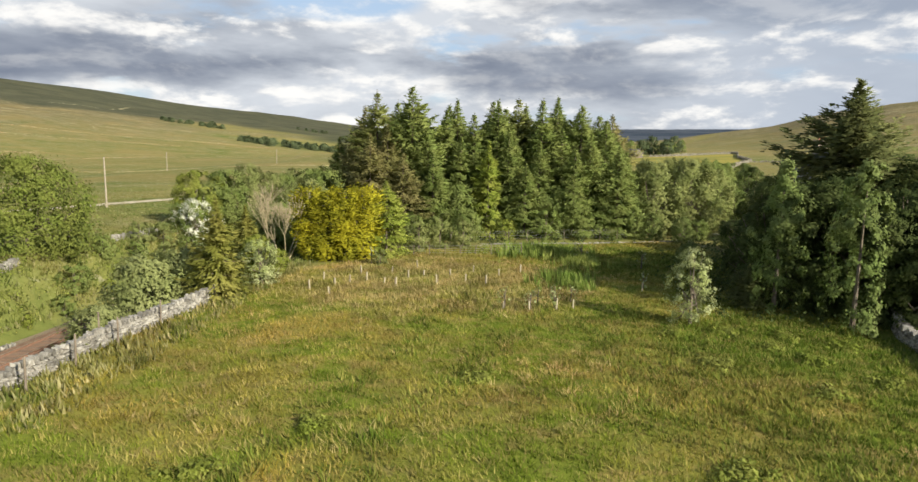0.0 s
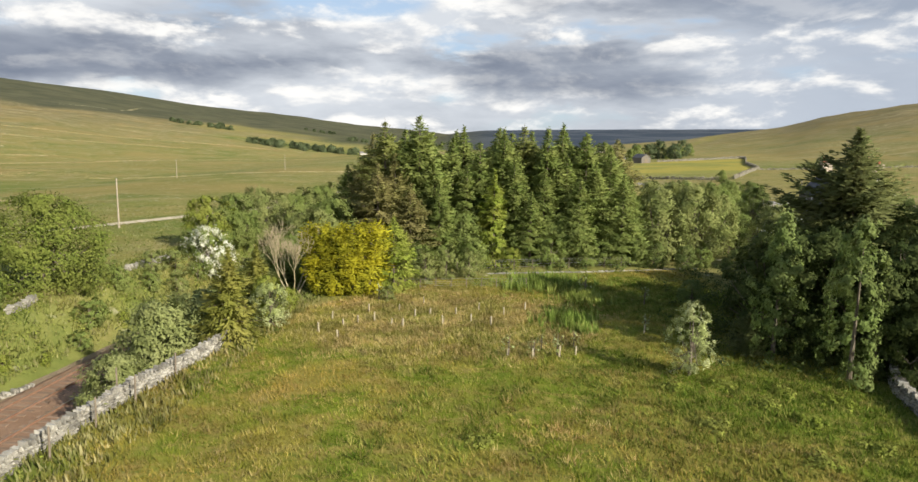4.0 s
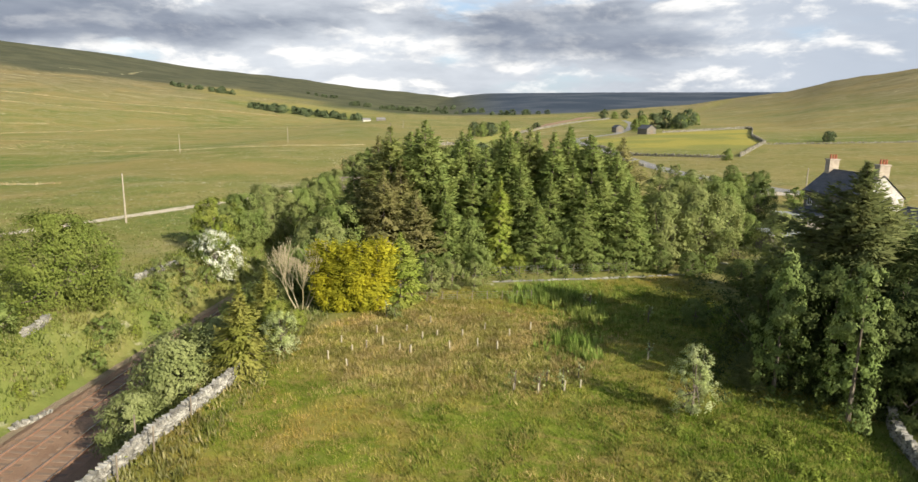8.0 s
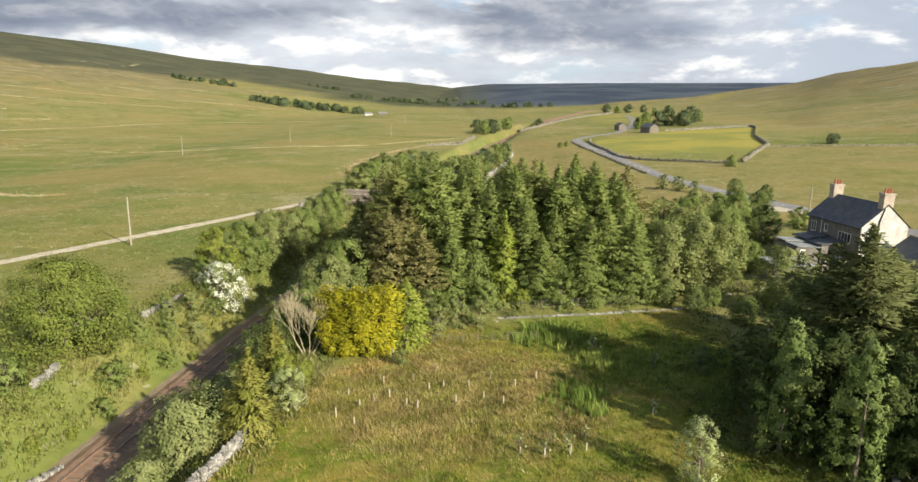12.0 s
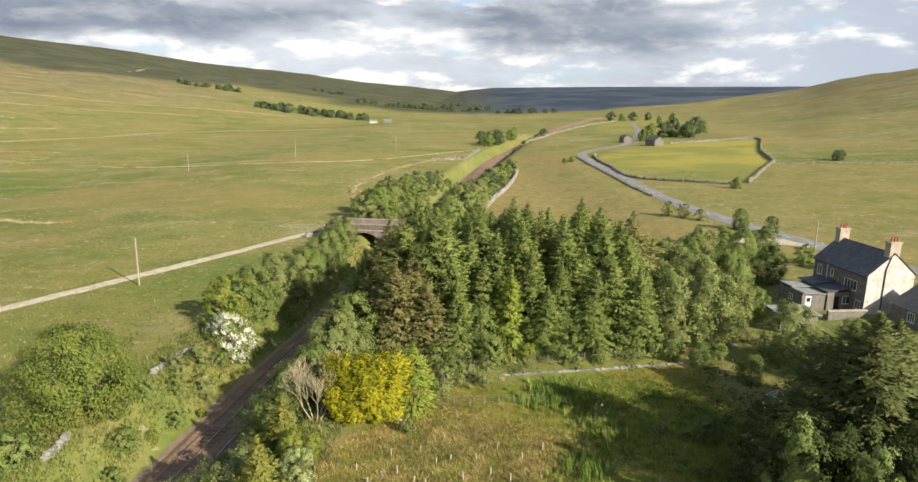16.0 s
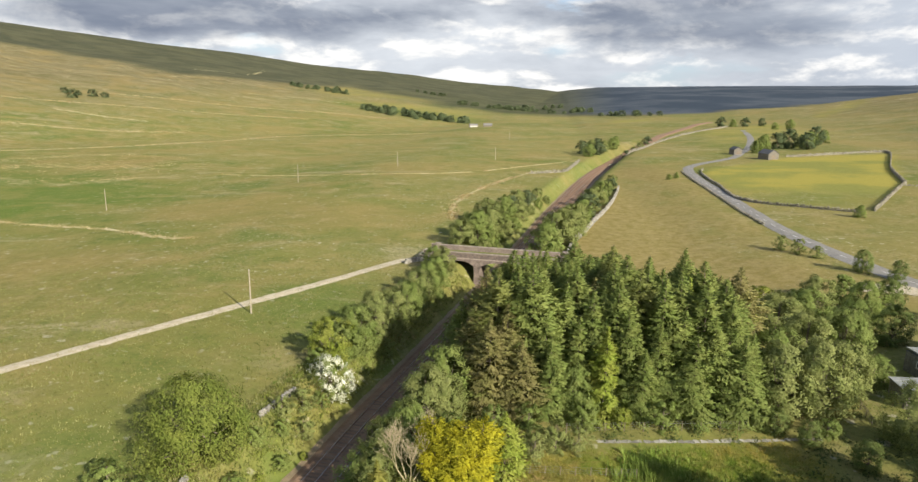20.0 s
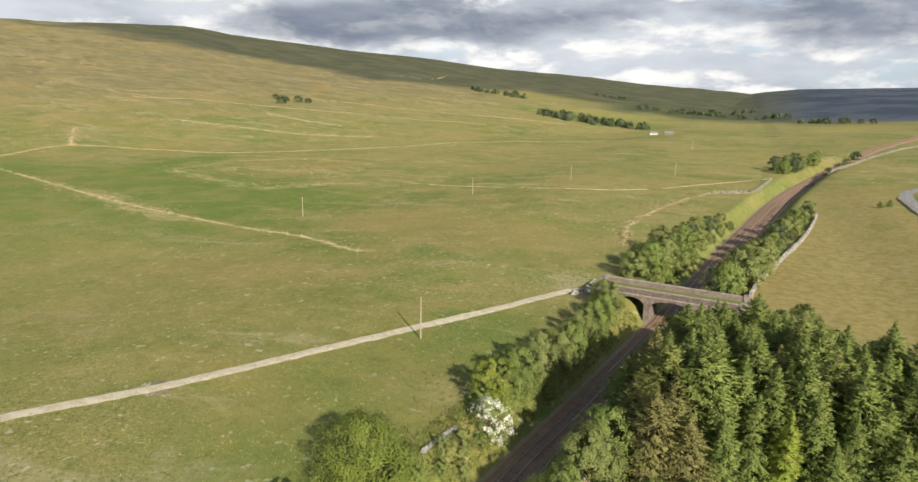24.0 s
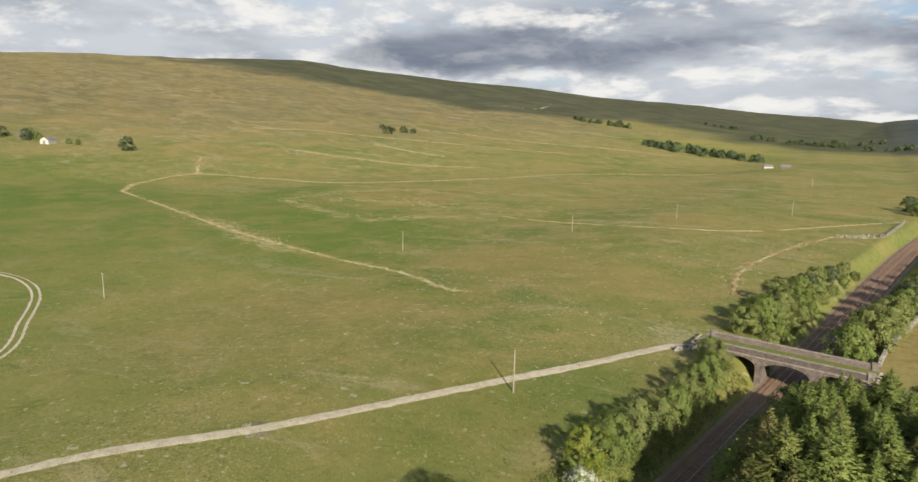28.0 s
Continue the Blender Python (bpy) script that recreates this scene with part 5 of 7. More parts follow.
def dry_wall(name, line, height, label, loose=0, thick=0.5, course=0.14, wide=0.29, seed=1, cope=True, sink=0.12, mat=None):
    """A dry-stone wall along a plan line. The first `loose` stones are pieces of their own, the rest one part."""
    rnd = random.Random(seed)
    wall = thing(name, label, "stone wall", kind="structure")
    pts = [Vector((*p, 0)) for p in line]
    lens = [0]
    for a, b in zip(pts, pts[1:]):
        lens.append(lens[-1] + (b - a).length)
    total, V, F, made = lens[-1], [], [], 0
    rows = max(1, int(height / course))

    def at(s):
        i = max(0, min(len(lens) - 2, next((k for k in range(len(lens) - 1) if lens[k + 1] >= s), len(lens) - 2)))
        d = (pts[i + 1] - pts[i]).normalized()
        return pts[i] + d * (s - lens[i]), math.degrees(math.atan2(d.y, d.x))
    s = 0.0
    cols = []
    while s < total:
        cols.append(s)
        s += wide * rnd.uniform(0.75, 1.2)
    for s0 in cols:
        for r in range(rows + (1 if cope else 0)):
            s = min(total, s0 + (r % 2) * wide * 0.5 + rnd.uniform(-0.05, 0.05))
            p, a = at(s)
            top = r == rows
            z = gz(p.x, p.y) - sink + r * course + rnd.uniform(-0.015, 0.015)
            me, w, h = rnd.choice(STONES)
            sx, sy, sz = wide * rnd.uniform(0.78, 1.0) / w, (1.0 - 0.35 * r / rows) * thick / 0.5 * rnd.uniform(0.85, 1.12), course * rnd.uniform(0.8, 1.0) / h
            if top:
                sx, sz, sy = wide * rnd.uniform(0.4, 0.75) / w, course * rnd.uniform(1.0, 2.2) / h, thick / 0.5 * rnd.uniform(0.6, 0.95)
            m = Matrix.Translation((p.x, p.y, z)) @ pose(0, 0, 0, rnd.uniform(-4, 4), rnd.uniform(-5, 5) + (rnd.uniform(-14, 14) if top else 0), a + rnd.uniform(-5, 5)) @ Matrix.Diagonal((sx, sy, sz, 1))
            if made < loose:
                ob = mesh_part("stone", me, None, wall)
                ob.matrix_basis = m
                made += 1
            else:
                b = len(V)
                V += [tuple(m @ v.co) for v in me.vertices]
                F += [tuple(b + i for i in q.vertices) for q in me.polygons]
    if V:
        tagged(mesh_part("wall_stones", raw("wall_stones", V, F), mat or STONE_JOINED, wall), kind="stuff")
    return wall


def lines(name, pts, h, label, seed, wide=0.9, course=0.38, thick=0.55, step=6.0):
    """A far wall with larger pieces."""
    return dry_wall(name, spline(pts, step), h, label, 0, thick, course, wide, seed, mat=DARKWALL if "dark" in label or "distant" in label else None)


# ---- grass ----
def blades(name, label, spots, height, width, mat, per=8, spread=0.16, lean=0.35, seed=1):
    """Tufts of tapering blades, one object; spots: n x 3 array of (x, y, size)."""
    r = np.random.RandomState(seed)
    n = len(spots)
    x, y, s = spots[:, 0], spots[:, 1], spots[:, 2]
    z = ground(x, y)
    base = np.repeat(np.stack([x, y, z], -1), per, 0)
    s = np.repeat(s, per)[:, None]
    a = r.uniform(0, 6.28, n * per)
    out = np.stack([np.cos(a), np.sin(a), 0 * a], -1)
    root = base + out * r.uniform(0, spread, (n * per, 1)) * s
    root[:, 2] -= 0.03
    hgt = height * s * r.uniform(0.55, 1.2, (n * per, 1))
    tip = root + out * hgt * r.uniform(0.05, lean * 2, (n * per, 1)) + np.concatenate([np.zeros((n * per, 2)), hgt], 1)
    tip += np.array([-0.10, 0.06, 0]) * hgt
    b = a + r.uniform(0.8, 2.3, n * per)
    side = np.stack([np.cos(b), np.sin(b), 0 * b], -1) * width * s * r.uniform(0.7, 1.3, (n * per, 1))
    co = np.stack([root - side, root + side, tip], 1).astype(np.float32)
    me = bpy.data.meshes.new(name)
    k = len(co)
    me.vertices.add(3 * k), me.loops.add(3 * k), me.polygons.add(k)
    me.vertices.foreach_set("co", co.reshape(-1))
    me.loops.foreach_set("vertex_index", np.arange(3 * k, dtype=np.int32))
    me.polygons.foreach_set("loop_start", np.arange(0, 3 * k, 3, dtype=np.int32))
    me.update(calc_edges=True)
    return tagged(mesh_part(name, me, mat), label, "grass", kind="stuff")


def grass_material(name, a, b, c, scale=0.12):
    """Blades whose tone follows the sward around them, with single blades that differ."""
    m = bpy.data.materials.new(name)
    m.use_nodes = True
    nd = Nodes(m.node_tree)
    geo = nd.put("ShaderNodeNewGeometry")
    co, one = geo.outputs["Position"], geo.outputs["Random Per Island"]
    t = mixc(nd, span(nd, grain(nd, co, scale, 5, 0.6, 0.6), 0.42, 0.60), a, b)
    t = mixc(nd, maths(nd, "MULTIPLY", span(nd, maths(nd, "ADD", maths(nd, "MULTIPLY", one, 0.5), grain(nd, co, 0.9, 3)), 0.68, 0.95), 0.62), t, c)
    t = mixc(nd, maths(nd, "MULTIPLY", span(nd, grain(nd, vec(nd, "ADD", co, (31.0, 7.0, 0.0)), 0.075, 6, 0.62, 0.7), 0.50, 0.66), 0.4), t, vec(nd, "MULTIPLY", t, (1.5, 1.1, 1.3)))
    patch = span(nd, grain(nd, co, 0.33, 6, 0.65, 0.8), 0.36, 0.64, 0.66, 1.14)
    t = vec(nd, "SCALE", t, scale=maths(nd, "MULTIPLY", patch, maths(nd, "ADD", maths(nd, "MULTIPLY", one, 0.36), 0.86)))
    b1, b2, mx = nd.put("ShaderNodeBsdfPrincipled"), nd.put("ShaderNodeBsdfTranslucent"), nd.put("ShaderNodeMixShader")
    b1.inputs["Roughness"].default_value, b1.inputs["Specular IOR Level"].default_value, mx.inputs[0].default_value = 0.7, 0.05, 0.3
    nd.link(t, b1.inputs["Base Color"]), nd.link(t, b2.inputs[0])
    nd.link(b1.outputs[0], mx.inputs[1]), nd.link(b2.outputs[0], mx.inputs[2])
    nd.link(mx.outputs[0], nd.put("ShaderNodeOutputMaterial").inputs[0])
    return m


GRASS = grass_material("meadow_grass_blades", (0.160, 0.225, 0.022), (0.285, 0.255, 0.045), (0.42, 0.33, 0.125))
SWARD = grass_material("deep_green_blades", (0.115, 0.175, 0.024), (0.17, 0.21, 0.035), (0.30, 0.27, 0.08))
GRASS_B = grass_material("dry_grass_blades", (0.265, 0.255, 0.06), (0.39, 0.30, 0.11), (0.50, 0.41, 0.20), 0.3)
PASTURE = grass_material("pasture_blades", (0.145, 0.185, 0.042), (0.215, 0.215, 0.06), (0.38, 0.35, 0.18))
RUSH = grass_material("green_rush_blades", (0.18, 0.27, 0.05), (0.23, 0.31, 0.065), (0.30, 0.35, 0.10), 0.6)
STRAW = grass_material("bleached_rush_blades", (0.46, 0.37, 0.19), (0.36, 0.29, 0.12), (0.56, 0.48, 0.30), 0.05)


def scatter(seed, n, x0, x1, y0, y1, keep):
    r = np.random.RandomState(seed)
    p = np.stack([r.uniform(x0, x1, n), r.uniform(y0, y1, n), r.uniform(0.6, 1.4, n)], -1)
    k = keep(p[:, 0], p[:, 1])
    return p[r.uniform(0, 1, n) < k]


def undergrowth(name, label, spots, mat, seed, tall=0.45, size=0.13, per=22):
    """Low mounds of leaves: brambles, nettles and scrub; spots: n x 3 array of (x, y, size)."""
    r = np.random.RandomState(seed)
    n = len(spots)
    base = np.stack([spots[:, 0], spots[:, 1], ground(spots[:, 0], spots[:, 1])], -1)
    q = r.normal(0, 1, (n, per, 3))
    q /= np.linalg.norm(q, axis=2, keepdims=True)
    q[:, :, 2] = np.abs(q[:, :, 2])
    s = spots[:, 2][:, None, None]
    P = base[:, None, :] + q * s * r.uniform(0.5, 1.1, (n, per, 1)) * np.array([0.8, 0.8, tall * 1.6])
    O = q + np.array([0, 0, 0.4])
    Q, N = leaf_sprays(r, (P.reshape(-1, 3), O.reshape(-1, 3)), size)
    tagged(mesh_part(name, leaf_mesh(name, Q, N), mat), label, "undergrowth", kind="stuff")


def make_grass():
    def brown(x, y):
        return smooth01(((x - 1) / 11) ** 2 + ((y - 47) / 9) ** 2 + 0.5 * waves(x, y, 9, 4) + 0.35 * waves(x, y, 3.1, 6), 1.9, 0.2)
    field = lambda x, y: in_poly(x, y, FIELD, 2) * (y > 8)
    green = lambda x, y: smooth01(((x - 20) / 11) ** 2 + ((y - 26) / 17) ** 2 + 0.5 * waves(x, y, 8, 14) + 0.3 * waves(x, y, 3, 15), 1.5, 0.4) + smooth01(((x - 21) / 7) ** 2 + ((y - 55) / 11) ** 2 + 0.4 * waves(x, y, 6, 16), 1.4, 0.5)
    blades("green_sward", "lush deep green grass near the dark trees", scatter(7, 22000, 6, 34, 8, 68, lambda x, y: field(x, y) * green(x, y)), 0.24, 0.03, SWARD, 8, 0.42, 0.6)
    blades("field_grass", "rough field grass in tufts, green with straw-coloured stems", scatter(1, 46000, -16, 34, 8, 70, lambda x, y: field(x, y) * (1 - 0.45 * brown(x, y)) * np.clip(1 - 0.6 * green(x, y), 0, 1)), 0.19, 0.021, GRASS, 9, 0.45, 0.7)
    blades("dry_grass", "dry brownish moorland grass in the middle of the field", scatter(2, 34000, -14, 17, 33, 62, lambda x, y: 0.75 * brown(x, y) * field(x, y)), 0.24, 0.028, GRASS_B, 7, 0.3, 0.5)
    blades("pale_tussocks", "bleached straw-coloured grass tussocks in the field", scatter(3, 3400, -14, 30, 8, 60, lambda x, y: field(x, y) * smooth01(waves(x, y, 7, 21) + 0.5 * waves(x, y, 2.5, 22), 0.25, 0.9)), 0.25, 0.022, GRASS_B, 14, 0.3, 0.8)
    def rut(x, y, pts, wide):
        d = np.full(np.shape(x), 1e9)
        for (ax, ay), (bx, by) in zip(pts, pts[1:]):
            u = np.clip(((x - ax) * (bx - ax) + (y - ay) * (by - ay)) / ((bx - ax) ** 2 + (by - ay) ** 2), 0, 1)
            d = np.minimum(d, np.hypot(x - ax - u * (bx - ax), y - ay - u * (by - ay)))
        return np.exp(-(d / (wide * (1 + 0.5 * waves(x, y, 5, 24)))) ** 2)
    track = lambda x, y: field(x, y) * np.maximum(rut(x, y, [(-3, 14), (-1, 20), (3, 27), (7, 35), (13, 50), (15, 61)], 0.55), np.maximum(0.8 * rut(x, y, [(-6, 14), (-3, 22), (0, 32), (4, 42)], 0.7), 0.7 * rut(x, y, [(14, 14), (16, 26), (22, 32)], 0.9)))
    blades("rut_grass", "taller deep green grass along old ruts in the field", scatter(12, 13000, -8, 24, 12, 62, track), 0.30, 0.032, SWARD, 8, 0.4, 0.5)
    strawy = lambda x, y: field(x, y) * np.clip(np.exp(-(((x - 6.8) / 3.0) ** 2 + ((y - 25.5) / 4.2) ** 2)) + 0.8 * np.exp(-(((x + 1) / 2.2) ** 2 + ((y - 19) / 1.6) ** 2)) + 0.5 * np.exp(-(((x + 8) / 3) ** 2 + ((y - 24) / 5) ** 2)), 0, 1) * smooth01(waves(x, y, 2.6, 25), -0.3, 0.4)
    blades("straw_tussocks", "clumps of straw-coloured grass bent over by the wind", scatter(13, 5200, -14, 14, 13, 34, strawy), 0.24, 0.022, GRASS_B, 12, 0.35, 0.9)
    wet = lambda x, y: np.maximum(np.exp(-(((x - 11.5) / 3.4) ** 2 + ((y - 60) / 3.2) ** 2)), np.maximum(np.exp(-(((x - 14.2) / 1.6) ** 2 + ((y - 54.5) / 3.2) ** 2)), np.exp(-(((x - 11.3) / 1.9) ** 2 + ((y - 46.5) / 2.4) ** 2)))) ** 1.5
    blades("green_rushes", "tall fresh green rushes in the wet part of the field", scatter(4, 5200, 4, 20, 40, 66, wet), 0.75, 0.05, RUSH, 9, 0.25, 0.2)
    r = np.random.RandomState(9)
    spots = np.array([(cx + r.normal(0, 0.35), cy + r.normal(0, 0.3), r.uniform(0.7, 1.2)) for cx, cy in ((-6.4, 17.5), (11.4, 17.2), (10.6, 16.2), (-7.6, 15.2), (14.8, 27.6), (17.6, 33), (18.6, 30), (20, 28), (21.5, 25), (14.6, 32.5), (-3.4, 20.8), (20.5, 32), (18.2, 24), (23, 30.5), (3.3, 25.8)) for _ in range(16)])
    undergrowth("bracken_clumps", "bright green bracken and nettle clumps in the field", spots * np.array([1, 1, 0.45]), LEAF_Y, 62, 0.55, 0.09, 26)
    bank = lambda x, y: ((np.abs(x - rail_x(y)) > 5.8) & (np.abs(x - rail_x(y)) < 13.5)).astype(float)
    blades("bank_grass", "long green grass on the railway banks", scatter(5, 40000, -45, 6, 20, 135, bank), 0.36, 0.06, PASTURE, 6, 0.4)
    past = lambda x, y: (x < rail_x(y) - 11) * smooth01(np.hypot(x + 40, y - 70), 90, 20)
    blades("pasture_grass", "close-grazed pasture grass with seed heads", scatter(6, 30000, -120, -20, 22, 140, past), 0.20, 0.05, PASTURE, 5, 0.4, 0.6)


make_grass()


def rush_line(name, pts, wide, count, seed, h=0.55, leaf=0.07):
    """Bleached grass and rushes along an old wall line."""
    line = spline(pts, 1.5)
    r = np.random.RandomState(seed)
    i = r.randint(0, len(line), count)
    p = np.array(line)[i] + r.normal(0, 1, (count, 2)) * wide * r.uniform(0.1, 1.1, (count, 1))
    p = p[waves(p[:, 0], p[:, 1], 24, seed) + 0.5 * waves(p[:, 0], p[:, 1], 7, seed + 1) > -0.25]
    count = len(p)
    blades(name, "bleached grass and tumbled stones along an old wall line", np.concatenate([p, r.uniform(0.6, 1.4, (count, 1))], 1), h, leaf, STRAW, 5, 0.9, 0.7, seed)


def grass_strip(pts, wide, seed):
    """A ragged strip of bleached grass where a wall once stood."""
    r = random.Random(seed)
    line = spline(pts, 2.2)
    P = [Vector((*p, 0)) for p in line]
    v, f = [], []
    for i, p in enumerate(P):
        d = (P[min(i + 1, len(P) - 1)] - P[max(i - 1, 0)]).normalized()
        s, sway = Vector((d.y, -d.x, 0)), r.uniform(-0.4, 0.4) * wide
        a, b = wide * r.uniform(0.15, 1.0), wide * r.uniform(0.15, 1.0)
        for o, h in ((sway - a, 0.02), (sway, 0.22), (sway + b, 0.02)):
            q = p + s * o
            v.append((q.x, q.y, gz(q.x, q.y) + h))
    for i in range(len(P) - 1):
        if math.sin(i * 0.21 + seed) + 0.6 * math.sin(i * 0.057 * seed) + r.uniform(-0.5, 0.5) > -0.9:
            f += [(3 * i + k + 3, 3 * i + k + 4, 3 * i + k + 1, 3 * i + k) for k in (0, 1)]
    tagged(mesh_part("bleached_grass_strip", raw("bleached_grass_strip", v, f), STRAW_MAT), "strip of bleached grass along an old wall line", "grass", kind="stuff")


for k, (pts, w) in enumerate((([(-92, 153), (-102, 155), (-128, 169), (-170, 179), (-241, 194), (-294, 210), (-362, 231), (-426, 250)], 1.1),
                              ([(-426, 250), (-470, 291), (-485, 350), (-431, 382), (-371, 390), (-330, 448), (-294, 537), (-249, 646), (-137, 731)], 2.2),
                              ([(-485, 350), (-565, 415)], 2.2), ([(-535, 648), (-478, 646), (-429, 651)], 5.0), ([(-28, 191), (-31, 209), (-31, 233), (-23, 278), (-9, 325)], 0.9),
                              ([(-640, 860), (-520, 900), (-380, 980), (-250, 1000)], 3.2), ([(-700, 600), (-600, 700), (-480, 760), (-330, 860)], 2.6), ([(-169, 317), (-115, 303), (-72, 301), (-38, 319), (17, 395)], 0.8),
                              ([(-560, 520), (-480, 540), (-420, 560), (-360, 600)], 3.0), ([(-900, 1000), (-760, 1130), (-700, 1280)], 4.0), ([(-560, 1150), (-470, 1200), (-330, 1230)], 4.0), ([(-860, 1500), (-820, 1700), (-860, 1900)], 6.0))):
    grass_strip(pts, w, k + 3)
rush_line("old_wall_line", [(-92, 153), (-102, 155), (-128, 169), (-170, 179), (-241, 194), (-294, 210), (-362, 231), (-426, 250)], 1.3, 2400, 31, 0.35)
rush_line("old_wall_line", [(-205, 186), (-241, 194), (-294, 210), (-318, 217)], 7.0, 800, 32, 0.35)
rush_line("old_wall_line", [(-426, 250), (-470, 291), (-485, 350), (-431, 382), (-371, 390), (-330, 448), (-294, 537), (-249, 646), (-137, 731)], 2.2, 5200, 33, 0.4, 0.14)
rush_line("old_wall_line", [(-485, 350), (-565, 415)], 3, 900, 34, 0.5, 0.14)
rush_line("old_wall_line", [(-309, 289), (-319, 336), (-288, 391), (-235, 388)], 9.0, 700, 35, 0.4)
rush_line("old_wall_line", [(-309, 289), (-266, 271), (-220, 268), (-200, 290)], 8.0, 600, 36, 0.4)
rush_line("old_wall_line", [(-290, 310), (-250, 330), (-215, 350)], 24.0, 1500, 41, 0.3, 0.12)
rush_line("old_wall_line", [(-535, 648), (-478, 646), (-429, 651)], 9.0, 450, 37, 0.7)
rush_line("old_wall_line", [(-560, 520), (-480, 540), (-420, 560), (-360, 600)], 10.0, 1400, 42, 0.5, 0.16)
rush_line("old_wall_line", [(-169, 317), (-115, 303), (-72, 301), (-38, 319), (17, 395)], 1.0, 1100, 38, 0.35)
rush_line("old_wall_line", [(-28, 191), (-31, 209), (-31, 233), (-23, 278), (-9, 325)], 1.4, 1500, 39, 0.45)
rush_line("old_wall_line", [(-640, 860), (-520, 900), (-380, 980), (-250, 1000)], 4.0, 1500, 43, 0.8, 0.25)
rush_line("old_wall_line", [(-700, 600), (-600, 700), (-480, 760), (-330, 860)], 4.0, 1500, 44, 0.8, 0.25)


def make_undergrowth():
    left = lambda x, y: ((x < rail_x(y) - 5.8) & (x > rail_x(y) - 12.5)) * (0.35 + 0.65 * smooth01(waves(x, y, 9, 71), -0.1, 0.5))
    undergrowth("bank_scrub", "green brambles, nettles and young scrub on the railway bank", scatter(51, 7000, -45, -8, 26, 136, left), BANK_LEAF, 52, 0.4, 0.10, 26)
    undergrowth("bank_scrub", "fresh green scrub on the railway bank", scatter(53, 3000, -45, -8, 26, 136, left), LEAF_Y, 54, 0.35, 0.09, 24)
    right = lambda x, y: ((x > rail_x(y) + 5.6) & (x < rail_x(y) + 10.0)).astype(float)
    undergrowth("trackside_scrub", "fresh green weeds between wall and railway", scatter(55, 4000, -24, 0, 18, 130, right), LEAF_Y, 56, 0.32, 0.09, 24)
    # LEAF_N again: the shade under the trees is in the leaf colour
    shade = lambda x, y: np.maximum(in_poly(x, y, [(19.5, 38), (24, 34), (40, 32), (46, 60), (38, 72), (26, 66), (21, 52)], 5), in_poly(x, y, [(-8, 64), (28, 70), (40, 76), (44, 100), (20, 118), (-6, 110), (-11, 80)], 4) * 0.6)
    undergrowth("wood_floor_scrub", "undergrowth beneath the trees, its leaves coloured dark green for the shade there", scatter(57, 3000, -12, 50, 30, 118, shade), LEAF_N, 58, 0.5)


make_undergrowth()

# ---- walls ----
dry_wall("railway_wall", spline([(-17.6, 16), (-16.9, 21), (-15.9, 27), (-15.0, 32), (-13.7, 37.4), (-12.9, 41)], 1.0), 0.98, "tumbledown grey dry-stone wall between field and railway", 300, seed=3)
dry_wall("field_wall_remnant", spline([(-33.0, 48.0), (-32.8, 49.5), (-33.0, 51.5)], 1.0), 0.55, "short stretch of grey dry-stone wall beside the railway", 60, seed=4)
dry_wall("field_wall_remnant", spline([(-31.5, 64.4), (-30.8, 68.5), (-30.2, 71.5)], 1.0), 0.45, "pale sunlit dry-stone wall above the railway bank", 80, seed=5)
dry_wall("garden_wall", spline([(25.2, 24), (26.4, 28.5), (27.6, 32.4), (29.8, 36.0)], 1.0), 0.9, "mossy dry-stone wall under the dark trees", 60, seed=6)
dry_wall("field_back_wall", spline([(6.6, 65.4), (14.3, 66.8), (24.4, 68.8), (31, 70.3)], 1.5), 0.35, "low pale stone kerb along the back of the field", 40, thick=0.55, course=0.18, wide=0.7, seed=7, cope=False)
dry_wall("cess_wall", [(-29.3, 40.3), (-27.9, 42.6)], 0.5, "few fallen grey stones at the foot of the railway bank", 20, seed=8)
lines("railway_boundary_wall", [(4.6, 143.5), (6.5, 160), (12, 186), (22, 229), (29, 272)], 1.2, "pale dry-stone wall along the railway boundary", 11, 0.7, 0.3)
lines("railway_boundary_wall", [(37, 410), (60, 461), (118, 623), (200, 780)], 0.8, "distant dry-stone wall along the railway", 12, 1.6, 0.6, 0.7)
lines("railway_boundary_wall", [(-9, 320), (7, 330), (12, 352), (18, 392)], 0.8, "distant dry-stone wall along the railway", 13, 1.2, 0.6, 0.7)
dry_wall("culvert_parapet", [(-76.6, 63.6), (-74.4, 66.0)], 0.2, "low brown stone parapet of a culvert under the farm track", 8, seed=21, mat=BRIDGESTONE)
dry_wall("culvert_parapet", [(-73.4, 61.6), (-71.4, 64.0)], 0.2, "low brown stone parapet of a culvert under the farm track", 8, seed=22, mat=BRIDGESTONE)
lines("road_wall", [(61, 190), (60.5, 212), (62, 259), (63, 300), (64, 325)], 0.5, "low dark dry-stone wall beside the road", 14, 0.8, 0.28, 0.5)
lines("meadow_wall", [(75, 330), (71, 315), (69, 275), (67, 236), (80, 220), (95, 209)], 0.6, "low dark dry-stone wall round the buttercup meadow", 15, 0.9, 0.3, 0.5)
lines("meadow_wall", [(100, 212), (137, 272), (141, 279), (160, 330), (197, 410), (190, 418), (136, 398)], 0.95, "dark lichened dry-stone wall round the buttercup meadow", 16, 0.9, 0.4, 0.6)
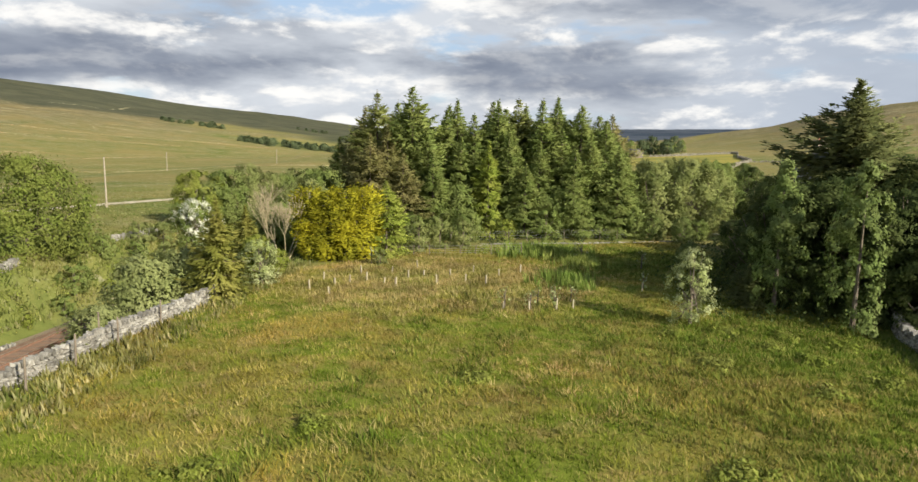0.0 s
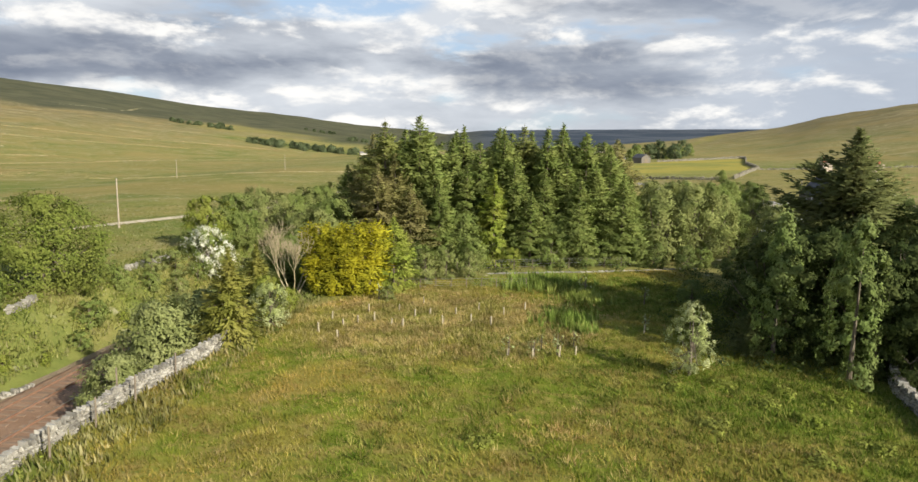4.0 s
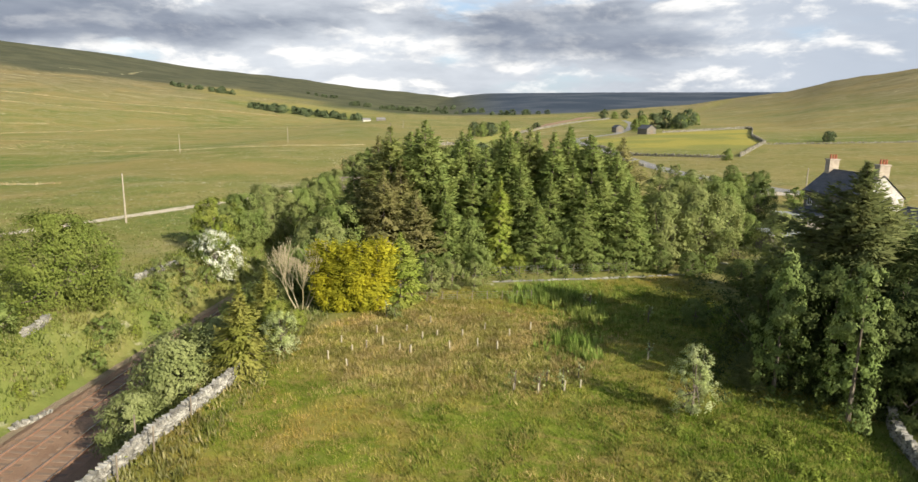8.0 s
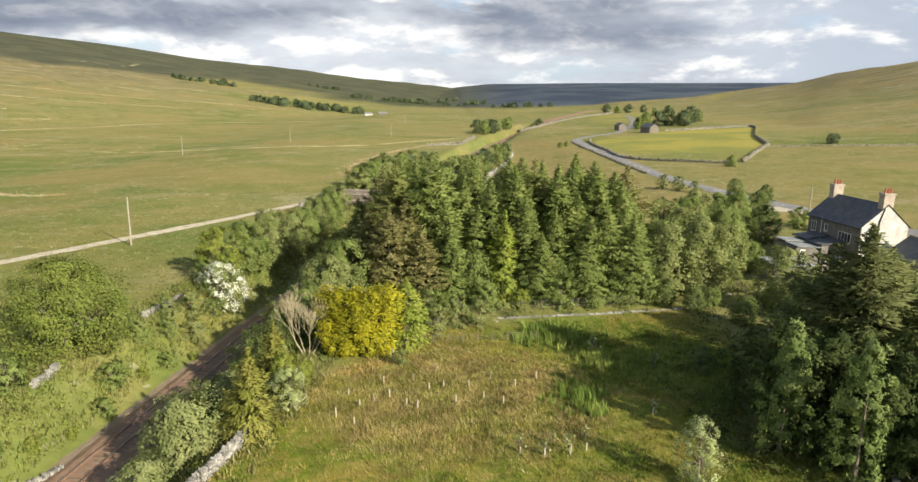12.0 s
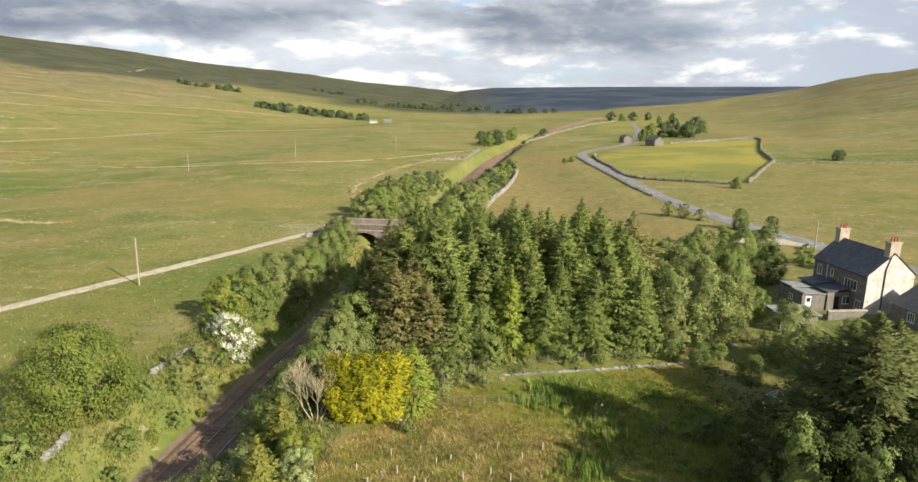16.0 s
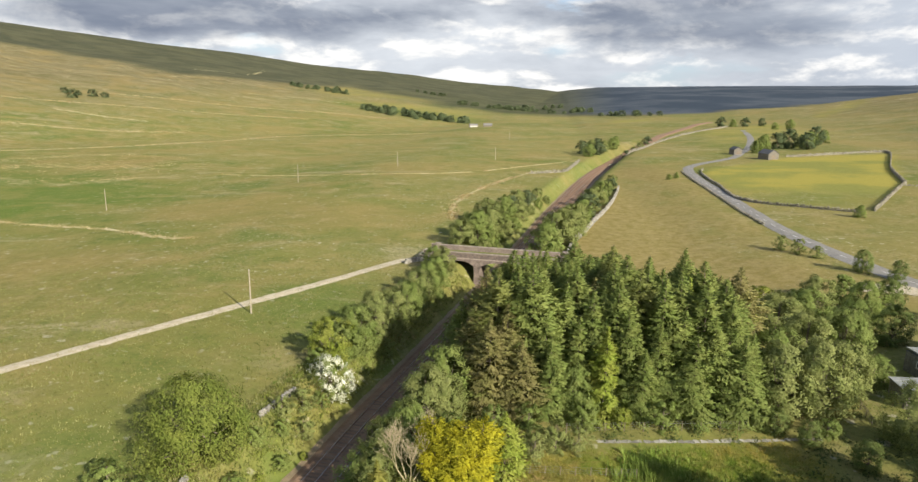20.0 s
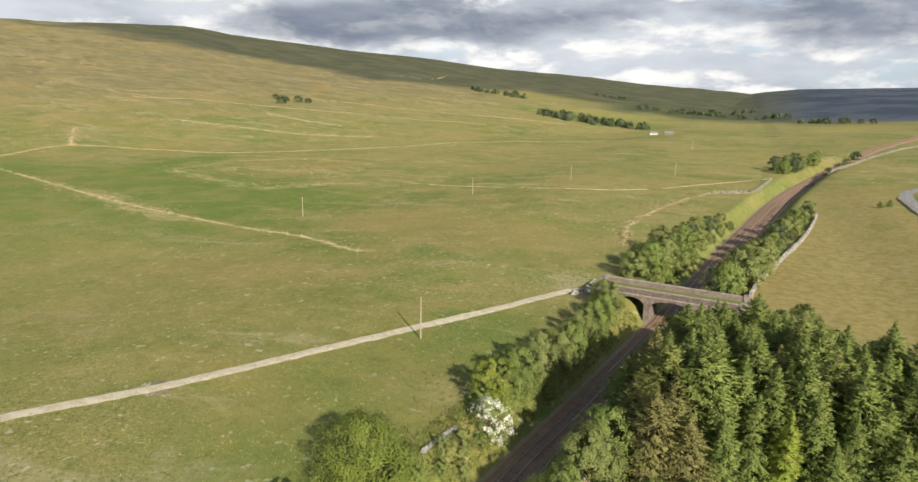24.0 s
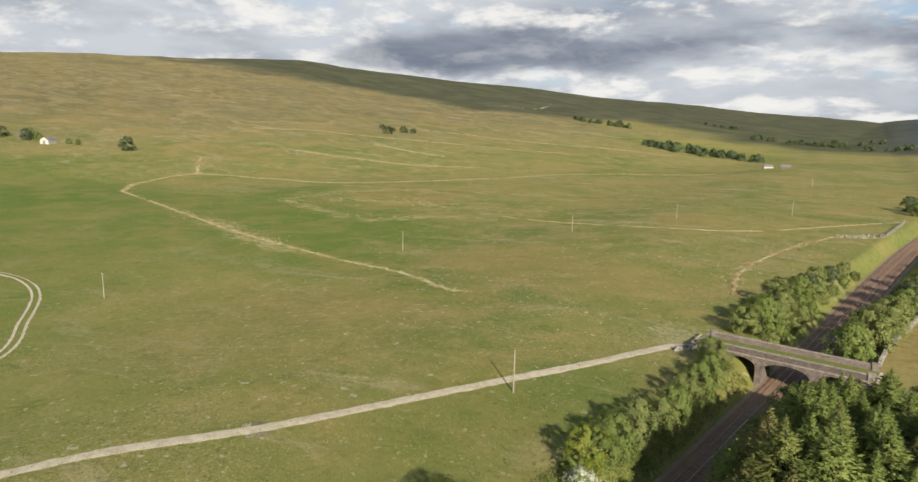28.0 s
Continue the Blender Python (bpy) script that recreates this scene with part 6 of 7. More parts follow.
lines("hill_wall", [(137, 271), (178, 262), (240, 262), (330, 280)], 0.55, "low dark dry-stone wall climbing the hillside", 17, 1.1, 0.3, 0.5)
lines("bridge_approach_wall", [(4.8, 135.2), (9.5, 134.6), (14, 134.2)], 1.0, "pale dry-stone wall at the bridge approach", 18, 0.5, 0.22, 0.5, 2.0)
lines("bridge_approach_wall", [(-25.6, 138.6), (-28.5, 137.5), (-30.5, 135)], 1.0, "dry-stone wall at the bridge approach", 19, 0.5, 0.22, 0.5, 2.0)

# ---- poles, posts, fences, tree guards ----
IRON = material("galvanised_steel", (0.42, 0.43, 0.44), 0.45, 0.7, second=(0.30, 0.30, 0.31), scale=3)
GUARD = material("cream_plastic_guard", (0.50, 0.44, 0.31), 0.6, second=(0.42, 0.37, 0.26), scale=3)


def pole(x, y, h, arm=False):
    p = thing("utility_pole", "weathered wooden utility pole standing in the pasture", "utility pole", "utility poles", at=(x, y, gz(x, y)))
    bm = bmesh.new()
    tube(bm, (0, 0, -0.5), (0, 0, h), 0.15, 0.10, 10)
    part("shaft", bm, WOOD, p)
    bm = bmesh.new()
    if arm:
        box(bm, -0.65, 0.65, -0.06, 0.06, h - 0.45, h - 0.33)
        part("crossarm", bm, WOOD, p)
        for o in (-0.55, 0, 0.55):
            bm = bmesh.new()
            tube(bm, (o, 0, h - 0.33), (o, 0, h - 0.15), 0.04, 0.05, 7)
            part("insulator", bm, IRON, p, "grey porcelain insulator")
    else:
        tube(bm, (0, 0, h), (0, 0, h + 0.06), 0.11, 0.05, 8)
        part("cap", bm, IRON, p, "metal cap")
    return p


for x, y, h, arm in ((-48.5, 97.7, 7.6, False), (-153, 204, 7.6, False), (-110.5, 274, 7.6, False), (-80, 337, 7.6, False), (-32, 388, 7.6, False), (-180, 100, 7.4, True), (-37, 604, 8, False), (69.3, 117.5, 5.5, False)):
    pole(x, y, h, arm)


def tree_guard(x, y, h, seed):
    rnd = random.Random(seed)
    g = thing("tree_guard", "cream plastic tree guard with a stake round a sapling", "tree guard", "tree guards in the field", at=(x, y, gz(x, y)), turn=rnd.uniform(0, 360))
    bm = bmesh.new()
    tube(bm, (0, 0, -0.05), (rnd.uniform(-0.06, 0.06), rnd.uniform(-0.06, 0.06), h), 0.06, 0.055, 8)
    part("tube", bm, GUARD, g)
    bm = bmesh.new()
    box(bm, 0.06, 0.10, -0.02, 0.02, -0.1, h * 0.9)
    part("stake", bm, FENCEWOOD, g)


for k, (x, y) in enumerate(((5.6, 38.1), (7.2, 37.7), (9.0, 38.1), (10.2, 38.6), (16.4, 43.7), (-6.1, 44.9), (-5.1, 45.6), (-3.9, 46.3), (-2.5, 45.0), (-1.6, 44.5), (0.4, 48.4), (2.5, 48.4), (5.1, 45.2), (6.4, 48.6), (8.3, 50.0), (-6.1, 42.1),
                         (-0.8, 47.7), (-7.6, 43.1), (-7.2, 46.6), (-4.6, 48.8), (-2.2, 49.6), (3.6, 46.2), (1.4, 45.4), (4.4, 50.2), (-0.2, 51.5))):
    tree_guard(x, y, 0.52 + 0.25 * ((k * 7) % 5) / 4, k)
sap = broadleaf("sapling", "thin young sapling with sparse leaves above its guard", 1.6, 0.8, LEAF_P, 61, 10, 16, 0.06, low=0.3, group="saplings in the field")
stand(sap, 5.7, 38.2)
for x, y, s in ((7.3, 37.8, 0.9), (8.9, 38.2, 1.1), (16.5, 43.8, 1.0), (8.0, 39.2, 0.8), (14.6, 55.4, 1.4), (10.4, 40.2, 0.8), (-4.2, 53.0, 1.1), (19.2, 52.5, 1.1)):
    again(sap, x, y, x * 50, s)


def fence(name, label, a, b, n, h, wires, rails=0, mat=FENCEWOOD):
    a, b = Vector((*a, 0)), Vector((*b, 0))
    f = thing(name, label, "fence")
    for k in range(n):
        p = a.lerp(b, k / (n - 1))
        z = gz(p.x, p.y)
        bm = bmesh.new()
        tube(bm, (p.x, p.y, z - 0.2), (p.x + 0.02, p.y, z + h), 0.05, 0.045, 6)
        part("post", bm, mat, f)
    for w in wires:
        for k in range(n - 1):
            p, q = a.lerp(b, k / (n - 1)), a.lerp(b, (k + 1) / (n - 1))
            bm = bmesh.new()
            if rails:
                d = (q - p).normalized() * 0.05
                tube(bm, Vector((p.x, p.y, gz(p.x, p.y) + w)) - d, Vector((q.x, q.y, gz(q.x, q.y) + w)) + d, 0.05, 0.05, 4)
            else:
                tube(bm, (p.x, p.y, gz(p.x, p.y) + w), (q.x, q.y, gz(q.x, q.y) + w), 0.008, 0.008, 3)
            part("rail" if rails else "wire", bm, mat if rails else IRON, f)


fence("wire_fence", "old wire netting fence on thin posts in the field", (-2.2, 57.8), (9.6, 59.2), 9, 0.95, (0.2, 0.4, 0.6, 0.85))
fence("wire_fence", "post and wire fence in front of the spruces", (3.0, 66.8), (26.5, 71.5), 12, 1.15, (0.3, 0.6, 0.9, 1.1))
fence("wooden_fence", "dark wooden post and rail fence by the gate", (38.4, 81.5), (37.4, 73.5), 5, 1.1, (0.4, 0.75, 1.05), 1)
for x, y, h in ((-15.3, 23.7, 1.5), (-15.1, 27.0, 1.5), (-14.6, 29.9, 1.5), (-16.4, 31.6, 1.9), (27.1, 35.3, 0.9), (-14.2, 34.0, 1.4)):
    pt = thing("fence_post", "weathered wooden fence post beside the stone wall", "fence post", "posts by the wall", at=(x, y, gz(x, y)))
    bm = bmesh.new()
    tube(bm, (0, 0, -0.2), (0.03, 0.02, h), 0.055, 0.045, 7)
    part("post", bm, FENCEWOOD, pt)
    bm = bmesh.new()
    tube(bm, (0.03, 0.02, h), (0.03, 0.02, h + 0.04), 0.045, 0.015, 7)
    part("tip", bm, FENCEWOOD, pt)


# ---- the bare tree ----
def bare_tree(x, y, h, seed):
    rnd = random.Random(seed)
    t = thing("bare_tree", "pale dead tree with bare upright branches", "tree", at=(x, y, gz(x, y)))
    bm, tw = bmesh.new(), bmesh.new()

    def grow(p, d, L, r, depth):
        q = p + d * L
        tube(bm if depth < 3 else tw, p, q, r, r * 0.65, 6 if depth < 2 else 4 if depth < 4 else 3)
        if depth >= 5:
            return
        for _ in range(3 if depth < 4 else 2):
            w = 0.42 if depth < 2 else 0.55
            e = (d + Vector((rnd.uniform(-w, w), rnd.uniform(-w, w), rnd.uniform(0.0, 0.35)))).normalized()
            grow(q, e, L * rnd.uniform(0.62, 0.88), max(0.012, r * 0.58), depth + 1)
    for k in range(5):
        a = k * 1.3 + rnd.uniform(-0.3, 0.3)
        grow(Vector((0.35 * math.cos(a), 0.35 * math.sin(a), -0.2)), Vector((0.55 * math.cos(a), 0.55 * math.sin(a), 1)).normalized(), h * rnd.uniform(0.17, 0.24), 0.075, 0)
    part("trunk", bm, DEADWOOD, t)
    tagged(part("twig_crown", tw, DEADWOOD, t), kind="stuff")


bare_tree(-12.2, 55.2, 8.6, 3)


# ---- houses ----
SLATE = material("dark_roof_slate", (0.075, 0.078, 0.085), 0.6, second=(0.11, 0.11, 0.115), scale=1.2, fine=(0.15, 0.15, 0.15), fine_scale=6, bump=0.3, vary=0.2)
RUBBLE = material("grey_rubble_wall", (0.19, 0.172, 0.145), 0.9, second=(0.135, 0.122, 0.102), scale=1.6, fine=(0.27, 0.25, 0.21), fine_scale=5, bump=0.6, bump_scale=8)
WHITEWASH = material("flaking_whitewash", (0.60, 0.585, 0.54), 0.9, second=(0.45, 0.425, 0.38), scale=0.8, fine=(0.34, 0.30, 0.25), fine_scale=3, bump=0.6, bump_scale=7)
PALE_STONE = material("pale_chimney_stone", (0.46, 0.39, 0.31), 0.9, second=(0.36, 0.30, 0.24), scale=2, bump=0.5)
FRAME_WHITE = material("white_window_paint", (0.75, 0.75, 0.73), 0.5, second=(0.66, 0.66, 0.64), scale=4)
DARKFRAME = material("pipe_paint_and_doorway_dark", (0.03, 0.03, 0.03), 0.5)
TERRACOTTA = material("terracotta_pot", (0.38, 0.13, 0.07), 0.8, second=(0.30, 0.11, 0.07), scale=5)
FELT = material("grey_roof_felt", (0.26, 0.27, 0.27), 0.9, second=(0.20, 0.21, 0.20), scale=0.9, fine=(0.32, 0.33, 0.30), fine_scale=3, bump=0.2)
GLASS = bpy.data.materials.new("window_glass")
GLASS.use_nodes = True
gb = GLASS.node_tree.nodes["Principled BSDF"]
gb.inputs["Base Color"].default_value, gb.inputs["Roughness"].default_value, gb.inputs["IOR"].default_value = (0.03, 0.035, 0.04, 1), 0.06, 1.5


def window(parent, m, w, h, bars=1):
    """A framed window in a wall: m puts local x along the wall, z up, -y outwards."""
    win = part_box("window", parent, FRAME_WHITE, [(m, -w / 2 - 0.07, w / 2 + 0.07, -0.05, 0.06, -0.07, 0.0), (m, -w / 2 - 0.07, w / 2 + 0.07, -0.05, 0.06, h, h + 0.07), (m, -w / 2 - 0.07, -w / 2, -0.05, 0.06, 0, h), (m, w / 2, w / 2 + 0.07, -0.05, 0.06, 0, h)]
                   + [(m, -w / 2 + w * (k + 1) / (bars + 1) - 0.025, -w / 2 + w * (k + 1) / (bars + 1) + 0.025, -0.04, 0.03, 0, h) for k in range(bars)], "white-painted window")
    part_box("pane", win, GLASS, [(m, -w / 2, w / 2, 0.0, 0.02, 0, h)], "dark glass")
    part_box("sill", win, PALE_STONE, [(m, -w / 2 - 0.15, w / 2 + 0.15, -0.14, 0.05, -0.2, -0.07)], "stone sill")
    return win


def part_box(name, parent, mat, boxes, label=""):
    bm = bmesh.new()
    for m, *b in boxes:
        box(bm, *b, m)
    return part(name, bm, mat, parent, label)


def slates(parent, corner, along, down, n, rows):
    """Overlapping slates on one slope of a roof."""
    corner, along, down = Vector(corner), Vector(along), Vector(down)
    nrm = along.cross(down).normalized()
    if nrm.z < 0:
        nrm = -nrm
    bm = bmesh.new()
    for r in range(rows):
        a, b = corner + down * (r / rows), corner + down * ((r + 1.12) / rows)
        for k in range(n):
            u0, u1 = along * (k / n), along * ((k + 0.985) / n)
            lift = nrm * (0.02 + 0.012 * ((k * 7 + r * 3) % 5) / 4)
            v = [bm.verts.new(q) for q in (a + u0 + nrm * 0.005, a + u1 + nrm * 0.005, b + u1 + lift + nrm * 0.02, b + u0 + lift + nrm * 0.02, b + u1 + lift, b + u0 + lift)]
            bm.faces.new(v[:4]), bm.faces.new((v[3], v[2], v[4], v[5]))
    tagged(part("slate_covering", bm, SLATE, parent), kind="stuff")


def make_house():
    g = 2.2
    hs = thing("stone_house", "two-storey stone house with slate roof, two chimneys and whitewashed gable", "house", at=(55.4, 81.0, 0), turn=6.0)
    W, L, E, R = 6.8, 10.6, 7.8, 10.75
    I = Matrix.Identity(4)
    part_box("rear_wall", hs, RUBBLE, [(I, 0, 0.45, 0, L, g - 0.8, E)])
    part_box("front_wall", hs, RUBBLE, [(I, W - 0.45, W, 0, L, g - 0.8, E)])
    for y0, mat, lab in ((0, WHITEWASH, "gable wall of flaking whitewashed stone"), (L - 0.45, RUBBLE, "")):
        bm = bmesh.new()
        pr = [(0.45, g - 0.8), (W - 0.45, g - 0.8), (W - 0.45, E), (W, E), (W / 2, R - 0.06), (0, E), (0.45, E)]
        f0, f1 = [bm.verts.new((x, y0 - 0.003, z)) for x, z in pr], [bm.verts.new((x, y0 + 0.45, z)) for x, z in pr]
        bm.faces.new(f0), bm.faces.new(f1[::-1])
        for i in range(len(pr)):
            j = (i + 1) % len(pr)
            bm.faces.new((f0[j], f0[i], f1[i], f1[j]))
        bmesh.ops.recalc_face_normals(bm, faces=bm.faces[:])
        part("gable_wall", bm, mat, hs, lab)
    part_box("gable_corner", hs, WHITEWASH, [(I, -0.004, 0.45, -0.004, 0.0, g - 0.8, E)])
    part_box("gable_corner", hs, WHITEWASH, [(I, W - 0.45, W, -0.004, 0.0, g - 0.8, E)])
    roof = part_box("roof", hs, SLATE, [(Matrix.Translation((W / 2, L / 2, R + 0.02)), -0.12, 0.12, -L / 2 - 0.15, L / 2 + 0.15, -0.05, 0.05)], "dark slate roof")
    slates(roof, (W / 2, -0.15, R), (0, L + 0.3, 0), (-W / 2 - 0.35, 0, -(R - E) - 0.22), 26, 14)
    slates(roof, (W / 2, -0.15, R), (0, L + 0.3, 0), (W / 2 + 0.35, 0, -(R - E) - 0.22), 26, 14)
    for y0, top in ((0.05, 12.3), (L - 1.0, 12.3)):
        ch = part_box("chimney", hs, PALE_STONE, [(I, W / 2 - 0.75, W / 2 + 0.75, y0, y0 + 0.95, R - 1.0, top - 0.25), (I, W / 2 - 0.85, W / 2 + 0.85, y0 - 0.1, y0 + 1.05, top - 0.25, top - 0.05)], "pale stone chimney stack")
        for o in (-0.4, 0.05, 0.45):
            bm = bmesh.new()
            tube(bm, (W / 2 + o, y0 + 0.45, top - 0.05), (W / 2 + o, y0 + 0.45, top + 0.6), 0.15, 0.12, 9)
            part("chimney_pot", bm, TERRACOTTA, ch, "terracotta pot")
    back = lambda v, z: Matrix.Translation((0, v, z)) @ pose(0, 0, 0, 0, 0, -90)
    for v, z, w, h, b in ((9.3, 5.6, 0.9, 1.3, 1), (6.7, 6.0, 0.5, 0.9, 0), (2.9, 5.2, 2.3, 1.25, 3), (1.1, 2.9, 0.9, 1.1, 1)):
        window(hs, back(v, z), w, h, b)
    bm = bmesh.new()
    tube(bm, (W / 2 - 1.0, -0.1, g - 0.3), (W / 2 - 1.0, -0.1, 8.6), 0.07, 0.07, 7), tube(bm, (W / 2 - 1.0, -0.1, 8.6), (W / 2 - 0.5, -0.1, 10.2), 0.07, 0.07, 7)
    part("flue_pipe", bm, DARKFRAME, hs, "black flue pipe")
    bm = bmesh.new()
    tube(bm, (-0.12, 7.6, g), (-0.12, 7.6, E), 0.06, 0.06, 7)
    part("soil_pipe", bm, FRAME_WHITE, hs, "pale soil pipe")
    bm = bmesh.new()
    tube(bm, (-0.36, -0.1, E - 0.22), (-0.36, L + 0.1, E - 0.22), 0.07, 0.07, 6)
    part("gutter", bm, DARKFRAME, hs)
    # low rear buildings
    ln = thing("stone_outhouse", "low stone outhouse with flat grey roof and white door", "outbuilding", at=(48.3, 83.2, 0), turn=6.0)
    part_box("wall", ln, RUBBLE, [(I, 0, 3.4, 0, 0.35, g - 0.6, 4.5), (I, 0, 0.35, 0.35, 5.2, g - 0.6, 4.5), (I, 3.05, 3.4, 0.35, 5.2, g - 0.6, 4.5), (I, 0.35, 3.05, 4.85, 5.2, g - 0.6, 4.5)])
    part_box("roof", ln, FELT, [(pose(0, 0, 0, 0, 3, 0), -0.2, 3.6, -0.2, 2.6, 4.55, 4.68), (pose(0, 0, 0, 0, 3, 0), -0.2, 3.6, 2.6, 5.4, 4.75, 4.88)], "flat grey felt roof")
    dr = part_box("door", ln, FRAME_WHITE, [(I, 0.5, 1.35, -0.05, 0.0, g - 0.1, g + 1.95)], "white-painted door")
    part_box("door_pane", dr, GLASS, [(I, 0.65, 1.2, -0.06, -0.045, g + 1.15, g + 1.75)])
    window(ln, Matrix.Translation((0, 2.4, 3.1)) @ pose(0, 0, 0, 0, 0, -90), 0.7, 0.7)
    ext = thing("rear_extension", "single-storey rear extension with lean-to slate roof", "outbuilding", at=(51.9, 83.4, 0), turn=6.0)
    part_box("wall", ext, RUBBLE, [(I, 0, 1.0, 0, 0.3, g - 0.6, 4.7), (I, 1.9, 3.6, 0, 0.3, g - 0.6, 4.7), (I, 1.0, 1.9, 0, 0.3, 4.1, 4.7), (I, 0, 0.3, 0.3, 6.0, g - 0.6, 4.7), (I, 0, 3.4, 5.7, 6.0, g - 0.6, 4.7)])
    part_box("roof", ext, SLATE, [(pose(0, 0, 0, 0, -7, 0), 0.3, 4.4, -0.3, 2.9, 4.75, 4.88), (pose(0, 0, 0, 0, -7, 0), 0.3, 4.4, 2.9, 6.2, 4.95, 5.08)], "grey lean-to roof")
    # black panel set behind the opening for the dark inside
    part_box("open_doorway", ext, DARKFRAME, [(I, 0.95, 1.95, 0.31, 0.36, g - 0.1, 4.15)], "black panel standing for the dark inside the open doorway")
    window(ext, Matrix.Translation((2.8, 0, 3.1)), 1.0, 1.0, 1)
    sh = thing("low_shed", "low shed with pale mossy flat roof", "shed", at=(42.6, 77.4, 0), turn=4.0)
    part_box("wall", sh, RUBBLE, [(I, 0, 5.0, 0, 0.25, 0.6, 3.3), (I, 0, 0.25, 0.25, 3.4, 0.6, 3.3), (I, 4.75, 5.0, 0.25, 3.4, 0.6, 3.3), (I, 0.25, 4.75, 3.15, 3.4, 0.6, 3.3)])
    part_box("roof", sh, FELT, [(pose(0, 0, 0, 3, 0, 0), -0.25, 5.25, -0.25, 3.65, 3.32, 3.44)], "pale mossy roof sheet")
    part_box("door", sh, FENCEWOOD, [(I, 3.5, 4.4, -0.05, 0.0, 1.1, 3.0)], "wooden door")
    gw = thing("yard_wall", "low rubble wall of the yard", "stone wall", at=(50.0, 79.6, 0), turn=5)
    part_box("wall_body", gw, RUBBLE, [(I, 0, 5.5, 0, 0.4, 1.2, 3.2)])
    part_box("coping", gw, PALE_STONE, [(I, -0.05, 5.55, -0.05, 0.45, 3.2, 3.32)])
    ct = thing("cottage", "single-storey stone cottage with dark slate roof", "house", at=(58.6, 72.6, 0), turn=6.0)
    part_box("wall", ct, RUBBLE, [(I, 0, 0.4, 0, 6.6, g - 0.8, 4.9), (I, 0.4, 6.0, 0, 0.4, g - 0.8, 4.9), (I, 6.0, 6.4, 0, 6.6, g - 0.8, 4.9), (I, 0.4, 6.0, 6.2, 6.6, g - 0.8, 4.9)])
    cr = part_box("roof", ct, SLATE, [(Matrix.Translation((3.2, 3.3, 7.05)), -0.1, 0.1, -3.5, 3.5, -0.04, 0.04)], "dark slate roof")
    slates(cr, (3.2, -0.2, 7.0), (0, 7.0, 0), (-3.5, 0, -2.3), 18, 11), slates(cr, (3.2, -0.2, 7.0), (0, 7.0, 0), (3.5, 0, -2.3), 18, 11)
    for y0 in (0.0, 6.2):
        bm = bmesh.new()
        v = [bm.verts.new(p) for p in ((0, y0, 4.9), (6.4, y0, 4.9), (3.2, y0, 6.9), (0, y0 + 0.4, 4.9), (6.4, y0 + 0.4, 4.9), (3.2, y0 + 0.4, 6.9))]
        bm.faces.new(v[:3]), bm.faces.new(v[:2:-1]), bm.faces.new((v[0], v[3], v[4], v[1])), bm.faces.new((v[1], v[4], v[5], v[2])), bm.faces.new((v[2], v[5], v[3], v[0]))
        part("gable", bm, RUBBLE, ct)
    window(ct, Matrix.Translation((0, 3.4, 3.2)) @ pose(0, 0, 0, 0, 0, -90), 1.0, 1.1, 2)


make_house()


# ---- the little greenhouse ----
def greenhouse(x, y):
    gh = thing("greenhouse", "small overgrown white-framed greenhouse", "greenhouse", at=(x, y, gz(x, y)), turn=-35)
    w, l, e, r = 1.9, 2.6, 1.4, 2.1
    for sx in (0, w):
        for k in range(4):
            bm = bmesh.new()
            tube(bm, (sx, l * k / 3, 0), (sx, l * k / 3, e), 0.025, 0.025, 4)
            tube(bm, (sx, l * k / 3, e), (w / 2, l * k / 3, r), 0.025, 0.025, 4)
            part("frame_rib", bm, FRAME_WHITE, gh)
        bm = bmesh.new()
        for a, b in (((sx, 0, e), (sx, l, e)), ((sx, 0, 0.05), (sx, l, 0.05)), ((w / 2, 0, r), (w / 2, l, r))):
            tube(bm, a, b, 0.03, 0.03, 4)
        part("frame_rail", bm, FRAME_WHITE, gh)


greenhouse(30.4, 56.6)


# ---- far things ----
def barn(x, y, w, l, h, turn, label, roofmat, wallmat=RUBBLE, name="barn"):
    b = thing(name, label, "barn", at=(x, y, gz(x, y)), turn=turn)
    I = Matrix.Identity(4)
    part_box("wall", b, wallmat, [(I, 0, 0.5, 0, l, -1, h), (I, 0.5, w - 0.5, 0, 0.5, -1, h), (I, w - 0.5, w, 0, l, -1, h), (I, 0.5, w - 0.5, l - 0.5, l, -1, h)])
    for y0 in (0.0, l - 0.5):
        bm = bmesh.new()
        v = [bm.verts.new(p) for p in ((0, y0, h), (w, y0, h), (w / 2, y0, h + w * 0.33), (0, y0 + 0.5, h), (w, y0 + 0.5, h), (w / 2, y0 + 0.5, h + w * 0.33))]
        bm.faces.new(v[:3]), bm.faces.new(v[:2:-1]), bm.faces.new((v[0], v[3], v[4], v[1])), bm.faces.new((v[1], v[4], v[5], v[2])), bm.faces.new((v[2], v[5], v[3], v[0]))
        part("gable", bm, wallmat, b)
    for s in (-1, 1):
        part_box("roof_slope", b, roofmat, [(Matrix.Translation((w / 2, 0, h + w * 0.34)) @ pose(0, 0, 0, 0, s * math.degrees(math.atan(0.66)), 0), 0 if s > 0 else -w * 0.64, w * 0.64 if s > 0 else 0, -0.2, l + 0.2, 0.0, 0.15)])
    part_box("door", b, FENCEWOOD, [(I, w / 2 - 1.1, w / 2 + 1.1, -0.06, 0.0, -0.2, h * 0.8)], "weathered barn door")


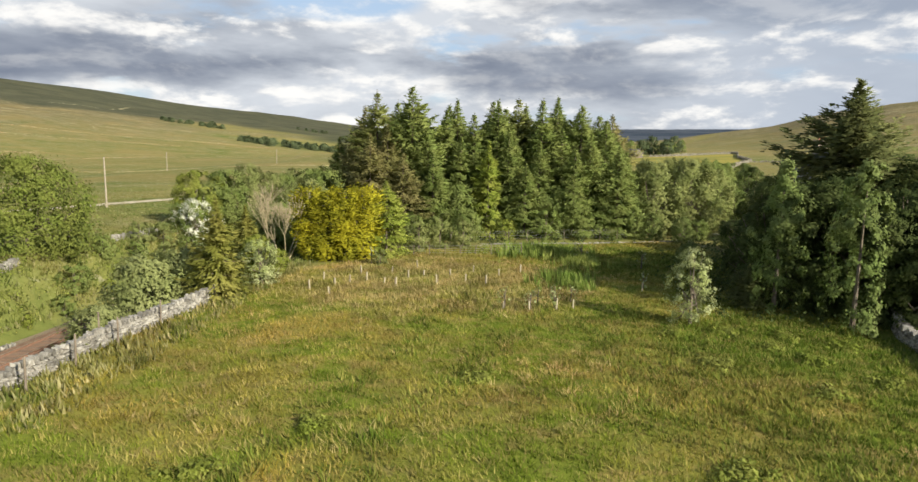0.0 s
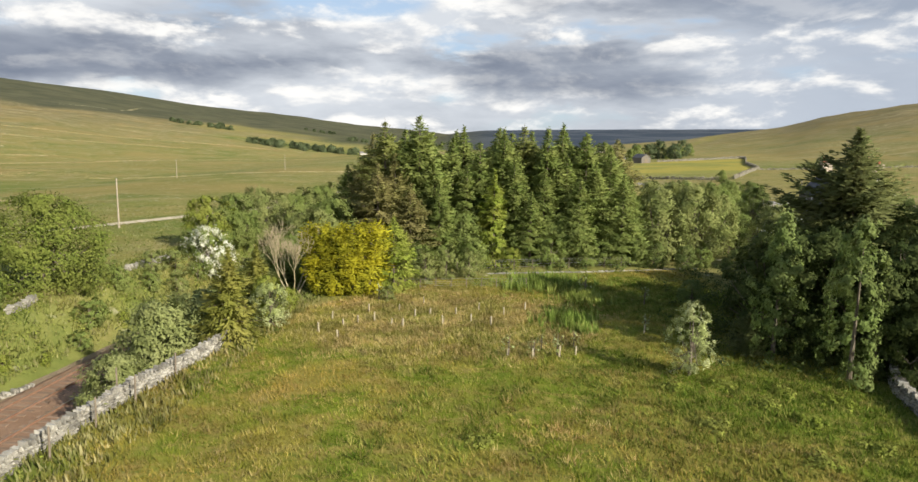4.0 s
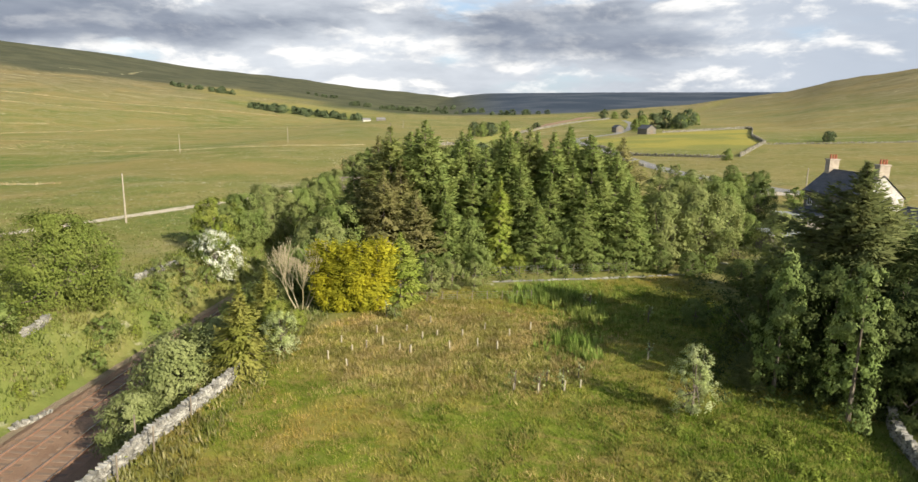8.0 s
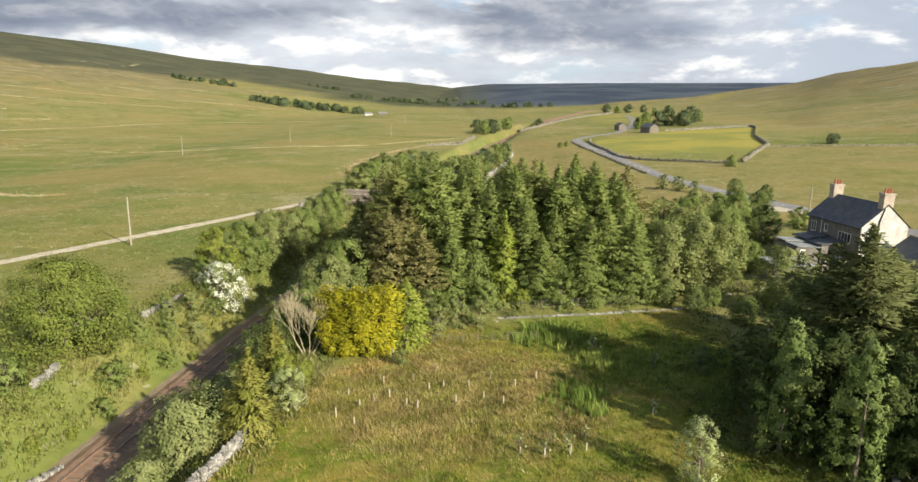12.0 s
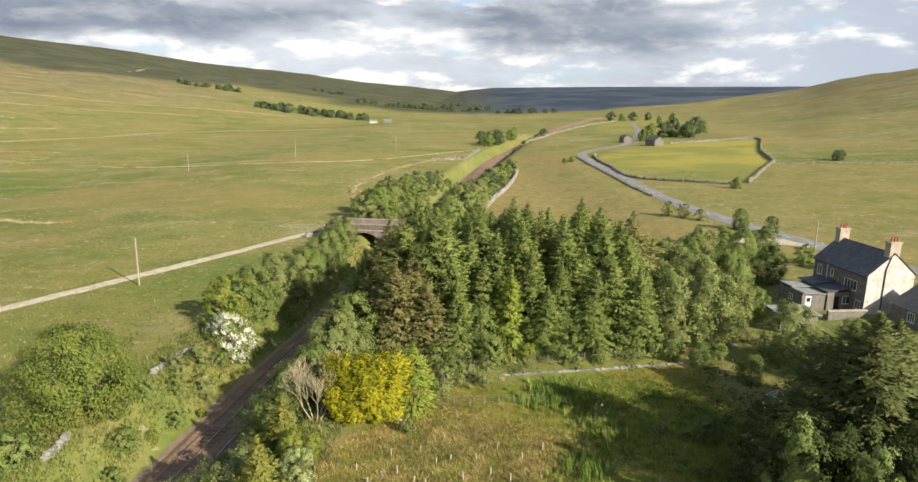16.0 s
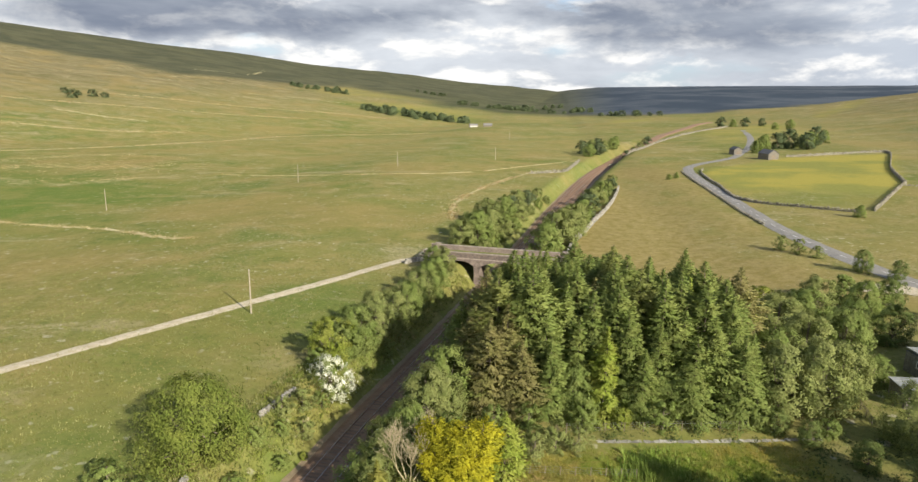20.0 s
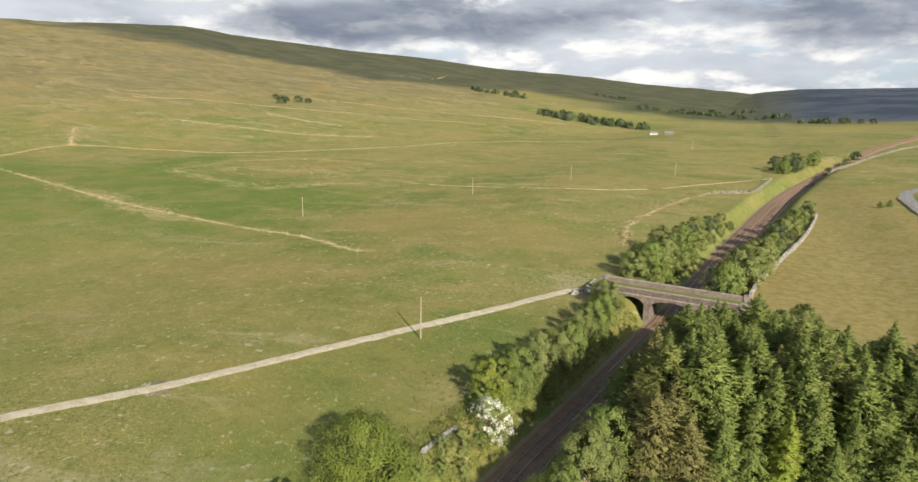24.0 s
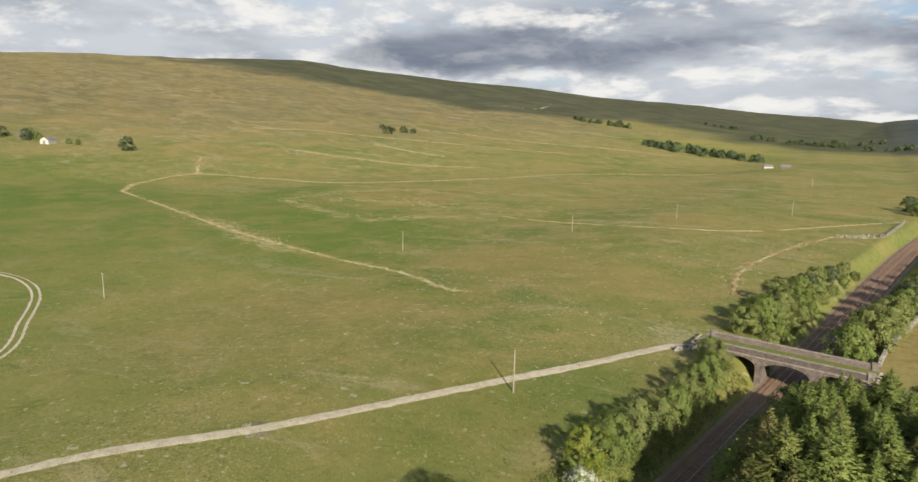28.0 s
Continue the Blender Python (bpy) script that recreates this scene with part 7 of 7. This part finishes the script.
barn(121, 381, 6.5, 9, 3.2, 20, "small stone field barn at the edge of the meadow", SLATE)
barn(112, 416, 5, 7, 3.0, 10, "small stone barn beside the road", SLATE)
PALESHEET = material("pale_sheet_roof", (0.22, 0.21, 0.20), 0.6, second=(0.17, 0.165, 0.155), scale=0.3)
barn(-103, 830, 6, 10, 2.4, -70, "whitewashed grey-roofed farm building at the foot of the hill", PALESHEET, WHITEWASH, "farm_building")
barn(-84, 822, 6, 11, 2.2, -80, "pale farm shed at the foot of the hill", PALESHEET, RUBBLE, "farm_building")
barn(-716, 336, 9, 14, 4, 30, "stone farmhouse by the far trees", PALESHEET, WHITEWASH, "farm_building")
barn(-760, 336, 8, 12, 5, 10, "grey farmhouse among the far trees", SLATE, RUBBLE, "farm_building")
far = [(-632, 378, 5, 2.0), (-735, 342, 4, 1.5), (-748, 338, 5, 1.6), (-765, 350, 4, 1.6), (-782, 330, 5, 1.7), (-700, 356, 4, 1.0), (-690, 360, 4, 0.9), (128, 427, 4, 1.2), (138, 445, 4, 1.5), (150, 458, 5, 1.5), (158, 460, 5, 1.7), (166, 450, 5, 1.6), (178, 480, 4, 1.6), (186, 490, 5, 1.7), (194, 497, 4, 1.5),
       (170, 470, 4, 1.4), (195, 789, 5, 1.5), (207, 786, 4, 1.3), (220, 784, 5, 1.4), (231, 718, 4, 1.2), (253, 737, 4, 1.4), (240, 790, 5, 1.3), (55, 158, 2, 0.45), (57.5, 154, 2, 0.5), (60, 150, 2, 0.42), (91, 201, 4, 0.55), (167, 276, 5, 0.6), (170, 278, 5, 0.55), (53, 296, 4, 0.4), (57, 300, 4, 0.4), (64, 138, 1, 0.6), (68, 132, 1, 0.5)]
plant(far)
rf = random.Random(77)
for cx, cy, n, sx, sy in ((-575, 1540, 12, 55, 22), (-505, 1500, 5, 25, 14), (-300, 1140, 14, 36, 26), (-240, 1085, 12, 34, 16), (-185, 1062, 7, 22, 10), (-148, 1050, 5, 14, 8), (-354, 1925, 5, 35, 20), (-205, 1569, 4, 20, 12), (-110, 1556, 9, 38, 14), (-62, 1565, 6, 26, 12), (-20, 1700, 5, 50, 20), (60, 1500, 8, 60, 25), (150, 1300, 7, 60, 25), (-620, 800, 3, 30, 20)):
    for _ in range(int(n * 1.7)):
        x, y = rf.gauss(cx, sx * 0.6), rf.gauss(cy, sy * 0.6)
        plant([(x, y, 6, rf.uniform(1.2, 2.1))])
